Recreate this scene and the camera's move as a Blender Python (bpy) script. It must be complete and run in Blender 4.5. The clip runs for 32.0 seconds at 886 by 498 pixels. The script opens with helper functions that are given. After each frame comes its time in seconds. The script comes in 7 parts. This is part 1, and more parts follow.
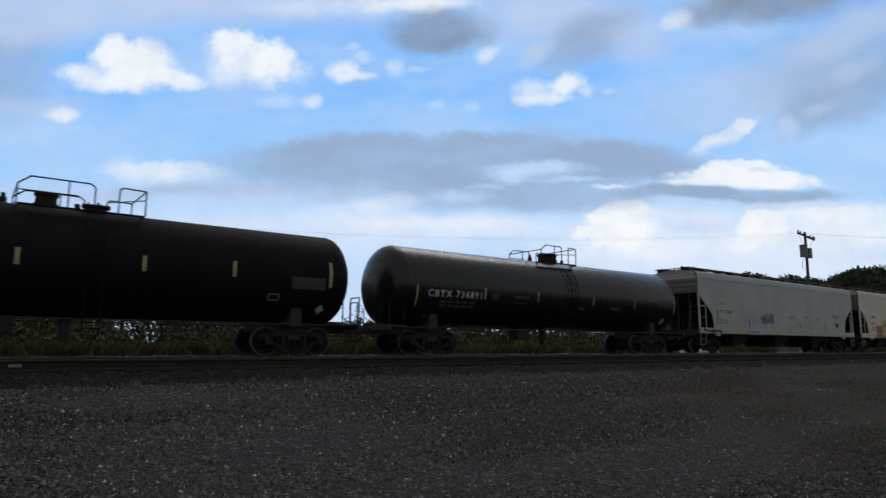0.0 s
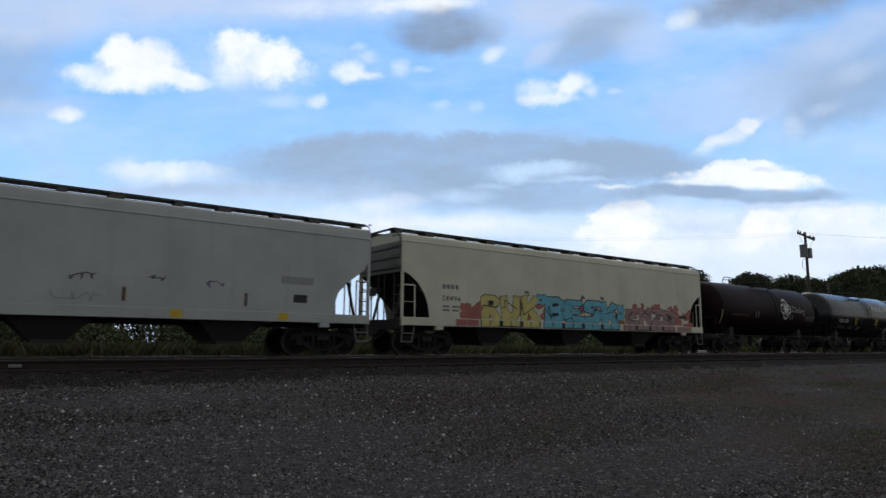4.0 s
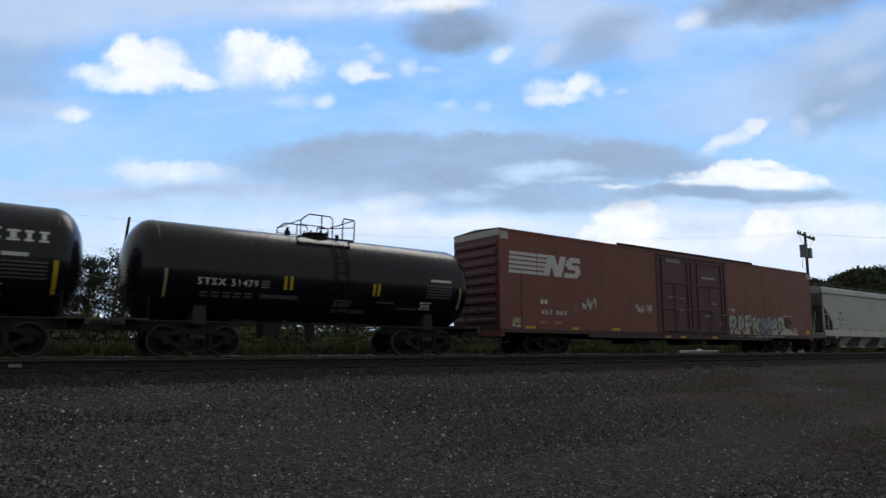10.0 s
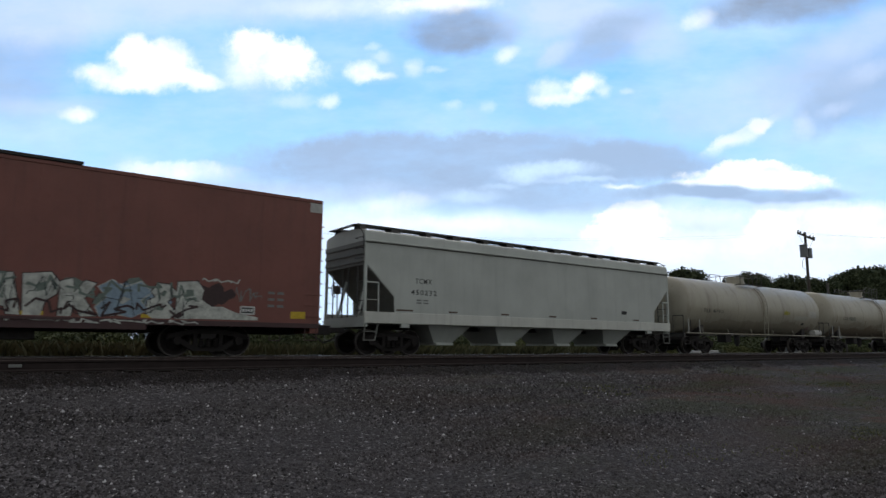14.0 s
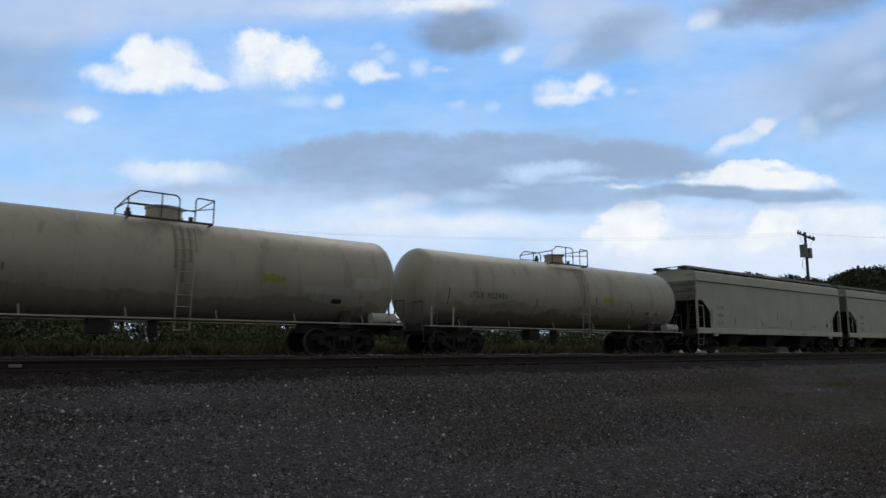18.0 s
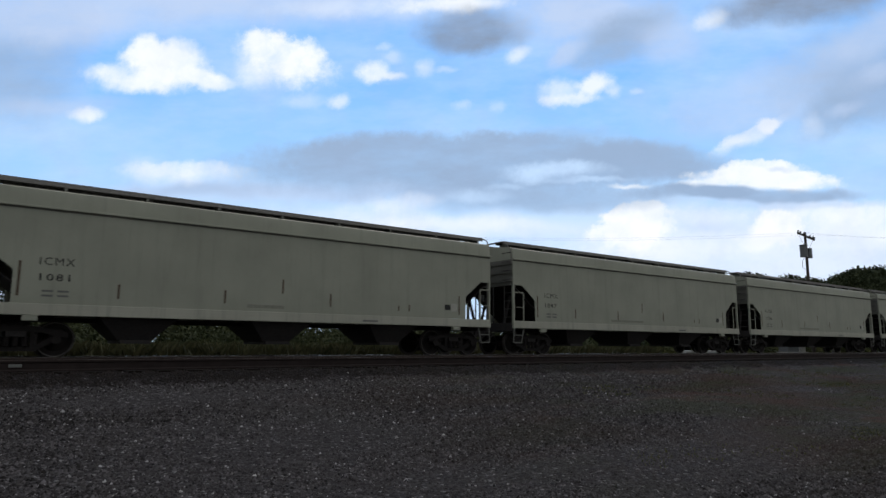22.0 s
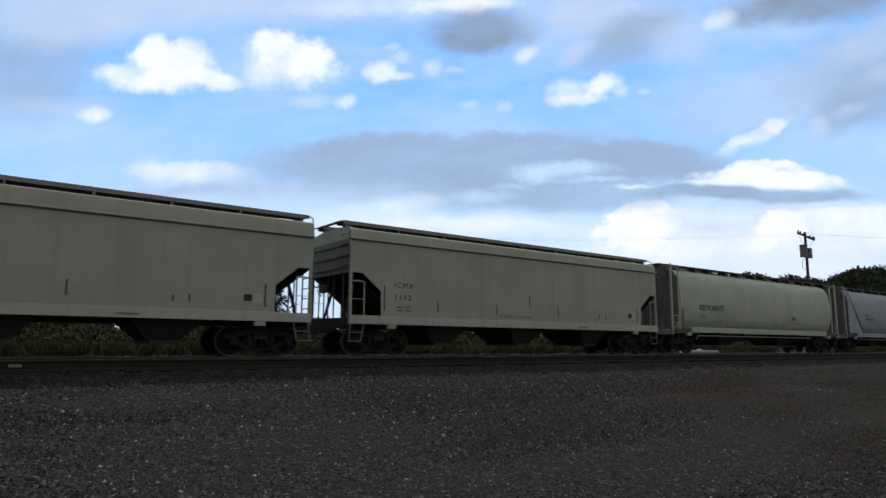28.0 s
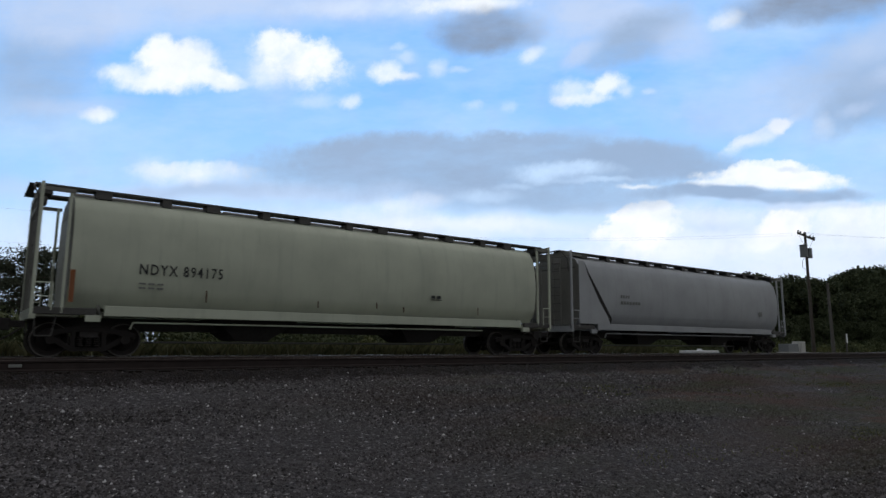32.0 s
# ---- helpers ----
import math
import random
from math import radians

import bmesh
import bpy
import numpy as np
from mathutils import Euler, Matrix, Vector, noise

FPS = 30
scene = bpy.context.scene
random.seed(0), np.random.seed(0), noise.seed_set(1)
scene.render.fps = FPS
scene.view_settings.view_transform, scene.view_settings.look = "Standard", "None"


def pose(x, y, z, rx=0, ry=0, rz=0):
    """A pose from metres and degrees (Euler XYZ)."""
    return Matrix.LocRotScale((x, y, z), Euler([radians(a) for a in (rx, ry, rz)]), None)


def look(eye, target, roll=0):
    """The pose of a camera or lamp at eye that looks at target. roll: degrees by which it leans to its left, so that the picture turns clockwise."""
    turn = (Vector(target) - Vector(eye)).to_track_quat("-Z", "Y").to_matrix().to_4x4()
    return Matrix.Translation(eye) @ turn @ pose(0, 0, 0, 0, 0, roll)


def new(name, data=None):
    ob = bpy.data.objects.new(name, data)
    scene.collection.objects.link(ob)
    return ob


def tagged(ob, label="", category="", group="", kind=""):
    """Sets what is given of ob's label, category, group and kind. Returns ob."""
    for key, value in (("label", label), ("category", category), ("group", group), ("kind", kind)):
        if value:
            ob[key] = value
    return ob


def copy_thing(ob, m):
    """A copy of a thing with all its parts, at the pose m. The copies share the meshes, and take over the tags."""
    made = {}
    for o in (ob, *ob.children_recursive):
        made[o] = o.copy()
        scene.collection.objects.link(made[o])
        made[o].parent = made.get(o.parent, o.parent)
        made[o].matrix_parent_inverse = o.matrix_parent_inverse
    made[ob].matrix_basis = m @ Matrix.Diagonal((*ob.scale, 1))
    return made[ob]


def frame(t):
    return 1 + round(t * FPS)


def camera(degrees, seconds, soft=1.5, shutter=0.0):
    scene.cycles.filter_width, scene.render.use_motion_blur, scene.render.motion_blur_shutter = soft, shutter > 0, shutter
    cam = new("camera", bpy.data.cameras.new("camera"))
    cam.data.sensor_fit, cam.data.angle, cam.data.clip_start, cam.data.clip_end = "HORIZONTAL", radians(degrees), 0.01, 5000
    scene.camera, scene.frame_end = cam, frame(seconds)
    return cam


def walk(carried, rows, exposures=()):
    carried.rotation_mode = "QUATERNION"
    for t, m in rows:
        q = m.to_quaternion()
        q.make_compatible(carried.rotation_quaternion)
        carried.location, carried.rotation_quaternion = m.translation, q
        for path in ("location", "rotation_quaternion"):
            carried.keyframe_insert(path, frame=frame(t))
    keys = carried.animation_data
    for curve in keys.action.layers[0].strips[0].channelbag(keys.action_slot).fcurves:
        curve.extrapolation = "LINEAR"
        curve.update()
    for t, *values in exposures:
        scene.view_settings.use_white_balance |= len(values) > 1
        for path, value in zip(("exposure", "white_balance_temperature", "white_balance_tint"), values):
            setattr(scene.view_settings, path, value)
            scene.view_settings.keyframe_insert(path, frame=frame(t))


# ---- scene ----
# camera: stands still on the gravel beside the line, rail top of the main track is z = 0
EYE = (0.0, 0.0, 0.38)
HEAD, TILT, LEAN = radians(36.39), radians(8.448), 0.339
AIM = Vector((math.sin(HEAD) * math.cos(TILT), math.cos(HEAD) * math.cos(TILT), math.sin(TILT)))
cam = camera(68.97, 32.0, soft=1.45, shutter=0.2)
walk(cam, [(0.0, look(EYE, Vector(EYE) + AIM, LEAN)), (32.0, look(EYE, Vector(EYE) + AIM, LEAN))],
     exposures=[(0.0, -0.1), (1.5, -0.06), (3.0, 0.03), (10.0, 0.0), (12.0, 0.34), (13.5, 0.34), (14.5, 0.2), (16.5, -0.04), (20.0, -0.11), (21.5, 0.0), (23.0, 0.05), (32.0, 0.05)])

# world: dull daylight under broken cloud, a veiled sun beyond the train
world = bpy.data.worlds.new("sky_world")
scene.world = world
world.use_nodes = True
wn = world.node_tree.nodes
sky = wn.new("ShaderNodeTexSky")
sky.sky_type, sky.sun_disc = "NISHITA", False
sky.sun_elevation, sky.sun_rotation = radians(44), radians(48)
sky.air_density, sky.dust_density = 1.0, 1.5
# broken cloud all round takes most of the blue out of the light
veil = wn.new("ShaderNodeMix")
veil.data_type, veil.inputs[0].default_value, veil.inputs[7].default_value = "RGBA", 0.72, (3.4, 3.35, 3.1, 1.0)
wn["Background"].inputs["Strength"].default_value = 0.12
world.node_tree.links.new(sky.outputs[0], veil.inputs[6])
world.node_tree.links.new(veil.outputs[2], wn["Background"].inputs["Color"])
sun = new("sun", bpy.data.lights.new("sun", "SUN"))
sun.data.energy, sun.data.angle, sun.data.color = 0.5, radians(30), (1.0, 0.95, 0.88)
sun_way = Vector((math.sin(radians(48)) * math.cos(radians(44)), math.cos(radians(48)) * math.cos(radians(44)), math.sin(radians(44))))
sun.matrix_world = look(sun_way * 300, (0, 0, 0))


# ---- node helpers and materials ----
class Nodes:
    def __init__(self, name):
        self.mat = bpy.data.materials.new(name)
        self.mat.use_nodes = True
        self.t = self.mat.node_tree
        self.bsdf = self.t.nodes["Principled BSDF"]
        self.coord = None

    def add(self, kind, **props):
        n = self.t.nodes.new(kind)
        if "operation" in props:
            n.operation = props["operation"]
        if "use_clamp" in props:
            n.use_clamp = props["use_clamp"]
        if "data_type" in props:
            n.data_type = props["data_type"]
        if "interpolation_type" in props:
            n.interpolation_type = props["interpolation_type"]
        if "vector_type" in props:
            n.vector_type = props["vector_type"]
        return n

    def put(self, socket, value):
        if isinstance(value, bpy.types.NodeSocket):
            self.t.links.new(value, socket)
        else:
            socket.default_value = value

    def obj(self):
        if self.coord is None:
            self.coord = self.add("ShaderNodeTexCoord").outputs["Object"]
        return self.coord

    def math(self, op, a, b=0.0, clamp=False):
        n = self.add("ShaderNodeMath", operation=op, use_clamp=clamp)
        self.put(n.inputs[0], a)
        self.put(n.inputs[1], b)
        return n.outputs[0]

    def noise(self, scale, detail=4.0, rough=0.55, stretch=None, vec=None):
        v = vec if vec is not None else self.obj()
        if stretch:
            m = self.add("ShaderNodeMapping")
            m.inputs["Scale"].default_value = stretch
            self.put(m.inputs[0], v)
            v = m.outputs[0]
        n = self.add("ShaderNodeTexNoise")
        self.put(n.inputs["Vector"], v)
        n.inputs["Scale"].default_value, n.inputs["Detail"].default_value, n.inputs["Roughness"].default_value = scale, detail, rough
        return n.outputs["Fac"]

    def span(self, v, a, b, lo=0.0, hi=1.0, smooth=False):
        n = self.add("ShaderNodeMapRange", interpolation_type="SMOOTHSTEP" if smooth else "LINEAR")
        self.put(n.inputs[0], v)
        for i, k in enumerate((a, b, lo, hi)):
            self.put(n.inputs[i + 1], k)
        return n.outputs[0]

    def mix(self, fac, a, b):
        n = self.add("ShaderNodeMix", data_type="RGBA")
        self.put(n.inputs[0], fac)
        for s, c in ((n.inputs[6], a), (n.inputs[7], b)):
            self.put(s, c if isinstance(c, bpy.types.NodeSocket) else (*c, 1.0))
        return n.outputs[2]

    def patches(self, c):
        """Bare soil and low weeds that creep into the gravel along the line."""
        xyz = self.add("ShaderNodeSeparateXYZ")
        self.t.links.new(self.obj(), xyz.inputs[0])
        far = self.span(xyz.outputs[0], 3.0, 14.0)
        soil = self.span(self.noise(0.22, 4, 0.6, stretch=(1, 1.6, 1)), 0.47, 0.62, 0.0, 0.85)
        c = self.mix(self.math("MULTIPLY", soil, far), c, (0.060, 0.042, 0.033))
        weed = self.span(self.noise(0.42, 6, 0.7, stretch=(0.7, 1.5, 1)), 0.50, 0.62, 0.0, 0.75)
        c = self.mix(self.math("MULTIPLY", weed, far), c, (0.046, 0.052, 0.028))
        red = self.span(self.noise(0.33, 6, 0.7, stretch=(0.8, 1.7, 1.3)), 0.57, 0.68, 0.0, 0.7)
        return self.mix(self.math("MULTIPLY", red, far), c, (0.085, 0.045, 0.034))

    def bump(self, height, strength=0.3, distance=0.01):
        n = self.add("ShaderNodeBump")
        n.inputs["Strength"].default_value, n.inputs["Distance"].default_value = strength, distance
        self.put(n.inputs["Height"], height)
        self.t.links.new(n.outputs[0], self.bsdf.inputs["Normal"])

    def done(self, color, rough=0.6, metal=0.0, spec=0.5):
        self.put(self.bsdf.inputs["Base Color"], color if isinstance(color, bpy.types.NodeSocket) else (*color, 1.0))
        self.put(self.bsdf.inputs["Roughness"], rough)
        self.put(self.bsdf.inputs["Metallic"], metal)
        self.put(self.bsdf.inputs["Specular IOR Level"], spec)
        return self.mat


def paint(name, color, grime=(0.05, 0.045, 0.04), amount=0.35, rough=0.55, rust=0.0, streak=1.0, spec=0.5, relief=0.25):
    """Weathered paint on steel: fading, fine grain, vertical streaks of dirt, rust flecks."""
    n = Nodes(name)
    fade = n.noise(0.6, 3)
    c = n.mix(n.span(fade, 0.35, 0.7), color, tuple(k * 0.82 for k in color))
    runs = n.noise(1.0, 5, 0.7, stretch=(5.0 * streak, 1.5, 0.35))
    c = n.mix(n.span(runs, 0.52, 0.78, 0.0, amount), c, grime)
    spots = n.noise(9.0, 5, 0.7)
    c = n.mix(n.span(spots, 0.6, 0.8, 0.0, amount * 0.7), c, grime)
    if rust > 0:
        r = n.noise(3.0, 6, 0.75)
        c = n.mix(n.span(r, 0.6, 0.7, 0.0, rust), c, (0.09, 0.035, 0.015))
    n.bump(n.noise(1.6, 3, stretch=(1.0, 1.0, 0.7)), relief, 0.012)
    return n.done(c, n.span(spots, 0.3, 0.7, rough - 0.08, rough + 0.12), spec=spec)


def flat_mat(name, color, rough=0.6, metal=0.0, scale=12.0, vary=0.3, spec=0.5):
    n = Nodes(name)
    g = n.noise(scale, 5, 0.65)
    c = n.mix(n.span(g, 0.35, 0.7), color, tuple(k * (1 - vary) for k in color))
    n.bump(g, 0.3, 0.004)
    return n.done(c, rough, metal, spec)


CREAM = paint("cream_paint", (0.41, 0.415, 0.333), amount=0.18, relief=0.1)
CREAM_PALE = paint("pale_cream_paint", (0.62, 0.61, 0.49), amount=0.10, relief=0.1)
CREAM_SILL = paint("dirty_cream_sill_paint", (0.52, 0.51, 0.42), amount=0.35, rust=0.15)
TANK_CREAM = paint("dirty_cream_tank_paint", (0.385, 0.352, 0.275), amount=0.55, grime=(0.085, 0.058, 0.038), rust=0.2, streak=0.5, rough=0.42)
# car-end paint: grime, plus the shade of ends and recesses mixed into its colour
END_GRIME_SHADE = paint("grimy_shaded_end_paint", (0.17, 0.165, 0.145), amount=0.5, rust=0.3)
SILL_PALE = paint("pale_sill_paint", (0.62, 0.62, 0.56), amount=0.25, rust=0.15)
SAGE = paint("greenish_cream_paint", (0.50, 0.52, 0.415), amount=0.16, relief=0.1)
GREY = paint("pale_grey_paint", (0.42, 0.43, 0.42), amount=0.14, relief=0.1)
LIGHT_GREY = paint("light_grey_paint", (0.50, 0.52, 0.48), amount=0.14, relief=0.1)
BLUE_GREY = paint("blue_grey_paint", (0.36, 0.365, 0.38), amount=0.14, relief=0.1)
BLACK = paint("black_tank_paint", (0.0095, 0.0105, 0.014), grime=(0.017, 0.014, 0.016), amount=0.2, rough=0.20, relief=0.008, spec=0.32)
BLACK_DULL = paint("dull_black_tank_paint", (0.006, 0.006, 0.0075), grime=(0.009, 0.008, 0.008), amount=0.3, rough=0.7, spec=0.15)
BLACK_SEMI = paint("black_lacquer_tank_paint", (0.0095, 0.010, 0.0125), grime=(0.016, 0.012, 0.012), amount=0.2, rough=0.27, relief=0.01, spec=0.40)
MAROON = paint("dark_maroon_tank_paint", (0.012, 0.0032, 0.0046), grime=(0.010, 0.005, 0.006), amount=0.3, rough=0.5, spec=0.10, relief=0.03)
BOX_RED = paint("boxcar_red_paint", (0.205, 0.072, 0.055), grime=(0.075, 0.036, 0.032), amount=0.35, rust=0.2)
DOOR_RED = paint("door_maroon_paint", (0.098, 0.036, 0.043), grime=(0.045, 0.024, 0.027), amount=0.4)
SILL_DARK = paint("sooty_sill_paint", (0.062, 0.028, 0.028), amount=0.5, rust=0.2)
# bare dirty steel; also stands in for shade on slope sheets and panel gaps
STEEL = flat_mat("grimy_and_shade_steel", (0.026, 0.022, 0.021), 0.8, spec=0.2)
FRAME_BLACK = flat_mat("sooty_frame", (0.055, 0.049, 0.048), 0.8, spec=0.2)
WALK_STEEL = flat_mat("weathered_galvanised_steel", (0.075, 0.07, 0.066), 0.6, 0.3)
WALK_LIGHT = flat_mat("pale_ladder_steel", (0.20, 0.20, 0.18), 0.6)
ROOF_STEEL = flat_mat("brown_grey_roof_steel", (0.27, 0.255, 0.245), 0.75)
TREAD = flat_mat("worn_wheel_steel", (0.12, 0.108, 0.10), 0.55, 0.4)
WHEEL = flat_mat("rusty_wheel", (0.022, 0.018, 0.017), 0.8, spec=0.2)
WHITE = flat_mat("white_marking", (0.66, 0.66, 0.63), 0.6)
PALE = flat_mat("faded_marking", (0.20, 0.20, 0.19), 0.7)
FAINT = flat_mat("faint_grey_marking", (0.052, 0.052, 0.054), 0.7)
DIM = flat_mat("dull_grey_marking", (0.095, 0.095, 0.095), 0.7)
DARKMARK = flat_mat("black_marking", (0.02, 0.02, 0.02), 0.6)
YELLOW = flat_mat("yellow_reflective_strip", (0.62, 0.42, 0.02), 0.4)
YELLOW_DIM = flat_mat("dirty_yellow_strip", (0.40, 0.36, 0.18), 0.6)
RUST_MARK = flat_mat("rust_streak", (0.11, 0.07, 0.045), 0.8)


# ---- mesh helpers ----
def part(name, bm, material, parent=None, label=""):
    me = bpy.data.meshes.new(name)
    bm.to_mesh(me)
    bm.free()
    me.materials.append(material)
    ob = new(name, me)
    if parent is not None:
        ob.parent = parent
    if label:
        tagged(ob, label)
    return ob


def box(bm, x0, x1, y0, y1, z0, z1):
    v = [bm.verts.new(p) for p in ((x0, y0, z0), (x1, y0, z0), (x1, y1, z0), (x0, y1, z0), (x0, y0, z1), (x1, y0, z1), (x1, y1, z1), (x0, y1, z1))]
    for f in ((0, 3, 2, 1), (4, 5, 6, 7), (0, 1, 5, 4), (1, 2, 6, 5), (2, 3, 7, 6), (3, 0, 4, 7)):
        bm.faces.new([v[i] for i in f])
    return v


def boxes(*dims):
    bm = bmesh.new()
    for d in dims:
        box(bm, *d)
    return bm


def bevel(bm, w=0.015, seg=1):
    bmesh.ops.bevel(bm, geom=bm.edges[:], offset=w, segments=seg, affect="EDGES", clamp_overlap=True)
    return bm


def tube(bm, a, b, r, n=8, r2=None):
    a, b = Vector(a), Vector(b)
    d = b - a
    m = Matrix.Translation((a + b) / 2) @ d.to_track_quat("Z", "Y").to_matrix().to_4x4()
    return bmesh.ops.create_cone(bm, cap_ends=True, segments=n, radius1=r, radius2=r if r2 is None else r2, depth=d.length, matrix=m)["verts"]


def pipe(bm, pts, r, n=6):
    for a, b in zip(pts, pts[1:]):
        tube(bm, a, b, r, n)
    return bm


def hoop(bm, x, y, z, r, w, n=18):
    """A round wheel rim across the car, with a cross of spokes."""
    rings = []
    for i in range(n + 1):
        a = 2 * math.pi * i / n
        rings.append([(x + w * math.cos(b), y + (r + w * math.sin(b)) * math.cos(a), z + (r + w * math.sin(b)) * math.sin(a)) for b in (0, 1.571, 3.142, 4.712)])
    loft(bm, rings)
    for dy, dz in ((r, 0), (0, r)):
        tube(bm, (x, y - dy, z - dz), (x, y + dy, z + dz), w * 0.8, 5)
    bmesh.ops.recalc_face_normals(bm, faces=bm.faces[:])


def prism(bm, outline, y0, y1):
    """A solid between two upright planes y0 and y1 with an outline of (x, z)."""
    a = [bm.verts.new((x, y0, z)) for x, z in outline]
    b = [bm.verts.new((x, y1, z)) for x, z in outline]
    bm.faces.new(a)
    bm.faces.new(b[::-1])
    for i in range(len(a)):
        j = (i + 1) % len(a)
        bm.faces.new((a[j], a[i], b[i], b[j]))
    bmesh.ops.recalc_face_normals(bm, faces=bm.faces[:])


def loft(bm, rings, closed=True):
    rows = [[bm.verts.new(p) for p in r] for r in rings]
    n = len(rows[0])
    for a, b in zip(rows, rows[1:]):
        for i in range(n if closed else n - 1):
            j = (i + 1) % n
            bm.faces.new((a[i], a[j], b[j], b[i]))
    return rows


def smooth(ob, angle=40):
    for p in ob.data.polygons:
        p.use_smooth = True
    ob.data.set_sharp_from_angle(angle=radians(angle))
    return ob


def lettering(name, words, x, z, height, material, parent, y, width=None, wrap=None, bold=0.0, label=""):
    """Flat letters on a car's side; wrap = (radius, axis height) bends them on to a tank."""
    cu = bpy.data.curves.new(name, "FONT")
    cu.body, cu.size, cu.offset, cu.resolution_u, cu.space_character = words, 1.0, bold, 2, 1.22
    tmp = bpy.data.objects.new(name, cu)
    me = bpy.data.meshes.new_from_object(tmp)
    bpy.data.objects.remove(tmp)
    co = np.empty(len(me.vertices) * 3)
    me.vertices.foreach_get("co", co)
    co = co.reshape(-1, 3)
    lo, hi = co.min(0), co.max(0)
    sz = height / (hi[1] - lo[1])
    sx = sz if width is None else width / (hi[0] - lo[0])
    px, pz = x + (co[:, 0] - lo[0]) * sx, z + (co[:, 1] - lo[1]) * sz
    py = np.full(len(px), y)
    if wrap:
        py = -np.sqrt(np.maximum(wrap[0] ** 2 - (pz - wrap[1]) ** 2, 0.01)) + y
    me.vertices.foreach_set("co", np.stack([px, py, pz], 1).ravel())
    me.materials.clear()
    me.materials.append(material)
    ob = new(name, me)
    ob.parent = parent
    if label:
        tagged(ob, label)
    return ob


def pieces(name, bm, material, parent, label=""):
    """Each loose shell of a bmesh as a part of its own."""
    left = set(bm.verts)
    while left:
        shell, heap = set(), [next(iter(left))]
        while heap:
            v = heap.pop()
            if v in shell:
                continue
            shell.add(v)
            heap.extend(e.other_vert(v) for e in v.link_edges)
        left -= shell
        one = bmesh.new()
        m = {v: one.verts.new(v.co) for v in shell}
        for f in {f for v in shell for f in v.link_faces}:
            one.faces.new([m[v] for v in f.verts])
        part(name, one, material, parent, label)
    bm.free()


def patch(name, x0, x1, z0, z1, material, parent, y, wrap=None, label="", rows=1):
    """A painted or stuck-on rectangle, one or several bars high."""
    bm = bmesh.new()
    h = (z1 - z0) / (rows * 2 - 1)
    for k in range(rows):
        a, b = z0 + 2 * k * h, z0 + (2 * k + 1) * h
        steps = 1 if wrap is None else max(2, int((b - a) / 0.08))
        line = []
        for i in range(steps + 1):
            z = a + (b - a) * i / steps
            yy = y if wrap is None else -math.sqrt(max(wrap[0] ** 2 - (z - wrap[1]) ** 2, 0.01)) + y
            line.append((bm.verts.new((x0, yy, z)), bm.verts.new((x1, yy, z))))
        for (a0, a1), (b0, b1) in zip(line, line[1:]):
            bm.faces.new((a0, a1, b1, b0))
    return part(name, bm, material, parent, label)


# ---- the sky: a great sheet of broken cloud, lower and nearer overhead, drifting slowly ----
RIGHT = Vector((math.cos(HEAD), -math.sin(HEAD), 0))
UP = Vector((-math.sin(HEAD) * math.sin(TILT), -math.cos(HEAD) * math.sin(TILT), math.cos(TILT)))
ca, sa = math.cos(radians(LEAN)), math.sin(radians(LEAN))
SKY_R, SKY_U = RIGHT * ca + UP * sa, UP * ca - RIGHT * sa


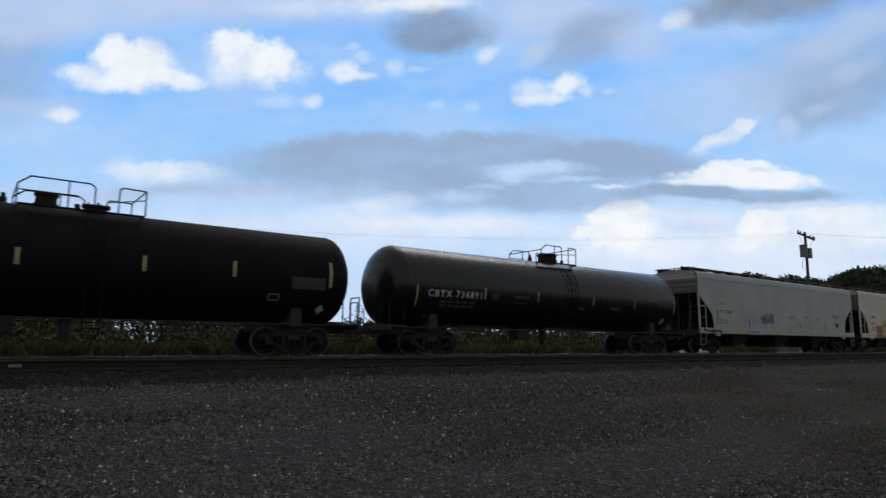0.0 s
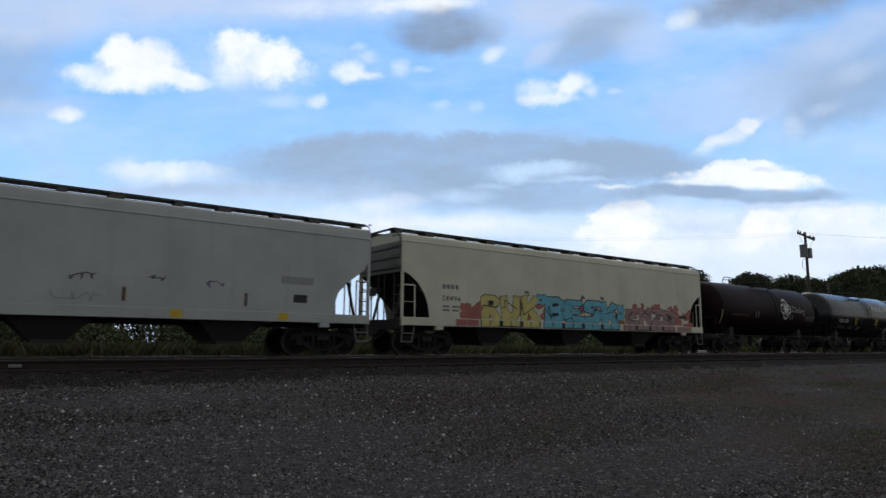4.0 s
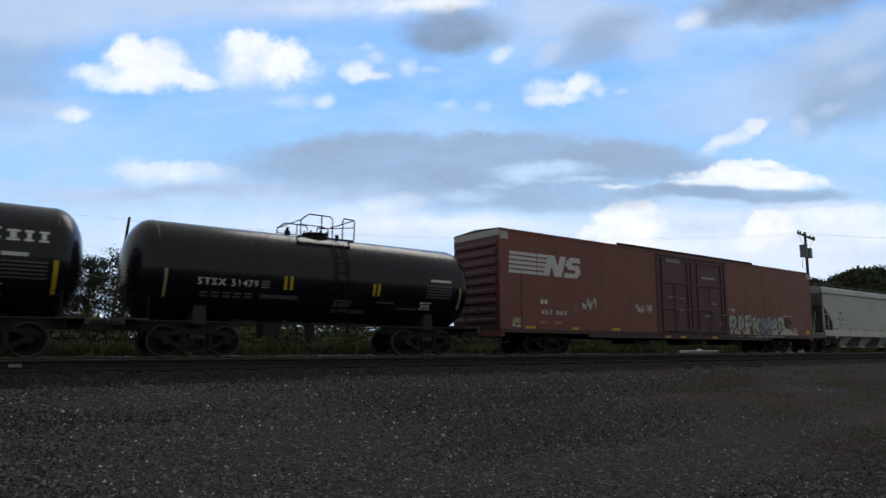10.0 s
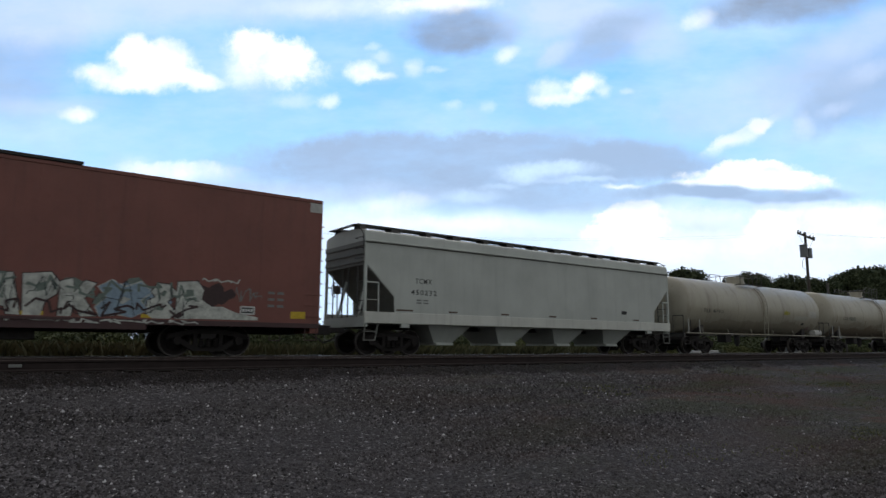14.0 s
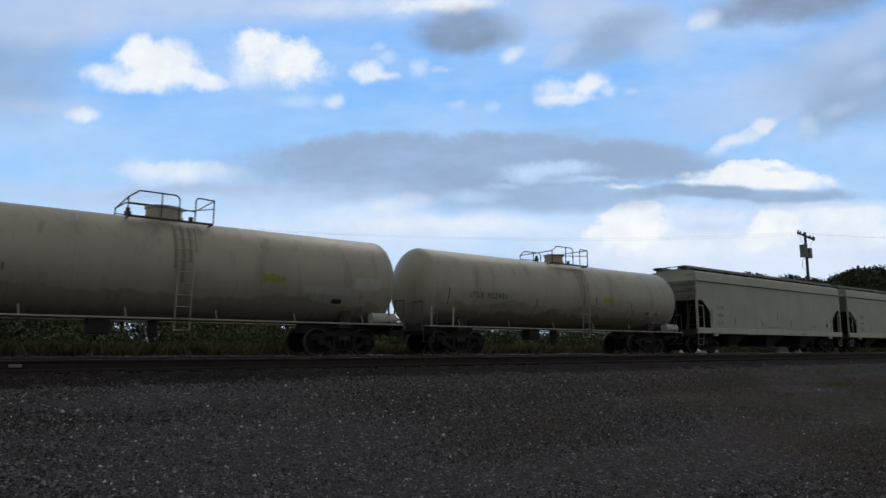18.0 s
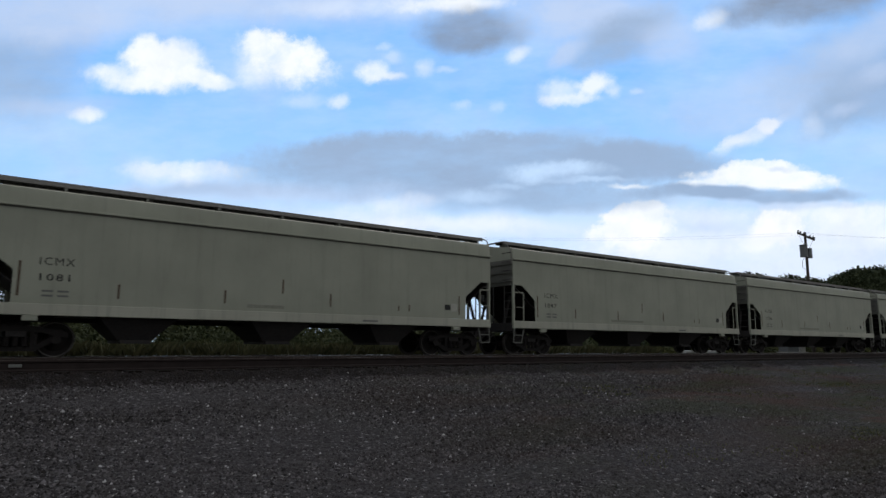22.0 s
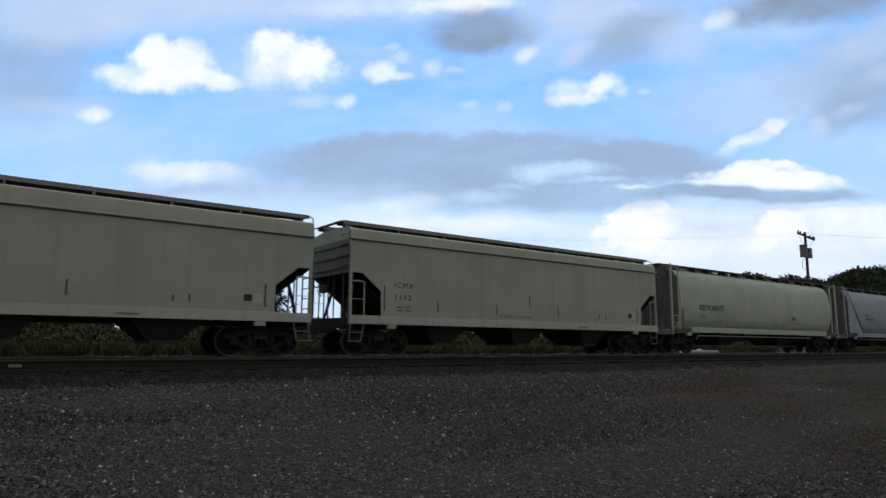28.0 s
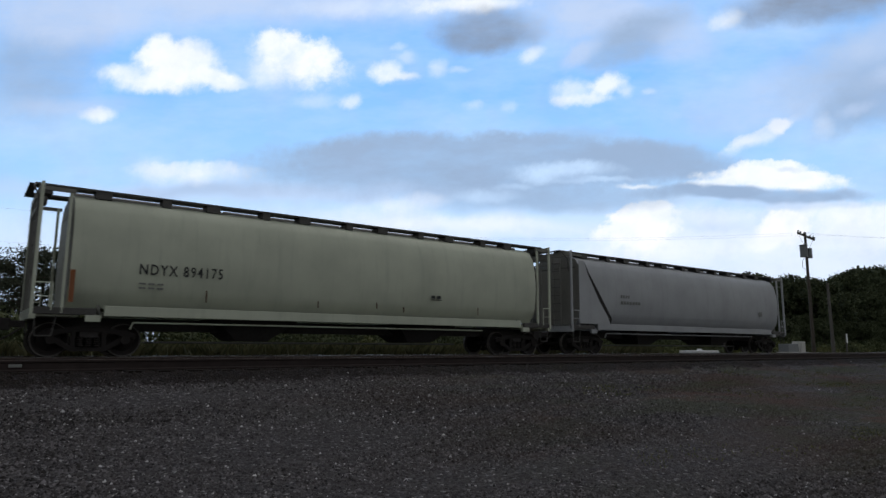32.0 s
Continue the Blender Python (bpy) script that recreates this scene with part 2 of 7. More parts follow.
def sky_material():
    n = Nodes("cloudy_sky")
    t = n.t
    rel = n.add("ShaderNodeVectorMath", operation="SUBTRACT")
    t.links.new(n.obj(), rel.inputs[0])
    rel.inputs[1].default_value = EYE

    def dot(v):
        d = n.add("ShaderNodeVectorMath", operation="DOT_PRODUCT")
        t.links.new(rel.outputs[0], d.inputs[0])
        d.inputs[1].default_value = v
        return d.outputs["Value"]

    depth = dot(AIM)
    u, v = n.math("DIVIDE", dot(SKY_R), depth), n.math("DIVIDE", dot(SKY_U), depth)
    # across and down in hundredths of the view's width, from its middle
    join = n.add("ShaderNodeCombineXYZ")
    t.links.new(n.math("MULTIPLY", u, 11.41), join.inputs[0])
    t.links.new(n.math("MULTIPLY", v, 11.41), join.inputs[1])
    p = join.outputs[0]

    def warped(scale, amount, detail):
        tex = n.add("ShaderNodeTexNoise")
        t.links.new(p, tex.inputs["Vector"])
        tex.inputs["Scale"].default_value, tex.inputs["Detail"].default_value, tex.inputs["Roughness"].default_value = scale, detail, 0.62
        off = n.add("ShaderNodeVectorMath", operation="MULTIPLY_ADD")
        t.links.new(tex.outputs["Color"], off.inputs[0])
        off.inputs[1].default_value = (amount * 1.4, amount, 0)
        add = n.add("ShaderNodeVectorMath", operation="ADD")
        t.links.new(off.outputs[0], add.inputs[0])
        t.links.new(p, add.inputs[1])
        sub = n.add("ShaderNodeVectorMath", operation="SUBTRACT")
        t.links.new(add.outputs[0], sub.inputs[0])
        sub.inputs[1].default_value = (amount * 0.7, amount * 0.5, 0)
        flat = n.add("ShaderNodeVectorMath", operation="MULTIPLY")
        t.links.new(sub.outputs[0], flat.inputs[0])
        flat.inputs[1].default_value = (1, 1, 0)
        return flat.outputs[0]

    puffy, softly = warped(1.5, 0.30, 6.0), warped(0.45, 0.62, 3.0)
    ramp = n.add("ShaderNodeValToRGB")
    t.links.new(n.span(v, -0.17, 0.40), ramp.inputs[0])
    cr = ramp.color_ramp
    stops = ((0.0, (0.60, 0.77, 1.0)), (0.3, (0.52, 0.75, 1.05)), (0.55, (0.365, 0.65, 1.06)), (0.75, (0.25, 0.55, 1.06)), (1.0, (0.27, 0.54, 1.03)))
    cr.elements[0].position, cr.elements[0].color = stops[0][0], (*stops[0][1], 1)
    cr.elements[1].position, cr.elements[1].color = stops[-1][0], (*stops[-1][1], 1)
    for pos, c in stops[1:-1]:
        cr.elements.new(pos).color = (*c, 1)
    state = {"c": ramp.outputs[0]}
    fray = n.math("ADD", n.math("MULTIPLY", n.noise(2.0, 8, 0.62, vec=p), 0.72), n.math("MULTIPLY", n.noise(6.5, 5, 0.6, vec=p), 0.28))
    # thin high haze
    haze = n.noise(0.5, 5, 0.6, stretch=(0.6, 1.6, 1), vec=p)
    state["c"] = n.mix(n.span(haze, 0.40, 0.70, 0.0, 0.55), state["c"], (0.60, 0.77, 1.0))

    def cloud(x, y, w, h, color, strength=1.0, soft=0.5, field=puffy, turn=0.0, crown=0.0):
        """One bank of cloud, centred at (x, y) of a view 1568 wide and 882 high, w by h; crown makes its top crisper than its base."""
        if turn:
            m = n.add("ShaderNodeMapping", vector_type="TEXTURE")
            m.inputs["Location"].default_value = ((x - 784) / 100, (441 - y) / 100, 0)
            m.inputs["Rotation"].default_value = (0, 0, radians(turn))
            m.inputs["Scale"].default_value = (w / 200, h / 200, 1)
        else:
            m = n.add("ShaderNodeVectorMath", operation="MULTIPLY_ADD")
            m.inputs[1].default_value = (200 / w, 200 / h, 0)
            m.inputs[2].default_value = ((784 - x) * 2 / w, (y - 441) * 2 / h, 0)
        t.links.new(field, m.inputs[0])
        ln = n.add("ShaderNodeVectorMath", operation="LENGTH")
        t.links.new(m.outputs[0], ln.inputs[0])
        ragged = 1.5 if field is puffy else 0.75
        rough = n.math("MULTIPLY_ADD", fray, ragged)
        rough.node.inputs[2].default_value = -0.49 * ragged
        edge = n.math("ADD", ln.outputs["Value"], rough)
        soft = soft * 1.25 if field is puffy else soft * 1.1
        if crown:
            rise = n.add("ShaderNodeVectorMath", operation="DOT_PRODUCT")
            t.links.new(m.outputs[0], rise.inputs[0])
            rise.inputs[1].default_value = (0, 1, 0)
            soft = n.span(rise.outputs["Value"], -1.0, 1.0, soft * (1 + crown), soft * (1 - crown))
            outer, inner = n.math("ADD", 1.0, soft), n.math("SUBTRACT", 1.0, soft)
        else:
            outer, inner = 1 + soft, 1 - soft
        fac = n.span(edge, outer, inner, 0.0, strength, True)
        fac = n.math("MULTIPLY", fac, filling if field is puffy else wisps)
        state["c"] = n.mix(fac, state["c"], color)

    filling = n.span(n.noise(1.5, 6, 0.6, vec=p), 0.34, 0.56, 0.62, 1.0)
    wisps = n.span(n.noise(0.9, 8, 0.62, stretch=(0.55, 1.5, 1), vec=p), 0.33, 0.6, 0.66, 1.08)
    white, cream, grey, dark, mist = (0.96, 1.0, 1.04), (0.78, 0.88, 1.05), (0.33, 0.455, 0.655), (0.25, 0.315, 0.43), (0.545, 0.67, 0.91)
    azure = (0.58, 0.78, 1.06)
    # low bright bank along the horizon
    cloud(560, 415, 900, 80, cream, 0.6, 0.8, softly)
    cloud(150, 520, 800, 220, cream, 0.6, 0.8, softly)
    cloud(830, 402, 420, 40, cream, 0.8, 0.6, softly)
    cloud(780, 396, 260, 18, white, 0.5, 0.7)
    cloud(1330, 478, 720, 230, cream, 0.9, 0.42, softly)
    cloud(985, 378, 130, 40, azure, 0.7, 0.6, softly)
    cloud(1096, 402, 124, 92, (1.02, 1.04, 1.06), 1.0, 0.16, crown=0.5)
    cloud(1052, 410, 70, 32, white, 1.0, 0.3, crown=0.5)
    cloud(1112, 372, 70, 34, white, 0.9, 0.35, crown=0.6)
    cloud(1220, 384, 170, 34, cream, 0.8, 0.6)
    cloud(1180, 440, 300, 44, white, 0.55, 0.7)
    cloud(1350, 404, 96, 66, (1.0, 1.02, 1.05), 1.0, 0.2, crown=0.5)
    cloud(1318, 430, 60, 30, white, 0.75, 0.4)
    cloud(1440, 376, 240, 36, white, 0.7, 0.5)
    cloud(1490, 408, 220, 76, white, 0.7, 0.5)
    cloud(1236, 404, 110, 22, mist, 0.32, 0.7)
    cloud(1400, 424, 160, 20, mist, 0.25, 0.7)
    cloud(1540, 452, 160, 30, mist, 0.3, 0.7)
    cloud(640, 380, 150, 40, white, 0.4, 0.7)
    cloud(660, 362, 90, 24, white, 0.45, 0.7)
    # grey lens of cloud in the middle, and its ragged tail
    cloud(250, 338, 760, 34, mist, 0.7, 0.7, softly)
    cloud(330, 336, 260, 20, grey, 0.4, 0.8, softly)
    cloud(640, 338, 420, 30, mist, 0.6, 0.7, softly)
    cloud(780, 290, 760, 104, grey, 0.95, 0.28, softly, crown=0.5)
    cloud(960, 243, 150, 26, grey, 0.45, 0.7, softly)
    cloud(1105, 290, 250, 74, grey, 0.95, 0.32, softly)
    cloud(930, 350, 440, 44, grey, 0.75, 0.5, softly)
    cloud(950, 299, 150, 24, azure, 0.95, 0.5)
    cloud(905, 312, 80, 20, azure, 0.7, 0.6)
    cloud(1010, 318, 120, 9, azure, 0.6, 0.6, turn=4)
    cloud(1085, 328, 60, 8, white, 0.7, 0.6)
    cloud(812, 348, 90, 22, azure, 0.65, 0.6)
    cloud(860, 330, 60, 10, azure, 0.5, 0.6)
    cloud(705, 356, 70, 22, cream, 0.6, 0.6)
    cloud(1326, 316, 236, 38, white, 1.0, 0.24, turn=-3, crown=0.5)
    cloud(1316, 301, 130, 40, white, 0.95, 0.30, crown=0.6)
    cloud(1222, 322, 120, 18, white, 0.9, 0.35, turn=8)
    cloud(1345, 300, 40, 8, mist, 0.5, 0.6)
    cloud(1290, 341, 400, 25, grey, 0.95, 0.30, softly)
    cloud(1380, 356, 260, 12, mist, 0.5, 0.7, softly)
    cloud(1284, 240, 124, 24, white, 0.75, 0.42, turn=25, crown=0.5)
    cloud(1320, 222, 50, 22, white, 0.95, 0.35)
    cloud(290, 303, 170, 34, white, 0.75, 0.55, crown=0.5)
    cloud(225, 296, 60, 24, cream, 0.5, 0.7)
    # white heaps
    cloud(232, 116, 130, 72, white, 1.0, 0.28, turn=-16, crown=0.3)
    cloud(204, 84, 66, 52, white, 0.95, 0.3)
    cloud(268, 100, 84, 48, white, 0.9, 0.35, turn=-20)
    cloud(140, 132, 84, 34, white, 0.85, 0.45, turn=-12)
    cloud(190, 150, 120, 26, white, 0.9, 0.5)
    cloud(308, 138, 110, 34, white, 0.95, 0.35, turn=-14)
    cloud(350, 152, 60, 14, cream, 0.6, 0.7)
    cloud(450, 100, 172, 78, white, 1.0, 0.26, turn=-18, crown=0.3)
    cloud(392, 74, 44, 44, white, 0.95, 0.35)
    cloud(400, 132, 70, 40, white, 0.6, 0.6)
    cloud(376, 104, 26, 40, cream, 0.6, 0.6)
    cloud(490, 176, 60, 18, cream, 0.4, 0.7)
    cloud(608, 128, 54, 32, white, 0.85, 0.4)
    cloud(640, 134, 50, 16, white, 0.7, 0.5)
    cloud(640, 102, 30, 18, cream, 0.55, 0.7)
    cloud(624, 84, 18, 12, cream, 0.5, 0.7)
    cloud(552, 179, 34, 24, white, 0.75, 0.5)
    cloud(696, 118, 30, 26, cream, 0.7, 0.6)
    cloud(738, 124, 34, 9, cream, 0.4, 0.7)
    cloud(944, 160, 60, 38, white, 0.65, 0.5)
    cloud(924, 178, 30, 18, cream, 0.7, 0.5)
    cloud(1004, 152, 62, 34, white, 0.85, 0.4, turn=24)
    cloud(966, 174, 90, 16, white, 0.7, 0.5)
    cloud(956, 160, 14, 12, azure, 0.6, 0.6)
    cloud(1040, 162, 24, 20, cream, 0.6, 0.6)
    cloud(1078, 162, 20, 10, cream, 0.5, 0.7)
    cloud(832, 190, 24, 14, cream, 0.5, 0.7)
    cloud(775, 188, 30, 12, cream, 0.4, 0.7)
    cloud(112, 202, 50, 24, white, 0.8, 0.45)
    cloud(862, 99, 38, 18, white, 0.6, 0.6, turn=25)
    # grey banks along the top and the corners
    cloud(380, 0, 860, 76, mist, 0.85, 0.7, softly)
    cloud(-10, 105, 190, 190, grey, 0.75, 0.6, softly)
    cloud(40, 30, 330, 90, mist, 0.9, 0.6, softly)
    cloud(60, 185, 200, 30, mist, 0.5, 0.7, softly)
    cloud(560, 14, 200, 30, cream, 0.5, 0.7)
    cloud(735, 8, 170, 26, white, 0.9, 0.5)
    cloud(775, 54, 180, 74, dark, 0.9, 0.36, softly)
    cloud(990, 26, 260, 92, mist, 0.85, 0.5, softly)
    cloud(1040, 64, 180, 80, grey, 0.9, 0.42, softly, 24)
    cloud(950, 92, 70, 36, mist, 0.7, 0.5, turn=40)
    cloud(1130, 70, 120, 70, mist, 0.7, 0.6, softly)
    cloud(1370, 2, 310, 74, dark, 0.95, 0.40, softly, 6)
    cloud(1330, 172, 360, 100, mist, 0.75, 0.6, softly, 12)
    cloud(1500, 110, 330, 170, grey, 0.58, 0.45, softly, 18)
    cloud(1510, 170, 200, 100, grey, 0.6, 0.45, softly, 14)
    cloud(1425, 205, 100, 66, grey, 0.6, 0.45, softly, 30)
    cloud(1500, 60, 240, 60, mist, 0.6, 0.6, softly, 20)
    cloud(1500, 132, 90, 30, mist, 0.55, 0.7, turn=20)
    cloud(1450, 195, 50, 18, mist, 0.5, 0.7, turn=20)
    cloud(1395, 222, 26, 30, cream, 0.4, 0.7)
    cloud(1197, 34, 50, 30, white, 0.6, 0.6, turn=20)
    for k in ("Principled BSDF",):
        t.nodes.remove(t.nodes[k])
    billow = n.noise(1.2, 7, 0.6, vec=p)
    state["c"] = n.mix(n.span(billow, 0.48, 0.78, 0.0, 0.24), state["c"], (0.38, 0.50, 0.74))
    em = n.add("ShaderNodeEmission")
    t.links.new(state["c"], em.inputs[0])
    t.links.new(em.outputs[0], t.nodes["Material Output"].inputs[0])
    return n.mat


def build_sky():
    bm = bmesh.new()
    rows = []
    for j in range(25):
        v = -0.168 + 0.66 * (j / 24)
        k = (32.2 + 154 * v) / 27950
        rows.append([bm.verts.new(Vector(EYE) + (AIM + SKY_U * v + SKY_R * (-1.1 + 2.2 * i / 24)) / k) for i in range(25)])
    for a, b in zip(rows, rows[1:]):
        for i in range(24):
            bm.faces.new((a[i], a[i + 1], b[i + 1], b[i]))
    ob = part("backdrop", bm, sky_material())
    ob.visible_shadow = True
    return tagged(ob, "blue sky with broken white and grey clouds", "sky", kind="structure")


SKY = build_sky()


# ---- ground and tracks ----
def ground_height(y):
    for (y0, z0), (y1, z1) in zip(PROFILE, PROFILE[1:]):
        if y <= y1:
            return z0 + (z1 - z0) * max(0.0, (y - y0) / (y1 - y0))
    return PROFILE[-1][1]


PROFILE = [(-4000, -1.25), (-2, -1.22), (2, -1.16), (6, -0.83), (9, -0.52), (11.0, -0.33), (11.35, -0.29), (11.80, -0.105), (14.5, -0.105), (15.2, -0.30),
           (17.6, -0.36), (19.3, -0.22), (22.4, -0.22), (23.4, -0.5), (28, -0.55), (60, -0.5), (200, 0.0), (4500, 2.0)]


def ground_material():
    n = Nodes("gravel_ground")
    xyz = n.add("ShaderNodeSeparateXYZ")
    n.t.links.new(n.obj(), xyz.inputs[0])
    vor = n.add("ShaderNodeTexVoronoi")
    n.t.links.new(n.obj(), vor.inputs["Vector"])
    vor.inputs["Scale"].default_value = 30
    cell = n.add("ShaderNodeSeparateColor")
    n.t.links.new(vor.outputs["Color"], cell.inputs[0])
    tone = cell.outputs[0]
    c = n.mix(tone, (0.026, 0.0235, 0.0238), (0.092, 0.085, 0.089))
    c = n.mix(n.span(cell.outputs[1], 0.95, 0.98), c, (0.24, 0.235, 0.235))
    big = n.noise(0.35, 4, 0.6)
    c = n.mix(n.span(big, 0.42, 0.7, 0.0, 0.5), c, (0.050, 0.043, 0.041))
    c = n.patches(c)
    # dark stained ballast in the tracks, earth and grass beyond
    bed = n.math("MULTIPLY", n.span(n.math("ADD", xyz.outputs[1], n.span(n.noise(1.6, 7, 0.75), 0.3, 0.7, -0.3, 0.3)), 11.24, 11.46), n.span(xyz.outputs[1], 23.4, 22.6))
    c = n.mix(n.math("MULTIPLY", bed, 0.85), c, (0.013, 0.0098, 0.009))
    grass = n.noise(2.5, 5, 0.7)
    c = n.mix(n.span(xyz.outputs[1], 23.5, 26.0), c, n.mix(n.span(grass, 0.35, 0.65), (0.035, 0.045, 0.018), (0.09, 0.085, 0.04)))
    n.bump(n.math("SUBTRACT", n.span(vor.outputs["Distance"], 0.0, 0.6, 1.0, 0.0), n.math("MULTIPLY", tone, 0.3)), 0.9, 0.03)
    return n.done(c, 0.9, spec=0.06)


def build_ground():
    xs = sorted(set([-4500, -1000, -200, -60, -30] + list(range(-20, 121, 2)) + [200, 500, 1000, 2500, 4600]))
    ys = sorted(set([-4000, -500, -60, -20, -6] + [p[0] for p in PROFILE[1:-2]] + [0, 1, 3, 4, 5, 7, 8, 10, 30, 36, 45, 100, 200, 600, 1500, 4500]))
    bm = bmesh.new()
    grid = []
    for y in ys:
        row = []
        for x in xs:
            near = 0.05 if 2 < y < 11 and -20 <= x <= 120 else 0.0
            row.append(bm.verts.new((x, y, ground_height(y) + near * noise.noise((x * 0.22, y * 0.5, 0)))))
        grid.append(row)
    for a, b in zip(grid, grid[1:]):
        for i in range(len(xs) - 1):
            bm.faces.new((a[i], a[i + 1], b[i + 1], b[i]))
    ob = part("ground", bm, ground_material())
    return tagged(smooth(ob, 60), "dark grey gravel ground rising to the railway ballast", "ground", kind="structure")


build_ground()
RAIL = flat_mat("rusty_rail_side", (0.042, 0.031, 0.029), 0.8, 0.1, scale=6, spec=0.2)
RAIL_TOP = flat_mat("polished_rail_head", (0.42, 0.41, 0.40), 0.28, 1.0)
RAIL_DULL = flat_mat("dull_rail_head", (0.13, 0.10, 0.085), 0.5, 0.6)
TIE = flat_mat("creosoted_wood", (0.011, 0.0085, 0.007), 0.9, scale=5, vary=0.5, spec=0.05)


def build_track(yc, top, x0, x1, head, shiny_label):
    track = tagged(new("railway_track"), "%s running rails on dark wooden ties in ballast" % shiny_label, "track", kind="structure")
    track.location = (0, yc, top)
    prof = [(-0.075, -0.18), (0.075, -0.18), (0.075, -0.165), (0.012, -0.145), (0.012, -0.05), (0.037, -0.035), (0.037, -0.005), (-0.037, -0.005), (-0.037, -0.035), (-0.012, -0.05), (-0.012, -0.145), (-0.075, -0.165)]
    for side in (-0.755, 0.755):
        bm = bmesh.new()
        rows = loft(bm, [[(x, side + py, pz) for py, pz in prof] for x in (x0, x1)])
        bm.faces.new(rows[0][::-1])
        bm.faces.new(rows[1])
        rail = part("rail", bm, RAIL, track)
        part("rail_head", boxes((x0, x1, side - 0.034, side + 0.034, -0.0049, 0.0)), head, rail, "worn running surface")
    bm = bevel(boxes((-0.115, 0.115, -1.28, 1.28, -0.35, -0.185)), 0.012)
    if yc < 15:
        part("joint_bar", bevel(boxes((0.62, 0.80, -0.80, -0.79, -0.115, -0.065)), 0.004), PALE, track, "pale smeared joint bar")
    first = part("tie", bm, TIE, track)
    rng = random.Random(int(yc * 10))
    first.location.x = -6
    for k in range(1, 120):
        o = first.copy()
        scene.collection.objects.link(o)
        o.location = (-6 + k * 0.52 + rng.uniform(-0.03, 0.03), rng.uniform(-0.05, 0.05), rng.uniform(-0.012, 0.008))
        o.rotation_euler.z = rng.uniform(-0.02, 0.02)
    return track


build_track(20.8, 0.0, -120, 900, RAIL_TOP, "bright")
build_track(13.12, 0.10, -120, 900, RAIL_DULL, "dull rusty")


# ---- trucks ----
def truck_meshes():
    side = bmesh.new()
    over = [(-1.16, 0.50), (-0.72, 0.60), (-0.34, 0.66), (0.34, 0.66), (0.72, 0.60), (1.16, 0.50), (1.16, 0.64), (0.72, 0.74), (0.34, 0.80), (-0.34, 0.80), (-0.72, 0.74), (-1.16, 0.64)]
    under = [(-1.02, 0.50), (-0.42, 0.15), (0.42, 0.15), (1.02, 0.50), (0.84, 0.56), (0.36, 0.27), (-0.36, 0.27), (-0.84, 0.56)]
    prism(side, over, -0.08, 0.06)
    prism(side, under, -0.07, 0.05)
    for s in (-1, 1):
        box(side, s * 0.37 - 0.06, s * 0.37 + 0.06, -0.075, 0.055, 0.2, 0.72)
    for s in (-1, 1):
        tube(side, (s * 0.889, -0.15, 0.457), (s * 0.889, -0.04, 0.457), 0.12, 12)
        box(side, s * 0.889 - 0.15, s * 0.889 + 0.15, -0.1, 0.1, 0.56, 0.66)
    springs = bmesh.new()
    rings = []
    for k in range(11):
        r = 0.085 if k % 2 else 0.06
        rings.append([(r * math.cos(6.283 * i / 10), -0.09 + r * math.sin(6.283 * i / 10), 0.27 + 0.026 * k) for i in range(10)])
    loft(springs, rings)
    bmesh.ops.recalc_face_normals(springs, faces=springs.faces[:])
    holes = boxes((-0.30, 0.30, -0.085, -0.06, 0.26, 0.56))
    bol = boxes((-0.22, 0.22, -1.05, 1.05, 0.52, 0.78), (-0.35, 0.35, -0.35, 0.35, 0.7, 0.92))
    ws = bmesh.new()
    tube(ws, (0, -1.05, 0), (0, 1.05, 0), 0.075, 10)
    for s in (-1, 1):
        y = s * 0.755
        ring = [(0.10, -0.075 * s), (0.16, -0.06 * s), (0.30, 0.02 * s), (0.385, -0.05 * s), (0.428, -0.068 * s), (0.452, -0.068 * s), (0.457, 0.05 * s), (0.482, 0.058 * s), (0.482, 0.078 * s), (0.39, 0.078 * s), (0.3, 0.05 * s), (0.10, 0.06 * s)]
        loft(ws, [[(r * math.cos(a), y - dy, r * math.sin(a)) for r, dy in ring] for a in [2 * math.pi * i / 28 for i in range(29)]])
    bmesh.ops.recalc_face_normals(ws, faces=ws.faces[:])
    out = {}
    for key, bm, mat in (("side_frame", side, STEEL), ("spring", springs, STEEL), ("pocket", holes, FRAME_BLACK), ("bolster", bol, FRAME_BLACK), ("wheelset", ws, WHEEL)):
        me = bpy.data.meshes.new(key)
        bm.to_mesh(me)
        bm.free()
        me.materials.append(mat)
        out[key] = me
    # the worn tread and rim face
    me = out["wheelset"]
    me.materials.append(TREAD)
    for p in me.polygons:
        p.use_smooth = True
        r = math.hypot(p.center.x, p.center.z)
        if 0.43 < r < 0.456:
            p.material_index = 1
    me.set_sharp_from_angle(angle=radians(30))
    return out


TRUCK = truck_meshes()
WHEELSETS = []


def add_truck(car, x):
    t = new("truck", TRUCK["bolster"])
    t.parent, t.location = car, (x, 0, 0)
    for s in (-1, 1):
        f = new("side_frame", TRUCK["side_frame"])
        f.parent, f.location = t, (0, s * 0.99, 0)
        f.rotation_euler.z = 0 if s < 0 else math.pi
        for dx in (-0.2, 0.0, 0.2):
            g = new("spring", TRUCK["spring"])
            g.parent, g.location = t, (dx, s * 0.99, 0)
            g.rotation_euler.z = f.rotation_euler.z
        w = new("wheelset", TRUCK["wheelset"])
        w.parent, w.location = t, (s * 0.889, 0, 0.457)
        WHEELSETS.append(w)


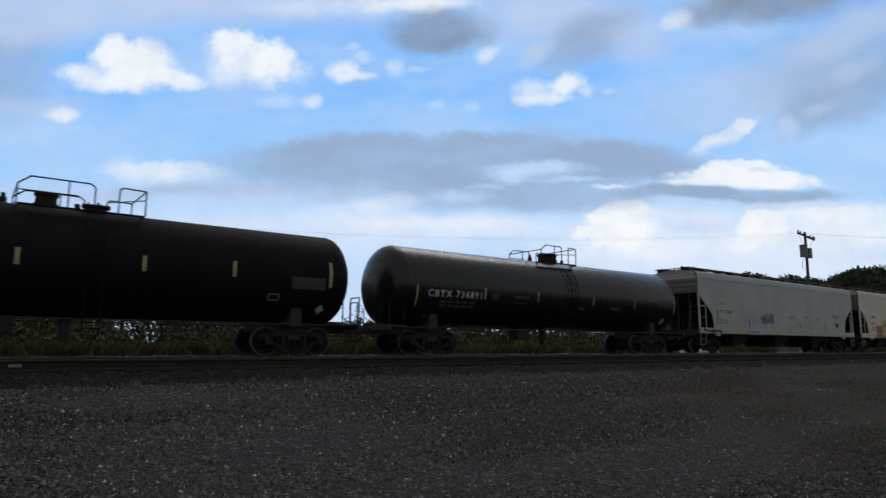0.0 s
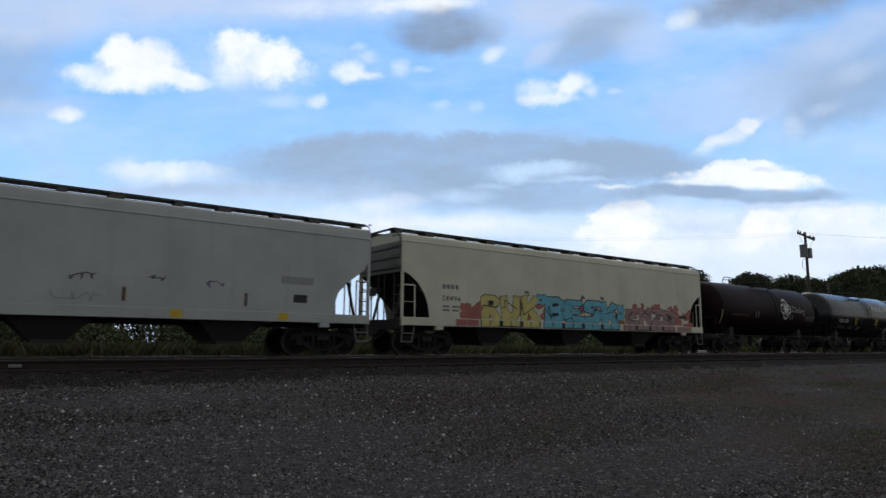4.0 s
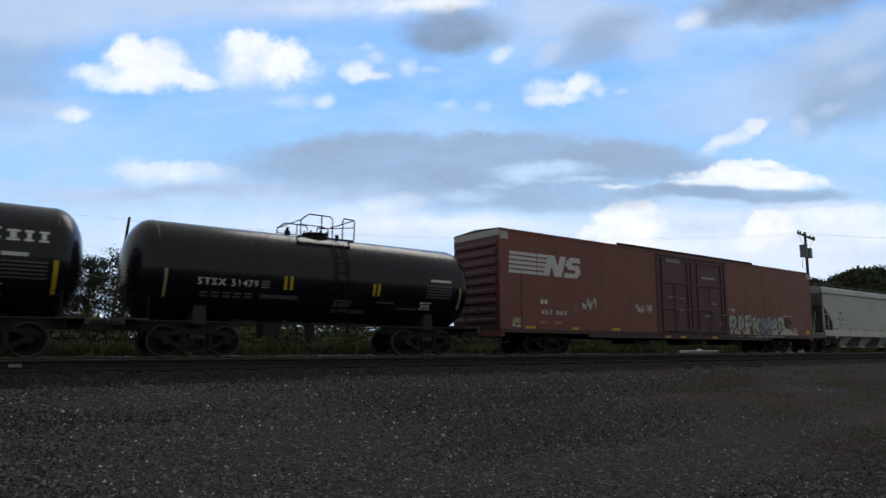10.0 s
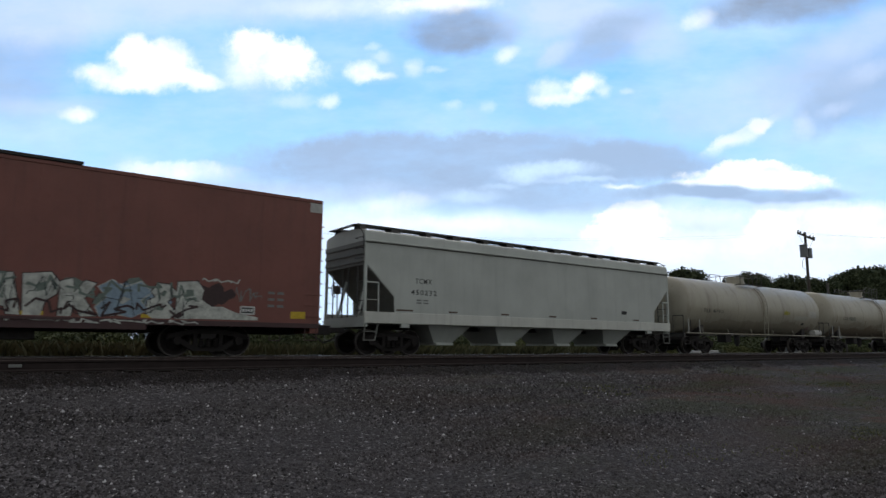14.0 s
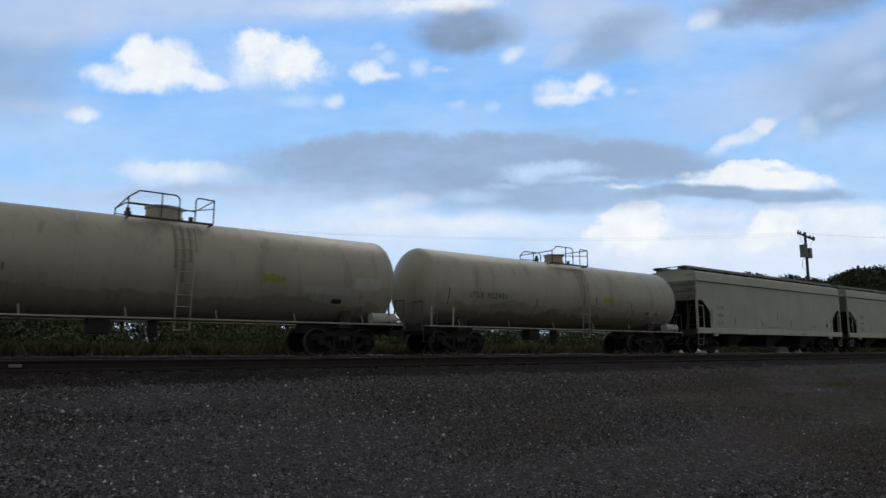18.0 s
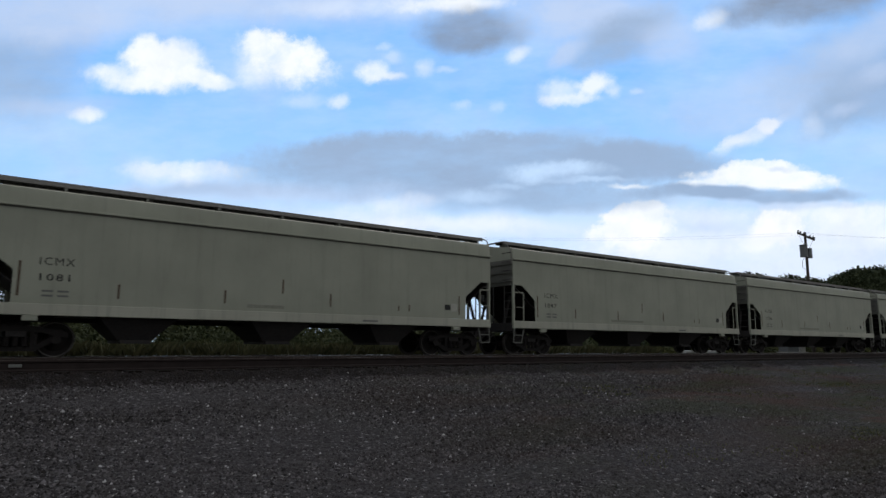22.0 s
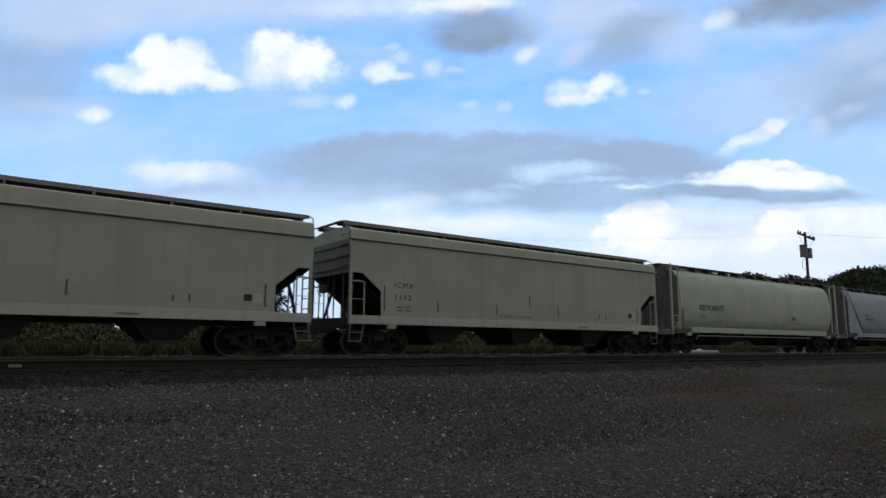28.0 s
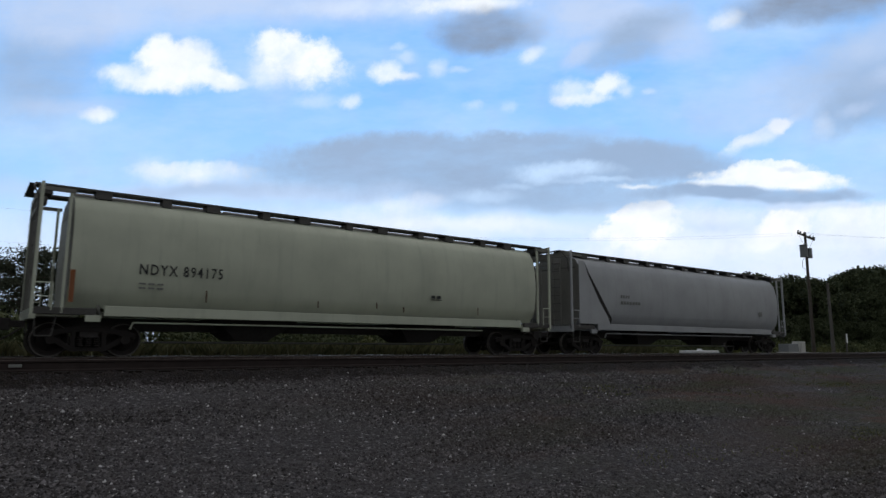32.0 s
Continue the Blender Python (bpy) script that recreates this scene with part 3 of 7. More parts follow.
def add_coupler(car, x_end, x_pull, s):
    """Knuckle coupler from the end sill to the pulling face; s is the way it points."""
    bm = boxes((min(x_end, x_pull - s * 0.2), max(x_end, x_pull - s * 0.2), -0.09, 0.09, 0.78, 0.96))
    box(bm, min(x_pull - s * 0.28, x_pull + s * 0.06), max(x_pull - s * 0.28, x_pull + s * 0.06), -0.16, 0.13, 0.70, 1.02)
    bevel(bm, 0.02)
    pipe(bm, [(x_end, -0.3, 0.85), (x_pull - s * 0.25, -0.32, 0.55), (x_pull - s * 0.02, -0.2, 0.42), (x_pull, -0.1, 0.46)], 0.025)
    part("coupler", bm, FRAME_BLACK, car)


def new_car(name, label, category, at, coupling):
    car = tagged(new(name), label, category, group="cars of the freight train")
    CARS.append((car, at))
    return car


CARS = []


# ---- covered hoppers ----
def flat_hopper(label, c0, c1, pulls, mat, eave=4.0, shoulder=4.38, cut=(2.8, 0.48, 1.22, 2.2), bays=3, bay_mat=None, walk_gaps=False, hatch=0.24, sill=(1.06, 1.36), post=0.0, truck_in=1.45, lip=True, sill_mat=None, arc=()):
    """Covered hopper with flat welded sides, cut away at the ends over the slope sheets."""
    cx, h = (c0 + c1) / 2, (c1 - c0) / 2
    car = new_car("covered_hopper", label, "freight car", cx, pulls)
    W, T = 1.51, 0.03
    ct, ca_, cb, cz = cut
    s0, s1 = sill
    # side sheets
    for s in (-1, 1):
        bow = list(arc) or [(ca_, ct), (cb, cz), (cb + 0.02, s1)]
        out = [(-h, ct)] + [(-h + u, z) for u, z in bow] + [(h - u, z) for u, z in bow[::-1]] + [(h, ct), (h, eave), (-h, eave)]
        bm = bmesh.new()
        prism(bm, out, s * W, s * (W - T))
        side = part("side_sheet", bm, mat, car)
        part("eave_angle", bevel(boxes((-h - 0.02, h + 0.02, min(s * (W + (0.085 if lip else 0.02)), s * (W - 0.04)), max(s * (W + (0.085 if lip else 0.02)), s * (W - 0.04)), eave - 0.035, eave + 0.02)), 0.008), mat, car)
        # a darker strip paints in the shade that the eave throws below it
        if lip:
            part("eave_seam", boxes((-h, h, min(s * (W + 0.012), s * (W - 0.04)), max(s * (W + 0.012), s * (W - 0.04)), eave - 0.075, eave - 0.037)), END_GRIME_SHADE, car, "darker seam strip painted as the shade under the eave")
        part("side_sill", bevel(boxes((-h, h, min(s * (W + 0.035), s * (W - 0.10)), max(s * (W + 0.035), s * (W - 0.10)), s0, s1 - 0.004)), 0.01), sill_mat or mat, car)
        for e in (-1, 1):
            x = e * h
            part("corner_post", bevel(boxes((min(x, x - e * 0.09), max(x, x - e * 0.09), min(s * (W + 0.01), s * (W - 0.09)), max(s * (W + 0.01), s * (W - 0.09)), s0 - 0.02, eave)), 0.008), mat, car)
            bm = bmesh.new()
            pipe(bm, [(x - e * 0.05, s * (W + 0.03), 2.5), (x - e * 0.54, s * (W + 0.03), 2.5), (x - e * 0.54, s * (W + 0.03), s1 - 0.05)], 0.026)
            pipe(bm, [(x - e * 0.05, s * (W + 0.03), 1.9), (x - e * 0.54, s * (W + 0.03), 1.9)], 0.011)
            part("side_grab", bm, mat, car)
        for xj in (-h + 1.5, h - 1.85):
            part("jacking_pad", bevel(boxes((xj, xj + 0.35, min(s * (W + 0.03), s * (W - 0.1)), max(s * (W + 0.03), s * (W - 0.1)), s0 - 0.14, s0 - 0.002)), 0.01), mat, car)
    # roof with rounded shoulders
    sec = [(-W + 0.01, eave), (-W + 0.015, shoulder - 0.16), (-W + 0.05, shoulder - 0.06), (-W + 0.22, shoulder), (-0.5, shoulder + 0.10)]
    sec = sec + [(-y, z) for y, z in sec[::-1]]
    bm = bmesh.new()
    rows = loft(bm, [[(x, y, z) for y, z in sec] for x in (-h, h)], closed=False)
    bm.faces.new(rows[0])
    bm.faces.new(rows[1][::-1])
    bmesh.ops.recalc_face_normals(bm, faces=bm.faces[:])
    smooth(part("roof", bm, mat, car), 50)
    # ends: upper bulkhead, slope sheet, shear plate, end sill
    for e in (-1, 1):
        x = e * h
        bm = bmesh.new()
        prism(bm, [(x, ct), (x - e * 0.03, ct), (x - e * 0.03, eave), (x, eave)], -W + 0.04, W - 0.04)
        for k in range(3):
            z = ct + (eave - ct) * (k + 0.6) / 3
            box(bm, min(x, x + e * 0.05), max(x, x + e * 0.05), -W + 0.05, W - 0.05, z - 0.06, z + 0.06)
        # bulkhead colour is darkened for the shaded end as well as grime
        part("end_bulkhead", bm, END_GRIME_SHADE, car)
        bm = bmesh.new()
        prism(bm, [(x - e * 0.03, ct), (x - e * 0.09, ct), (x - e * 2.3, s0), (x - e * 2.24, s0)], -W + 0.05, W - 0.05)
        # slope sheet painted dark: the cutaway's shade is in its colour, besides dirt
        part("slope_sheet", bm, STEEL if post == 0 else END_GRIME_SHADE, car)
        bm = boxes((min(x, x - e * 2.2), max(x, x - e * 2.2), -W + 0.12, W - 0.12, s0, s0 + 0.06))
        box(bm, min(x, x - e * 0.16), max(x, x - e * 0.16), -W + 0.02, W - 0.02, s0 - 0.12, s0 + 0.22)
        for yy in (-0.75, 0.75):
            prism(bm, [(x - e * 0.10, s0 + 0.06), (x - e * 0.16, s0 + 0.06), (x - e * 0.55, ct - 0.42), (x - e * 0.5, ct - 0.30)], yy - 0.05, yy + 0.05)
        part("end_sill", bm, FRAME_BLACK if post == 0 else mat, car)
        bm = bmesh.new()
        for yy in (-0.22, 0.22, 0.95):
            tube(bm, (x - e * 0.06, yy, s0 + 0.1), (x - e * 0.06, yy, ct + 0.2), 0.025, 6)
        for k in range(4):
            tube(bm, (x - e * 0.06, -W + 0.1, s0 + 0.45 + k * 0.33), (x - e * 0.06, -W + 0.6, s0 + 0.45 + k * 0.33), 0.016, 6)
        tube(bm, (x - e * 0.06, -W + 0.6, s0 + 0.1), (x - e * 0.06, -W + 0.6, ct), 0.025, 6)
        pieces("end_grab_iron", bm, WALK_STEEL, car)
        bm = bmesh.new()
        for k in range(4):
            z = ct + 0.25 + k * 0.36
            pipe(bm, [(x, -W + 0.15, z), (x + e * 0.10, -W + 0.15, z), (x + e * 0.10, -W + 0.55, z), (x, -W + 0.55, z)], 0.014)
        pieces("end_ladder_rung", bm, WALK_STEEL, car)
        for s in (-1, 1):
            bm = bmesh.new()
            pipe(bm, [(x - e * 0.06, s * (W - 0.02), s0), (x - e * 0.02, s * (W - 0.02), s0 - 0.58), (x - e * 0.46, s * (W - 0.02), s0 - 0.58), (x - e * 0.58, s * (W - 0.02), s0)], 0.022)
            pipe(bm, [(x - e * 0.04, s * (W - 0.02), s0 - 0.28), (x - e * 0.52, s * (W - 0.02), s0 - 0.28)], 0.018)
            part("stirrup_step", bm, WALK_LIGHT, car)
        add_coupler(car, x - e * 0.05, (pulls[0] if e < 0 else pulls[1]) - cx, e)
        add_truck(car, e * (h - truck_in))
    # brake gear on the leading end
    bm = bmesh.new()
    x = -h - 0.08
    hoop(bm, x, 0.55, 2.35, 0.27, 0.014)
    wheel = part("brake_wheel", bm, WALK_STEEL, car)
    part("brake_housing", bevel(boxes((x + 0.02, x + 0.2, 0.42, 0.68, 2.2, 2.5)), 0.02), END_GRIME_SHADE, wheel)
    # centre sill, brake pipe and hopper bays
    part("centre_sill", boxes((-h + 0.1, h - 0.1, -0.22, 0.22, 0.93, s0 - 0.004)), FRAME_BLACK, car)
    span = 2 * h - 4.4
    for k in range(bays):
        a = -h + 2.2 + span * k / bays
        b = a + span / bays
        m = (a + b) / 2
        g = min(0.9, (b - a) / 2 - 0.1)
        bm = bmesh.new()
        lower = 0.36
        top = [(m - g - 0.12, -1.32, s0), (m + g + 0.12, -1.32, s0), (m + g + 0.12, 1.32, s0), (m - g - 0.12, 1.32, s0)]
        low = [(m - 0.42, -0.85, lower + 0.08), (m + 0.42, -0.85, lower + 0.08), (m + 0.42, 0.85, lower + 0.08), (m - 0.42, 0.85, lower + 0.08)]
        rows = loft(bm, [top, low])
        bm.faces.new(rows[1])
        box(bm, m - 0.40, m + 0.40, -0.98, 0.98, lower, lower + 0.10)
        bmesh.ops.recalc_face_normals(bm, faces=bm.faces[:])
        part("hopper_bay", bm, bay_mat or FRAME_BLACK, car)
    roof_gear(car, h, shoulder + 0.10, walk_gaps, hatch)
    return car, -W, h, cx


def roof_gear(car, h, z, gaps, hatch, over=0.05):
    n = 4
    L = (2 * h - 1.6) / n
    if hatch:
        for k in range(n):
            a = -h + 0.8 + k * L
            w = 0.34 if gaps else 0.62
            part("hatch_cover", bevel(boxes((a + 0.02, a + L - 0.02, -w, w, z - 0.08, z + (hatch * 0.62 if gaps else 0.17))), 0.04), ROOF_STEEL, car)
    zw = z + (0.17 if not gaps else 0.12)
    deck = WALK_STEEL if gaps else ROOF_STEEL
    for s in (-1, 1):
        y0, y1 = (s * 0.52, s * 1.0)
        bm = boxes((-h - over, h + over, min(y0, y1), max(y0, y1), zw, zw + 0.03))
        for y in (y0, y1):
            box(bm, -h - over, h + over, y - 0.012, y + 0.012, zw - (0.10 if not gaps else 0.025), zw - 0.002)
        part("running_board", bm, deck, car)
        m = int(2 * h / (2.7 if gaps else 1.9))
        w = 0.12 if gaps else 0.035
        kinds = [boxes((-w, w, min(y0, y1), max(y0, y1), z - 0.12, zw - 0.03))] + ([boxes((1.15, 1.55, min(y0, y1), max(y0, y1), z - 0.1, zw - 0.03))] if gaps else [])
        for bm in kinds:
            first = None
            for k in range(m + 1 if bm is kinds[0] else m):
                x = -h + 0.2 + (2 * h - 0.4) * k / m
                if first is None:
                    first = part("bracket", bm, WALK_STEEL if gaps else WALK_LIGHT, car)
                    o = first
                else:
                    o = first.copy()
                    scene.collection.objects.link(o)
                o.location.x = x
    for e in (-1, 1):
        part("end_running_board", boxes((e * (h + over) - 0.13, e * (h + over) + 0.05, -1.0, 1.0, zw - 0.03, zw - 0.004)), deck, car)
        bm = bmesh.new()
        pipe(bm, [(e * (h + over), -1.0, zw), (e * (h + over + 0.03), -1.22, zw - 0.12), (e * (h + 0.03), -1.42, zw - 0.42), (e * (h + 0.03), -1.46, zw - 0.95)], 0.02)
        part("corner_grab", bm, deck, car)


def round_hopper(label, c0, c1, pulls, mat, inset=0.7, wedge=False):
    """Covered hopper with bowed sides and open framed ends."""
    cx, h = (c0 + c1) / 2, (c1 - c0) / 2
    car = new_car("covered_hopper", label, "freight car", cx, pulls)
    sec = [(-1.12, 1.30), (-1.38, 1.62), (-1.46, 1.85), (-1.53, 2.35), (-1.55, 2.9), (-1.50, 3.45), (-1.40, 3.9), (-1.18, 4.22), (-0.8, 4.38), (0, 4.44)]
    sec = sec + [(-y, z) for y, z in sec[-2::-1]]
    b = h - inset
    bm = bmesh.new()
    rings = []
    for x in (-b, -b + 0.02, b - 0.02, b):
        k = 1.0 if abs(x) < b else 0.985
        rings.append([(x + (0.0 if not wedge else 0.0), y * k, 1.3 + (z - 1.3) * k) for y, z in sec])
    rows = loft(bm, rings)
    for r in (rows[0], rows[-1]):
        bm.faces.new(r)
    bmesh.ops.recalc_face_normals(bm, faces=bm.faces[:])
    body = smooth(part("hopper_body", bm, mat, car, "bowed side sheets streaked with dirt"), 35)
    # faces towards the ends take the darker paint: end shade in colour, with grime
    body.data.materials.append(END_GRIME_SHADE)
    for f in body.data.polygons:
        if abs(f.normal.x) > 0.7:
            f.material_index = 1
    for e in (-1, 1):
        # flared side panels between body and corner
        for s in (-1, 1):
            bm = bmesh.new()
            if wedge and e < 0:
                curve = [(h - 0.85, 4.1), (h - 1.04, 3.58), (h - 1.40, 3.0), (h - 1.85, 2.3), (h - 2.40, 1.62), (h - 2.5, 1.34), (h - 0.5, 1.34), (h - 0.5, 4.1)]
            else:
                curve = [(b + 0.06, 4.05), (b + 0.05, 3.0), (b + 0.02, 1.34), (b + 0.30, 1.34), (b + 0.30, 4.05)]
            if wedge and e < 0:
                prism(bm, [(e * x, z) for x, z in curve], s * 1.60, s * 1.57)
                panel = part("end_panel", bm, mat, car)
                bm = bmesh.new()
                edge = curve[:6]
                prism(bm, [(e * x, z) for x, z in edge] + [(e * (x - (0.03, 0.14, 0.24, 0.30, 0.26, 0.10)[i]), z) for i, (x, z) in list(enumerate(edge))[::-1]], s * 1.575, s * 1.5)
                # dark strip stands for the shaded gap between panel and bowed body
                part("panel_edge", bm, STEEL, panel, "dark strip painted as the shaded gap beside the panel")
            else:
                bm.free()
                part("inner_post", bevel(boxes((min(e * (b + 0.06), e * (b + 0.13)), max(e * (b + 0.06), e * (b + 0.13)), min(s * 1.56, s * 1.48), max(s * 1.56, s * 1.48), 1.12, 4.4)), 0.008), mat, car)
            x = e * h
            part("corner_post", bevel(boxes((min(x, x - e * 0.08), max(x, x - e * 0.08), min(s * 1.60, s * 1.51), max(s * 1.60, s * 1.51), 1.05, 4.52)), 0.008), mat, car)
            bm = bmesh.new()
            pipe(bm, [(x - e * 0.04, s * 1.60, 1.9), (x - e * 0.46, s * 1.60, 1.9), (x - e * 0.46, s * 1.60, 1.2)], 0.018)
            pipe(bm, [(x - e * 0.04, s * 1.60, 1.55), (x - e * 0.46, s * 1.60, 1.55)], 0.014)
            part("side_grab", bm, mat, car)
            bm = bmesh.new()
            pipe(bm, [(x - e * 0.12, s * 1.5, 1.05), (x - e * 0.16, s * 1.5, 0.55), (x - e * 0.52, s * 1.5, 0.55), (x - e * 0.6, s * 1.5, 1.05)], 0.018)
            part("stirrup_step", bm, WALK_STEEL, car)
        x = e * h
        bm = boxes((min(x, x - e * 0.08), max(x, x - e * 0.08), -1.5, 1.5, 4.30, 4.50), (min(x, x - e * 0.08), max(x, x - e * 0.08), -1.5, 1.5, 3.95, 4.03))
        for y in (-0.9, -0.45, 0.3, 0.95):
            box(bm, min(x, x - e * 0.05), max(x, x - e * 0.05), y - 0.03, y + 0.03, 1.1, 4.3)
        for s in (-1, 1):
            box(bm, min(x, e * b), max(x, e * b), s * 1.54 - 0.04, s * 1.54 + 0.04, 4.30, 4.40)
        part("end_frame", bm, END_GRIME_SHADE, car)
        bm = bmesh.new()
        for k in range(8):
            tube(bm, (x, -0.9, 1.5 + 0.36 * k), (x, -0.45, 1.5 + 0.36 * k), 0.014, 5)
        pieces("end_ladder_rung", bm, WALK_STEEL, car)
        bm = boxes((min(x, e * (b - 0.3)), max(x, e * (b - 0.3)), -1.45, 1.45, 1.05, 1.12), (min(x, x - e * 0.14), max(x, x - e * 0.14), -1.55, 1.55, 0.98, 1.24))
        part("end_sill", bm, mat, car)
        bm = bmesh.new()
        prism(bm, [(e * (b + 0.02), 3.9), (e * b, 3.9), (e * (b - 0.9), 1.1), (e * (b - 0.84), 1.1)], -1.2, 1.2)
        # dark colour here carries the shade of the recess behind the posts
        part("slope_sheet", bm, END_GRIME_SHADE, car)
        add_coupler(car, x - e * 0.05, (pulls[0] if e < 0 else pulls[1]) - cx, e)
        add_truck(car, e * (h - 1.45))
    for s in (-1, 1):
        part("side_sill", bevel(boxes((-h + 1.7, h - 1.7, min(s * 1.58, s * 1.44), max(s * 1.58, s * 1.44), 1.08, 1.36)), 0.01), mat, car)
        for xa in (-h, h - 1.5):
            part("sill_end", bevel(boxes((xa, xa + 1.5, min(s * 1.56, s * 1.44), max(s * 1.56, s * 1.44), 1.10, 1.28)), 0.01), WALK_STEEL, car)
        for xa in (-h + 1.25, h - 1.62):
            part("jacking_pad", bevel(boxes((xa, xa + 0.37, min(s * 1.60, s * 1.46), max(s * 1.60, s * 1.46), 0.92, 1.095)), 0.01), mat, car)
        bm = bmesh.new()
        pipe(bm, [(-h + 2.4, s * 1.35, 0.75), (-h + 2.45, s * 1.40, 0.93), (h - 3.6, s * 1.40, 0.93)], 0.025)
        part("brake_pipe", bm, mat, car)
        bm = bmesh.new()
        pipe(bm, [(-h + 3.2, s * 0.9, 0.40), (h - 4.6, s * 0.9, 0.40)], 0.03)
        part("outlet_rail", bm, WALK_STEEL, car)
    part("centre_sill", boxes((-h + 0.1, h - 0.1, -0.22, 0.22, 0.72, 1.07)), FRAME_BLACK, car)
    for k in range(2):
        m = -3.2 + 6.4 * k
        bm = bmesh.new()
        rows = loft(bm, [[(m - 1.3, -1.25, 1.1), (m + 1.3, -1.25, 1.1), (m + 1.3, 1.25, 1.1), (m - 1.3, 1.25, 1.1)], [(m - 0.5, -0.7, 0.45), (m + 0.5, -0.7, 0.45), (m + 0.5, 0.7, 0.45), (m - 0.5, 0.7, 0.45)]])
        bm.faces.new(rows[1])
        bmesh.ops.recalc_face_normals(bm, faces=bm.faces[:])
        part("hopper_bay", bm, FRAME_BLACK, car)
    roof_gear(car, h, 4.44, True, 0.2, over=0.1)
    return car, -1.56, h, cx


# ---- tank cars ----
def tank_car(label, c0, c1, pulls, mat, zc=2.57, R=1.535, head=0.75, valve=0, rail_side=False, cage=1.35, truck_in=2.05, dome=True, dome_at=None, dome_r=0.42, flange_at=None):
    cx, h = (c0 + c1) / 2, (c1 - c0) / 2
    car = new_car("tank_car", label, "freight car", cx, pulls)
    N = 56
    rails = STEEL if mat in (BLACK, BLACK_DULL, BLACK_SEMI, MAROON) else WALK_STEEL
    prof = []
    for k in range(9):
        a = math.pi / 2 * k / 8
        prof.append((-h + head * (1 - math.cos(a)), R * math.sin(a) ** 0.85))
    prof = [(x, max(r, 0.02)) for x, r in prof] + [(-h * 0.5, R), (-0.02, R), (0.02, R), (h * 0.5, R)] + [(-x, max(r, 0.02)) for x, r in prof[::-1]]
    bm = bmesh.new()
    rows = loft(bm, [[(x, r * math.cos(2 * math.pi * i / N), zc + r * math.sin(2 * math.pi * i / N)) for i in range(N)] for x, r in prof])
    bm.faces.new(rows[0])
    bm.faces.new(rows[-1])
    bmesh.ops.recalc_face_normals(bm, faces=bm.faces[:])
    smooth(part("tank", bm, mat, car), 60)
    # seam bands
    for x in (-h + head, -h * 0.33, h * 0.33, h - head):
        bm = bmesh.new()
        loft(bm, [[(x + dx, (R + dr) * math.cos(2 * math.pi * i / N), zc + (R + dr) * math.sin(2 * math.pi * i / N)) for i in range(N)] for dx, dr in ((-0.02, 0.0), (-0.012, 0.006), (0.012, 0.006), (0.02, 0.0))])
        bmesh.ops.recalc_face_normals(bm, faces=bm.faces[:])
        smooth(part("weld_seam", bm, mat, car), 60)
    zt = zc + R
    # manway and valves
    rail_at, valve = valve, valve if dome_at is None else dome_at
    bm = bmesh.new()
    if dome:
        tube(bm, (valve, 0, zt - 0.1), (valve, 0, zt + 0.10), dome_r + 0.04, 20)
        tube(bm, (valve, 0, zt + 0.10), (valve, 0, zt + 0.32), dome_r, 20)
        tube(bm, (valve, 0, zt + 0.32), (valve, 0, zt + 0.39), dome_r + 0.04, 20)
    else:
        tube(bm, (valve, 0, zt - 0.1), (valve, 0, zt + 0.09), 0.40, 20)
        tube(bm, (valve, 0, zt + 0.09), (valve, 0, zt + 0.14), 0.46, 20)
        for i in range(8):
            a = 2 * math.pi * i / 8
            tube(bm, (valve + 0.42 * math.cos(a), 0.42 * math.sin(a), zt + 0.08), (valve + 0.42 * math.cos(a), 0.42 * math.sin(a), zt + 0.22), 0.03, 6)
    part("manway", bm, STEEL if mat in (BLACK, BLACK_DULL, BLACK_SEMI, MAROON) else mat, car)
    if flange_at is not None:
        bm = bmesh.new()
        tube(bm, (flange_at, -0.2, zt - 0.1), (flange_at, -0.2, zt + 0.10), 0.30, 16)
        tube(bm, (flange_at, -0.2, zt + 0.10), (flange_at, -0.2, zt + 0.15), 0.38, 16)
        for i in range(8):
            a = 2 * math.pi * i / 8
            tube(bm, (flange_at + 0.34 * math.cos(a), -0.2 + 0.34 * math.sin(a), zt + 0.08), (flange_at + 0.34 * math.cos(a), -0.2 + 0.34 * math.sin(a), zt + 0.21), 0.025, 6)
        part("filling_flange", bm, rails, car)
    bm = bmesh.new()
    tube(bm, (valve - 1.0, 0.1, zt - 0.1), (valve - 1.0, 0.1, zt + 0.18), 0.10, 10)
    tube(bm, (valve - 1.0, 0.1, zt + 0.18), (valve - 1.0, 0.1, zt + 0.30), 0.06, 8)
    tube(bm, (valve + 0.75, -0.2, zt - 0.1), (valve + 0.75, -0.2, zt + 0.16), 0.07, 8)
    pieces("safety_valve", bm, rails, car)
    valve = rail_at
    # platform and railing round the manway
    y0, pz = -1.0, zt - 0.30
    bm = boxes((valve - cage, valve + cage, -1.05, -0.85, pz + 0.16, pz + 0.19), (valve - cage, valve + cage, 0.85, 1.05, pz + 0.16, pz + 0.19))
    for x in (valve - cage, valve + cage - 0.06):
        box(bm, x, x + 0.04, -1.05, 1.05, pz + 0.12, pz + 0.16)
    part("platform", bm, rails, car)
    for s in (-1, 1):
        y = s * 1.02
        g = cage
        bm = bmesh.new()
        zr = zt + 0.62
        pipe(bm, [(valve - g, y, pz + 0.2), (valve - g, y, zr - 0.22), (valve - g + 0.28, y, zr), (valve + g * 0.08, y, zr), (valve + g * 0.16, y, zr - 0.1), (valve + g * 0.16, y, pz + 0.2)], 0.022)
        pipe(bm, [(valve - g * 0.25, y, pz + 0.2), (valve - g * 0.25, y, zr)], 0.02)
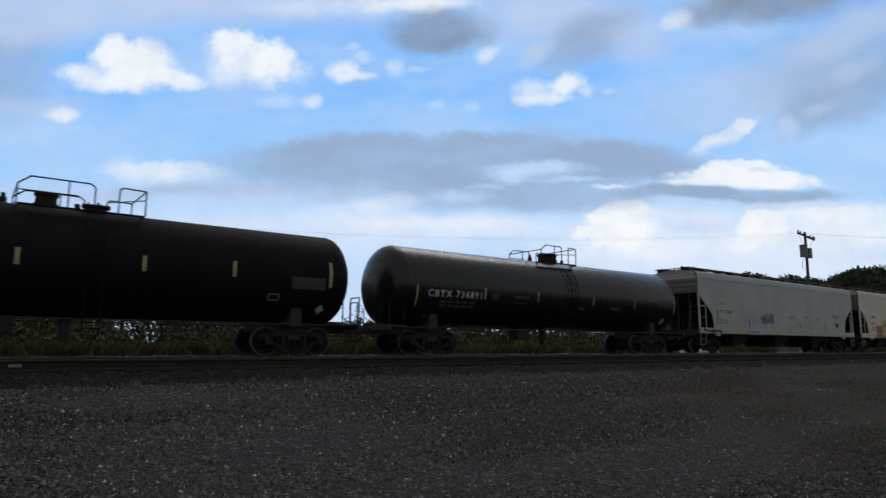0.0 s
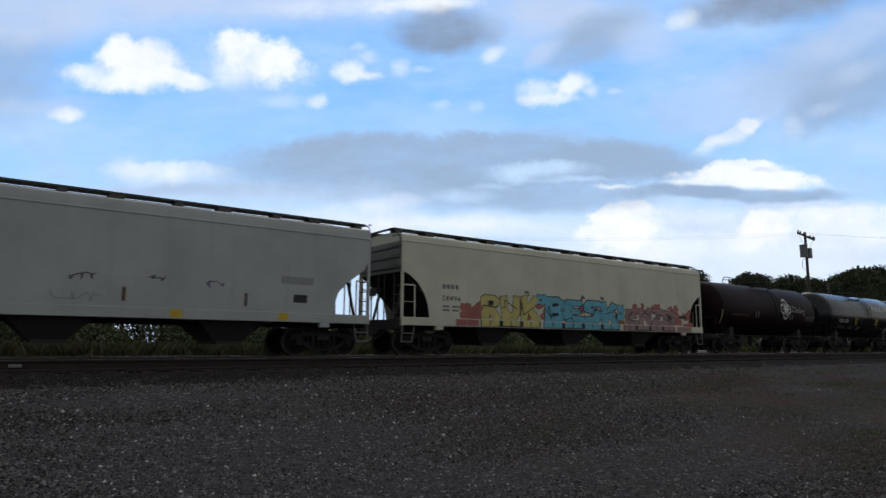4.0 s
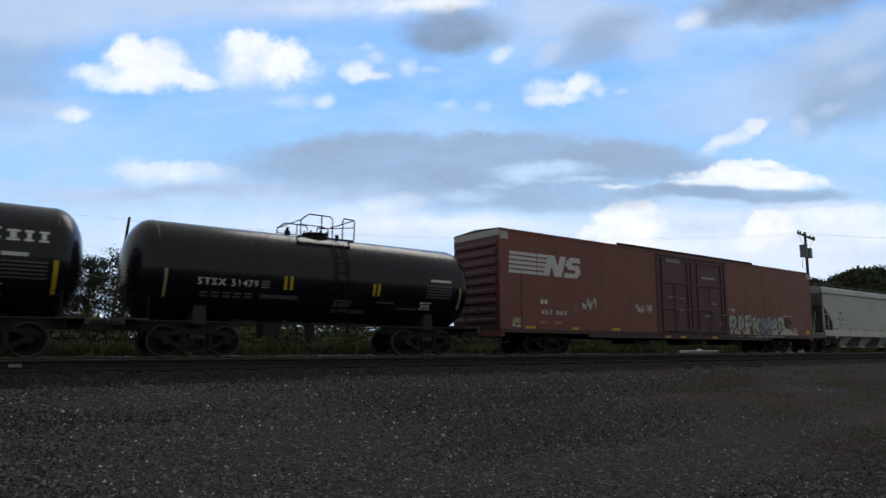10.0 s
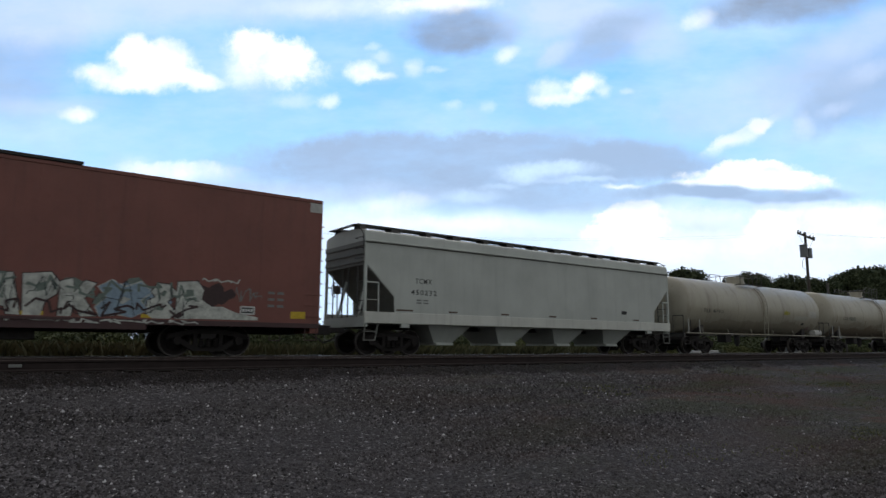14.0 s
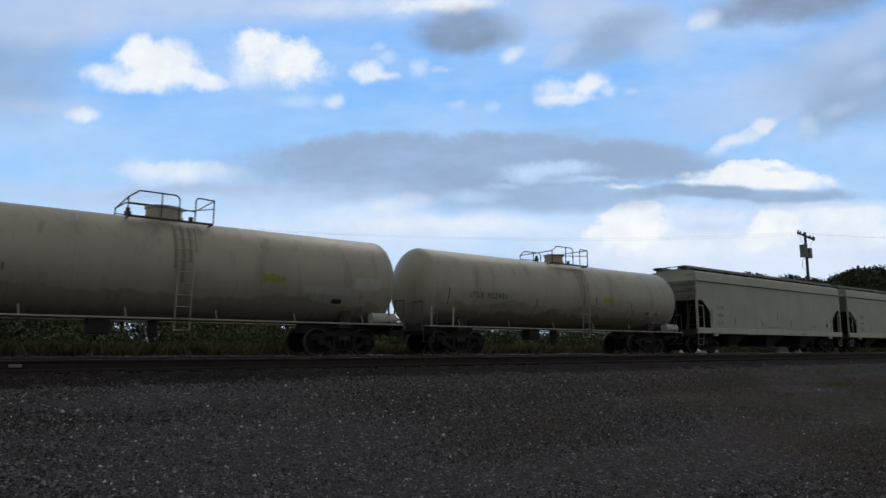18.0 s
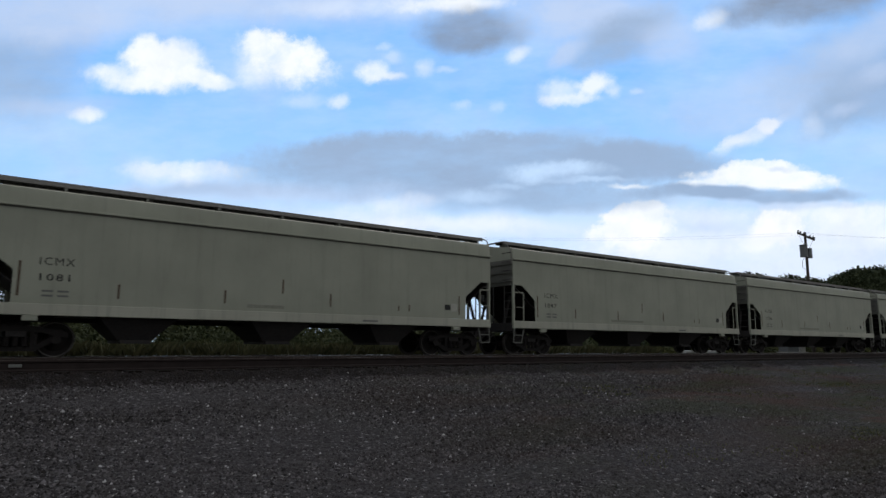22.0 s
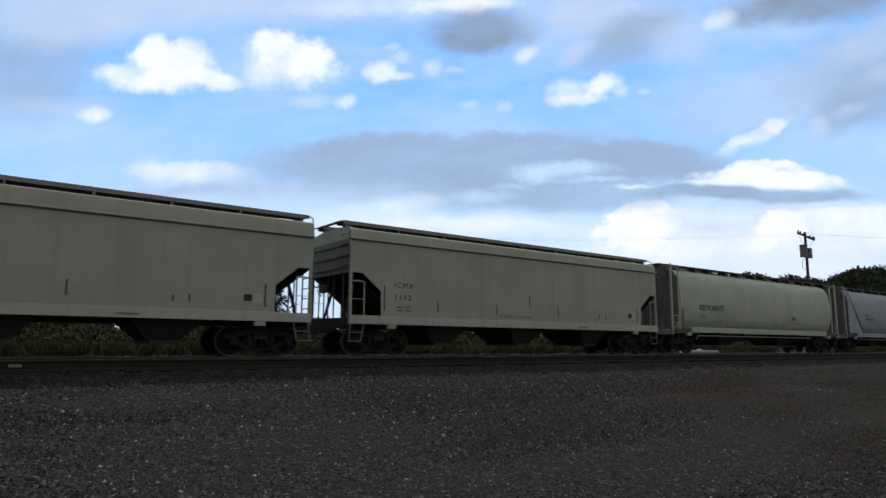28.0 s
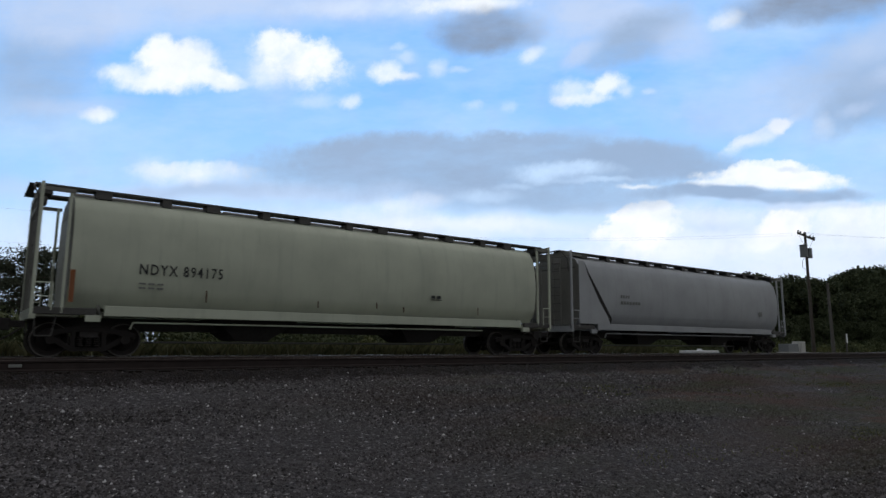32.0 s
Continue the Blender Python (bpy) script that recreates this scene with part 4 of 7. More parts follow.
        pipe(bm, [(valve - g, y, zr - 0.38), (valve - 0.15, y, zr - 0.38)], 0.016)
        pipe(bm, [(valve + g * 0.55, y, pz + 0.2), (valve + g * 0.55, y, zr - 0.08), (valve + g * 0.6, y, zr), (valve + g, y, zr - 0.02), (valve + g, y, pz + 0.2)], 0.022)
        pieces("railing", bm, rails, car)
    bm = bmesh.new()
    for x, z in ((valve - g, zt + 0.40), (valve + g, zt + 0.60)):
        pipe(bm, [(x, -1.02, z), (x, 1.02, z)], 0.02)
    pipe(bm, [(valve + g * 0.55, 1.02, zt + 0.54), (valve + g, -1.02, zt + 0.34)], 0.016)
    pieces("end_railing", bm, rails, car)
    # side ladders
    for s in (-1, 1):
        bm = bmesh.new()
        for x in (valve + 0.12, valve + 0.54):
            pts = [(x, s * (R + 0.10) * math.cos(a), zc + (R + 0.10) * math.sin(a)) for a in [radians(k) for k in (48, 36, 24, 12, 0)]] + [(x, s * (R + 0.06), zc - 0.9), (x, s * (R + 0.04), 0.72)]
            pipe(bm, pts, 0.02)
        for k in range(9):
            z = 0.75 + k * 0.33
            dz = max(0.0, z - zc)
            y = s * (math.sqrt(max((R + 0.10) ** 2 - dz * dz, 0.01)))
            tube(bm, (valve + 0.12, y, z), (valve + 0.54, y, z), 0.014, 6)
        part("ladder", bm, BLACK_DULL if mat in (BLACK, BLACK_SEMI, BLACK_DULL, MAROON) else mat, car)
    # sills, saddles, end platforms
    e0 = h + 0.12
    for e in (-1, 1):
        xt = e * (h - truck_in)
        part("stub_sill", boxes((min(e * e0, xt - e * 1.2), max(e * e0, xt - e * 1.2), -0.25, 0.25, 0.74, zc - R + 0.12)), FRAME_BLACK, car)
        bm = bmesh.new()
        prism(bm, [(xt - 0.22, 0.93), (xt + 0.22, 0.93), (xt + 0.16, zc - 0.95), (xt - 0.16, zc - 0.95)], -1.12, 1.12)
        part("saddle", bm, FRAME_BLACK, car)
    for e in (-1, 1):
        bm = boxes((min(e * e0, e * (e0 - 0.7)), max(e * e0, e * (e0 - 0.7)), -1.48, 1.48, 1.02, 1.06), (min(e * e0, e * (e0 - 0.1)), max(e * e0, e * (e0 - 0.1)), -1.5, 1.5, 0.88, 1.07))
        part("end_platform", bm, WALK_STEEL, car)
        x = e * (e0 - 0.05)
        for s in (-1, 1):
            bm = bmesh.new()
            pipe(bm, [(x, s * 1.45, 1.06), (x, s * 1.45, 1.95), (x, s * 0.85, 1.95), (x, s * 0.85, 1.06)], 0.022)
            pipe(bm, [(x - e * 0.62, s * 1.46, 1.06), (x - e * 0.62, s * 1.46, 1.75)], 0.022)
            pipe(bm, [(x - e * 0.05, s * 1.46, 1.0), (x - e * 0.05, s * 1.46, 0.5), (x - e * 0.5, s * 1.46, 0.5), (x - e * 0.5, s * 1.46, 1.0)], 0.018)
            pieces("end_railing", bm, rails, car)
        add_coupler(car, e * (e0 - 0.05), (pulls[0] if e < 0 else pulls[1]) - cx, e)
        add_truck(car, e * (h - truck_in))
    if rail_side:
        for s in (-1, 1):
            bm = bmesh.new()
            pipe(bm, [(-h, s * 1.52, 1.06), (h, s * 1.52, 1.06)], 0.028)
            for k in range(6):
                x = -h + 1.6 + (2 * h - 3.2) * k / 5
                pipe(bm, [(x, s * 1.52, 1.06), (x - 0.03, s * 1.44, 1.34)], 0.018)
            part("side_handrail", bm, mat, car)
            for xp in (-h + 0.3, -h + 1.3):
                bm = bmesh.new()
                tube(bm, (xp, s * 1.50, 1.06), (xp, s * 1.50, 1.78), 0.03, 8)
                part("end_post", bm, WHITE_DIRTY, car)
    else:
        for s in (-1, 1):
            bm = bmesh.new()
            pipe(bm, [(-h + 0.3, s * 1.45, 1.0), (h - 0.3, s * 1.45, 1.0)], 0.02)
            part("side_pipe", bm, FRAME_BLACK, car)
    bm = bmesh.new()
    tube(bm, (valve - 0.1, 0, 0.55), (valve - 0.1, 0, zc - R + 0.1), 0.16, 12)
    tube(bm, (valve - 0.1, 0, 0.40), (valve - 0.1, 0, 0.56), 0.11, 12)
    part("bottom_outlet", bm, FRAME_BLACK, car)
    part("brake_cylinder", bevel(boxes((valve - 1.9, valve - 1.3, -0.35, 0.2, 0.62, 1.12)), 0.03), FRAME_BLACK, car)
    if mat in (BLACK, BLACK_DULL, BLACK_SEMI, MAROON):
        bm = bmesh.new()
        x = -h - 0.04
        hoop(bm, x, 0.8, 1.6, 0.27, 0.014)
        part("brake_wheel", bm, WALK_STEEL, car)
    return car, (R, zc), h, cx


# ---- boxcar ----
def boxcar(label, c0, c1, pulls):
    cx, h = (c0 + c1) / 2, (c1 - c0) / 2
    car = new_car("boxcar", label, "freight car", cx, pulls)
    W = 1.51
    d0, dm, d1 = 18.57 - cx, 21.66 - cx, 24.80 - cx
    for s in (-1, 1):
        for k, (a, b) in enumerate(((-h, d0), (d1, h))):
            side = part("side_wall", boxes((a, b, min(s * W, s * (W - 0.05)), max(s * W, s * (W - 0.05)), 1.0, 5.05)), BOX_RED, car)
            n = 5
            for i in range(1, n):
                x = a + (b - a) * i / n
                part("panel_seam", bevel(boxes((x - 0.035, x + 0.035, min(s * W, s * (W + 0.006)), max(s * W, s * (W + 0.006)), 1.03, 4.98)), 0.002), BOX_RED, side)
        part("top_chord", bevel(boxes((-h, h, min(s * (W + 0.02), s * (W - 0.08)), max(s * (W + 0.02), s * (W - 0.08)), 4.98, 5.09)), 0.008), BOX_RED, car)
        part("side_sill", bevel(boxes((-h, h, min(s * (W + 0.015), s * (W - 0.10)), max(s * (W + 0.015), s * (W - 0.10)), 0.88, 1.03), (-h + 5.2, h - 5.2, min(s * (W + 0.013), s * (W - 0.10)), max(s * (W + 0.013), s * (W - 0.10)), 0.74, 0.9)), 0.006), SILL_DARK, car)
        for a, b in ((d0 + 0.02, dm - 0.03), (dm + 0.03, d1 - 0.02)):
            y = s * (W - 0.02)
            door = part("plug_door", bevel(boxes((a, b, min(y, s * (W - 0.09)), max(y, s * (W - 0.09)), 1.05, 4.88)), 0.012), DOOR_RED, car, "recessed plug door")
            y1, y2 = min(s * (W - 0.02), s * (W + 0.035)), max(s * (W - 0.02), s * (W + 0.035))
            for z in (1.16, 2.23, 3.55, 4.76):
                part("door_rib", bevel(boxes((a + 0.05, b - 0.05, y1, y2, z - 0.05, z + 0.05)), 0.01), DOOR_RED, door)
            for x in (a + 0.09, b - 0.09, a + 0.42, b - 0.42):
                part("door_stile", bevel(boxes((x - 0.05, x + 0.05, y1, y2 - 0.006 if s > 0 else y2, 1.08, 4.84)), 0.01), DOOR_RED, door)
            m = (a + b) / 2
            bm = bmesh.new()
            for x in (m - 0.12,):
                tube(bm, (x, s * (W + 0.045), 1.1), (x, s * (W + 0.045), 3.55), 0.022, 8)
            part("lock_rod", bm, DOOR_RED, door)
            bm = bmesh.new()
            pipe(bm, [(m - 0.02, s * (W + 0.06), 2.02), (m - 0.02, s * (W + 0.08), 2.18), (m + 0.22, s * (W + 0.08), 2.2), (m + 0.24, s * (W + 0.06), 1.65)], 0.022)
            part("door_handle", bm, PALE, door)
        part("door_top_track", bevel(boxes((15.6 - cx, 27.7 - cx, min(s * (W + 0.06), s * (W - 0.03)), max(s * (W + 0.06), s * (W - 0.03)), 5.094, 5.185)), 0.008), FRAME_BLACK, car)
        part("door_track", boxes((d0 - 2.9, d1 + 2.9, min(s * (W + 0.05), s * (W - 0.02)), max(s * (W + 0.05), s * (W - 0.02)), 0.96, 1.035)), SILL_DARK, car)
        part("door_header", boxes((d0 - 0.15, d1 + 0.15, min(s * (W + 0.025), s * (W - 0.06)), max(s * (W + 0.025), s * (W - 0.06)), 4.88, 4.977)), DOOR_RED, car)
        for x in (d0, dm, d1):
            part("door_post", bevel(boxes((x - 0.06, x + 0.06, min(s * (W + 0.03), s * (W - 0.04)), max(s * (W + 0.03), s * (W - 0.04)), 1.04, 4.89)), 0.01), DOOR_RED, car)
    for e in (-1, 1):
        x = e * h
        end = part("end_wall", boxes((min(x, x - e * 0.06), max(x, x - e * 0.06), -W + 0.05, W - 0.05, 0.95, 5.05)), DOOR_RED, car)
        for k in range(9):
            z = 1.35 + k * 0.39
            bm = bmesh.new()
            prism(bm, [(x, z - 0.14), (x + e * 0.07, z - 0.05), (x + e * 0.07, z + 0.05), (x, z + 0.14)], -W + 0.2, W - 0.2)
            part("end_rib", bm, DOOR_RED, end)
        part("end_top_panel", boxes((min(x, x + e * 0.012), max(x, x + e * 0.012), -W + 0.05, W - 0.05, 4.80, 5.06)), WHITE_DIRTY, end, "dirty white top panel")
        for s in (-1, 1):
            part("corner_panel", boxes((min(x - e * 0.44, x), max(x - e * 0.44, x), min(s * (W + 0.008), s * W), max(s * (W + 0.008), s * W), 4.66, 4.975)), WHITE_DIRTY, end, "white painted corner")
            part("corner_post", bevel(boxes((min(x, x - e * 0.09), max(x, x - e * 0.09), min(s * (W + 0.006), s * (W - 0.09)), max(s * (W + 0.006), s * (W - 0.09)), 0.9, 4.65)), 0.01), BOX_RED, car)
            bm = bmesh.new()
            for z in (1.25, 1.6, 1.95):
                pipe(bm, [(x - e * 0.08, s * W, z), (x - e * 0.08, s * (W + 0.05), z), (x - e * 0.5, s * (W + 0.05), z), (x - e * 0.5, s * W, z)], 0.011)
            pieces("grab_iron", bm, BOX_RED, car)
            bm = bmesh.new()
            pipe(bm, [(x - e * 0.08, s * (W - 0.03), 0.9), (x - e * 0.08, s * (W - 0.03), 0.5), (x - e * 0.48, s * (W - 0.03), 0.5), (x - e * 0.48, s * (W - 0.03), 0.9)], 0.016)
            part("stirrup_step", bm, SILL_DARK, car)
        bm = bmesh.new()
        for k in range(9):
            pipe(bm, [(x, -W + 0.12, 1.2 + k * 0.38), (x + e * 0.12, -W + 0.12, 1.2 + k * 0.38), (x + e * 0.12, -W + 0.52, 1.2 + k * 0.38), (x, -W + 0.52, 1.2 + k * 0.38)], 0.014)
        pieces("end_ladder_rung", bm, BOX_RED, car)
        part("end_sill", bevel(boxes((min(x, x - e * 0.3), max(x, x - e * 0.3), -W + 0.05, W - 0.05, 0.72, 0.95)), 0.01), BOX_RED, car)
        add_coupler(car, x - e * 0.1, (pulls[0] if e < 0 else pulls[1]) - cx, e)
        add_truck(car, e * (h - 3.35))
    bm = bmesh.new()
    sec = [(-W, 5.06), (-W + 0.05, 5.10), (0, 5.19), (W - 0.05, 5.10), (W, 5.06)]
    rows = loft(bm, [[(x, y, z) for y, z in sec] for x in (-h, h)], closed=False)
    bm.faces.new(rows[0])
    bm.faces.new(rows[1][::-1])
    for k in range(16):
        x = -h + (2 * h) * (k + 0.5) / 16
        box(bm, x - 0.04, x + 0.04, -W + 0.06, W - 0.06, 5.05, 5.118)
    bmesh.ops.recalc_face_normals(bm, faces=bm.faces[:])
    part("roof", bm, WALK_STEEL, car, "galvanised ribbed roof")
    part("floor_frame", boxes((-h + 0.1, h - 0.1, -1.4, 1.4, 0.95, 1.05), (-h + 0.2, h - 0.2, -0.25, 0.25, 0.68, 0.96)), FRAME_BLACK, car)
    for x in (-4.0, 0.6, 4.4):
        part("underframe_box", bevel(boxes((x, x + 1.1, -0.9, 0.5, 0.45, 0.9)), 0.02), FRAME_BLACK, car)
    return car, -W, h, cx
WHITE_DIRTY = flat_mat("dirty_white_paint", (0.50, 0.49, 0.46), 0.7)

# ---- the train, from the leading car to the last; distances along the line ----
CP = [-110.6, -91.1, -72.15, -52.25, -32.1, -18.9, -5.75, 7.68, 35.57, 54.6, 71.1, 88.05, 106.3, 124.45, 142.6, 160.85, 180.6, 200.6]
A = tank_car("long dull black tank car with pale reflective strips", -109.6, -91.75, CP[0:2], BLACK_DULL, dome=True, cage=1.56, valve=0.61, dome_at=-0.21, dome_r=0.27, flange_at=1.02)
B = tank_car("long black tank car with white lettering", -90.4, -73.0, CP[1:3], BLACK_SEMI, dome=True, cage=1.1, valve=0.25, dome_at=0.55)
C3 = flat_hopper("pale grey covered hopper with graffiti scrawls", -71.5, -52.9, CP[2:4], GREY, eave=3.98, shoulder=4.35, cut=(3.2, 0.12, 1.3, 2.05), arc=((0.08, 3.2), (0.2, 2.94), (0.55, 2.64), (0.96, 2.36), (1.2, 2.06), (1.3, 1.72), (1.32, 1.36)), walk_gaps=True, hatch=0.2, lip=False)
D4 = flat_hopper("cream covered hopper with large coloured graffiti", -51.6, -32.9, CP[3:5], CREAM_PALE, eave=4.10, shoulder=4.38, cut=(2.98, 0.12, 1.2, 1.7), arc=((0.08, 2.98), (0.36, 2.86), (0.72, 2.58), (1.0, 2.2), (1.15, 1.8), (1.22, 1.36)), walk_gaps=True, hatch=0.2, lip=False)
E5 = tank_car("dark maroon tank car with a round white emblem", -31.45, -19.5, CP[4:6], MAROON, dome=False, zc=2.52, R=1.53, cage=1.05, valve=0.15)
F6 = tank_car("glossy black tank car with yellow strips", -18.3, -6.25, CP[5:7], BLACK, dome=False, zc=2.56, cage=0.97, valve=0.15)
G7 = tank_car("shorter glossy black tank car with white lettering", -5.25, 7.1, CP[6:8], BLACK, dome=False, zc=2.54, cage=1.0, valve=0.0)
H8 = boxcar("long rust-red boxcar with maroon plug doors and graffiti", 8.27, 34.75, CP[7:9])
I9 = flat_hopper("light grey four-bay covered hopper", 36.4, 53.75, CP[8:10], LIGHT_GREY, eave=3.95, shoulder=4.36, cut=(3.1, 0.1, 1.2, 2.05), bays=4, bay_mat=LIGHT_GREY, walk_gaps=True, hatch=0.2, sill=(1.1, 1.5), post=1, sill_mat=SILL_PALE)
J10 = tank_car("dirty cream tank car with a side handrail", 55.1, 70.55, CP[9:11], TANK_CREAM, rail_side=True, zc=2.57, cage=1.2, valve=-0.1, head=0.6, dome_r=0.52)
K11 = tank_car("cream tank car with a brown stained belly", 71.5, 87.35, CP[10:12], TANK_CREAM, rail_side=True, zc=2.58, cage=1.15, valve=0.35, head=0.6)
HOPPERS = []
for k in range(4):
    a = (88.8, 106.92, 125.07, 143.35)[k]
    HOPPERS.append(flat_hopper("cream covered hopper with dark end cutaways", a, a + 16.9, CP[11 + k:13 + k], CREAM, eave=(3.84, 3.86, 3.86, 3.97)[k], shoulder=4.36, sill_mat=CREAM_SILL))
P17 = round_hopper("cream bow-sided covered hopper with framed ends", 161.42, 179.95, CP[15:17], SAGE, 0.80)
Q18 = round_hopper("blue-grey bow-sided covered hopper, last of the train", 181.25, 199.95, CP[16:18], BLUE_GREY, 0.7, wedge=True)

# ---- plants ----
def leaf_mat(name, a, b):
    n = Nodes(name)
    info = n.add("ShaderNodeNewGeometry")
    c = n.mix(info.outputs["Random Per Island"], a, b)
    return n.done(c, 0.75, spec=0.1)


LEAF = leaf_mat("dark_green_leaves", (0.032, 0.043, 0.023), (0.090, 0.104, 0.054))
LEAF_GREY = leaf_mat("greyish_green_leaves", (0.022, 0.029, 0.018), (0.075, 0.083, 0.055))
LEAF_DRY = leaf_mat("yellow_green_leaves", (0.072, 0.084, 0.032), (0.165, 0.165, 0.072))
STRAW = leaf_mat("yellowish_grass", (0.070, 0.071, 0.036), (0.17, 0.16, 0.084))
BRAMBLE = leaf_mat("blackish_green_brambles", (0.042, 0.053, 0.026), (0.105, 0.115, 0.055))
NEEDLE = leaf_mat("blackish_green_needles", (0.012, 0.022, 0.012), (0.035, 0.045, 0.025))
BARK = flat_mat("grey_brown_bark", (0.055, 0.045, 0.036), 0.9, scale=8, vary=0.5)


def leaves(points, spread, per, size, rng):
    """Crossed leaf blades scattered round the given points, as arrays for one mesh."""
    k = len(points) * per
    base = np.repeat(np.array(points), per, 0)
    c = base + rng.normal(0, 1, (k, 3)) * np.repeat(np.array(spread), per, 0)
    a = rng.normal(0, 1, (k, 3))
    a /= np.linalg.norm(a, axis=1)[:, None]
    b = np.cross(a, rng.normal(0, 1, (k, 3)))
    b /= np.linalg.norm(b, axis=1)[:, None]
    s = size * rng.uniform(0.6, 1.4, (k, 1))
    v = np.stack([c - a * s, c - b * s * 0.45, c + a * s, c + b * s * 0.45], 1).reshape(-1, 3)
    return v


def leaf_mesh(name, v, mat):
    me = bpy.data.meshes.new(name)
    k = len(v) // 4
    me.vertices.add(k * 4)
    me.vertices.foreach_set("co", v.astype(np.float32).ravel())
    me.loops.add(k * 4)
    me.loops.foreach_set("vertex_index", np.arange(k * 4, dtype=np.int32))
    me.polygons.add(k)
    me.polygons.foreach_set("loop_start", np.arange(0, k * 4, 4, dtype=np.int32))
    me.update(calc_edges=True)
    me.materials.append(mat)
    return me


def make_tree(seed, height, width, gap=0.35, mat=None, label="", leaf=0.16, per=26, low=0.25):
    rng = np.random.default_rng(seed)
    tree = tagged(new("tree"), label, "tree", group="trees beside the line")
    bm = bmesh.new()
    top = Vector((rng.uniform(-0.3, 0.3), rng.uniform(-0.3, 0.3), height * 0.8))
    mid = Vector((rng.uniform(-0.2, 0.2), rng.uniform(-0.2, 0.2), height * 0.4))
    r0 = height * 0.018
    tube(bm, (0, 0, -0.3), mid, r0, 8, r0 * 0.7)
    tube(bm, mid, top, r0 * 0.7, 7, r0 * 0.2)
    pts, spr = [], []
    n = int(26 + width * 4)
    for i in range(n):
        f = low + (0.98 - low) * (i + 0.5) / n
        start = Vector((0, 0, 0)).lerp(mid, min(1, f / 0.5)) if f < 0.5 else mid.lerp(top, (f - 0.5) / 0.5)
        a = i * 2.4 + rng.uniform(-0.4, 0.4)
        reach = width * 0.5 * math.sin(math.pi * min(0.97, 0.18 + f * 0.80)) ** 0.7 * rng.uniform(0.55, 1.15)
        end = start + Vector((math.cos(a) * reach, math.sin(a) * reach, reach * rng.uniform(0.15, 0.7)))
        tube(bm, start, end, r0 * 0.28, 5, r0 * 0.06)
        for q in (0.45, 0.7, 0.9, 1.0):
            if rng.random() < gap:
                continue
            pts.append(tuple(start.lerp(end, q) + Vector(rng.normal(0, 0.18, 3))))
            k = rng.uniform(0.16, 0.34) * (0.6 + width * 0.08)
            spr.append((k, k, k * 0.7))
    part("trunk", bm, BARK, tree)
    crown = new("crown", leaf_mesh("crown", leaves(pts, spr, per, leaf, rng), mat or LEAF))
    crown.parent = tree
    return tree


def make_conifer(seed, height, width):
    rng = np.random.default_rng(seed)
    tree = tagged(new("conifer"), "thin dark conifer with ragged drooping boughs", "tree", group="trees beside the line")
    bm = bmesh.new()
    tube(bm, (0, 0, -0.3), (0, 0, height), height * 0.014, 7, 0.01)
    pts, spr = [], []
    for i in range(64):
        f = 0.12 + 0.86 * i / 64
        z = height * f
        reach = width * 0.5 * (1.02 - f) ** 0.8 * rng.uniform(0.55, 1.2)
        a = i * 2.4
        end = Vector((math.cos(a) * reach, math.sin(a) * reach, z - reach * 0.12))
        tube(bm, (0, 0, z), end, 0.018, 4, 0.006)
        for q in (0.4, 0.7, 1.0):
            pts.append(tuple(Vector((0, 0, z)).lerp(end, q)))
            spr.append((0.16, 0.16, 0.06))
    part("trunk", bm, BARK, tree)
    crown = new("crown", leaf_mesh("crown", leaves(pts, spr, 16, 0.11, rng), NEEDLE))
    crown.parent = tree
    return tree


def make_bush(seed, width, height, mat, label):
    rng = np.random.default_rng(seed)
    pts, spr = [], []
    for i in range(26):
        a, r = rng.uniform(0, 6.28), rng.uniform(0, 1) ** 0.6 * width * 0.5
        z = height * rng.uniform(0.1, 0.85) * (1 - 0.55 * (r / (width * 0.5)) ** 2)
        pts.append((math.cos(a) * r, math.sin(a) * r, z))
        spr.append((width * 0.09, width * 0.09, height * 0.11))
    bush = tagged(new("bush"), label, "bush", group="bushes beyond the track")
    bm = bmesh.new()
    for i in range(7):
        tube(bm, (rng.uniform(-0.1, 0.1), rng.uniform(-0.1, 0.1), -0.1), pts[i], 0.018, 5, 0.006)
    part("stems", bm, BARK, bush)
    f = new("foliage", leaf_mesh("foliage", leaves(pts, spr, 76, 0.088, rng), mat))
    f.parent = bush
    return bush


def stand(proto, x, y, size=1.0, turn=0.0):
    # a gap in the growth, through which the open sky shows
    if 25 < y < 38 and abs(x - y * 0.215) < 1.7 and proto.name.startswith("bush"):
        return None
    o = copy_thing(proto, pose(x, y, ground_height(y), 0, 0, turn))
    o.scale = (size, size, size)
    return o


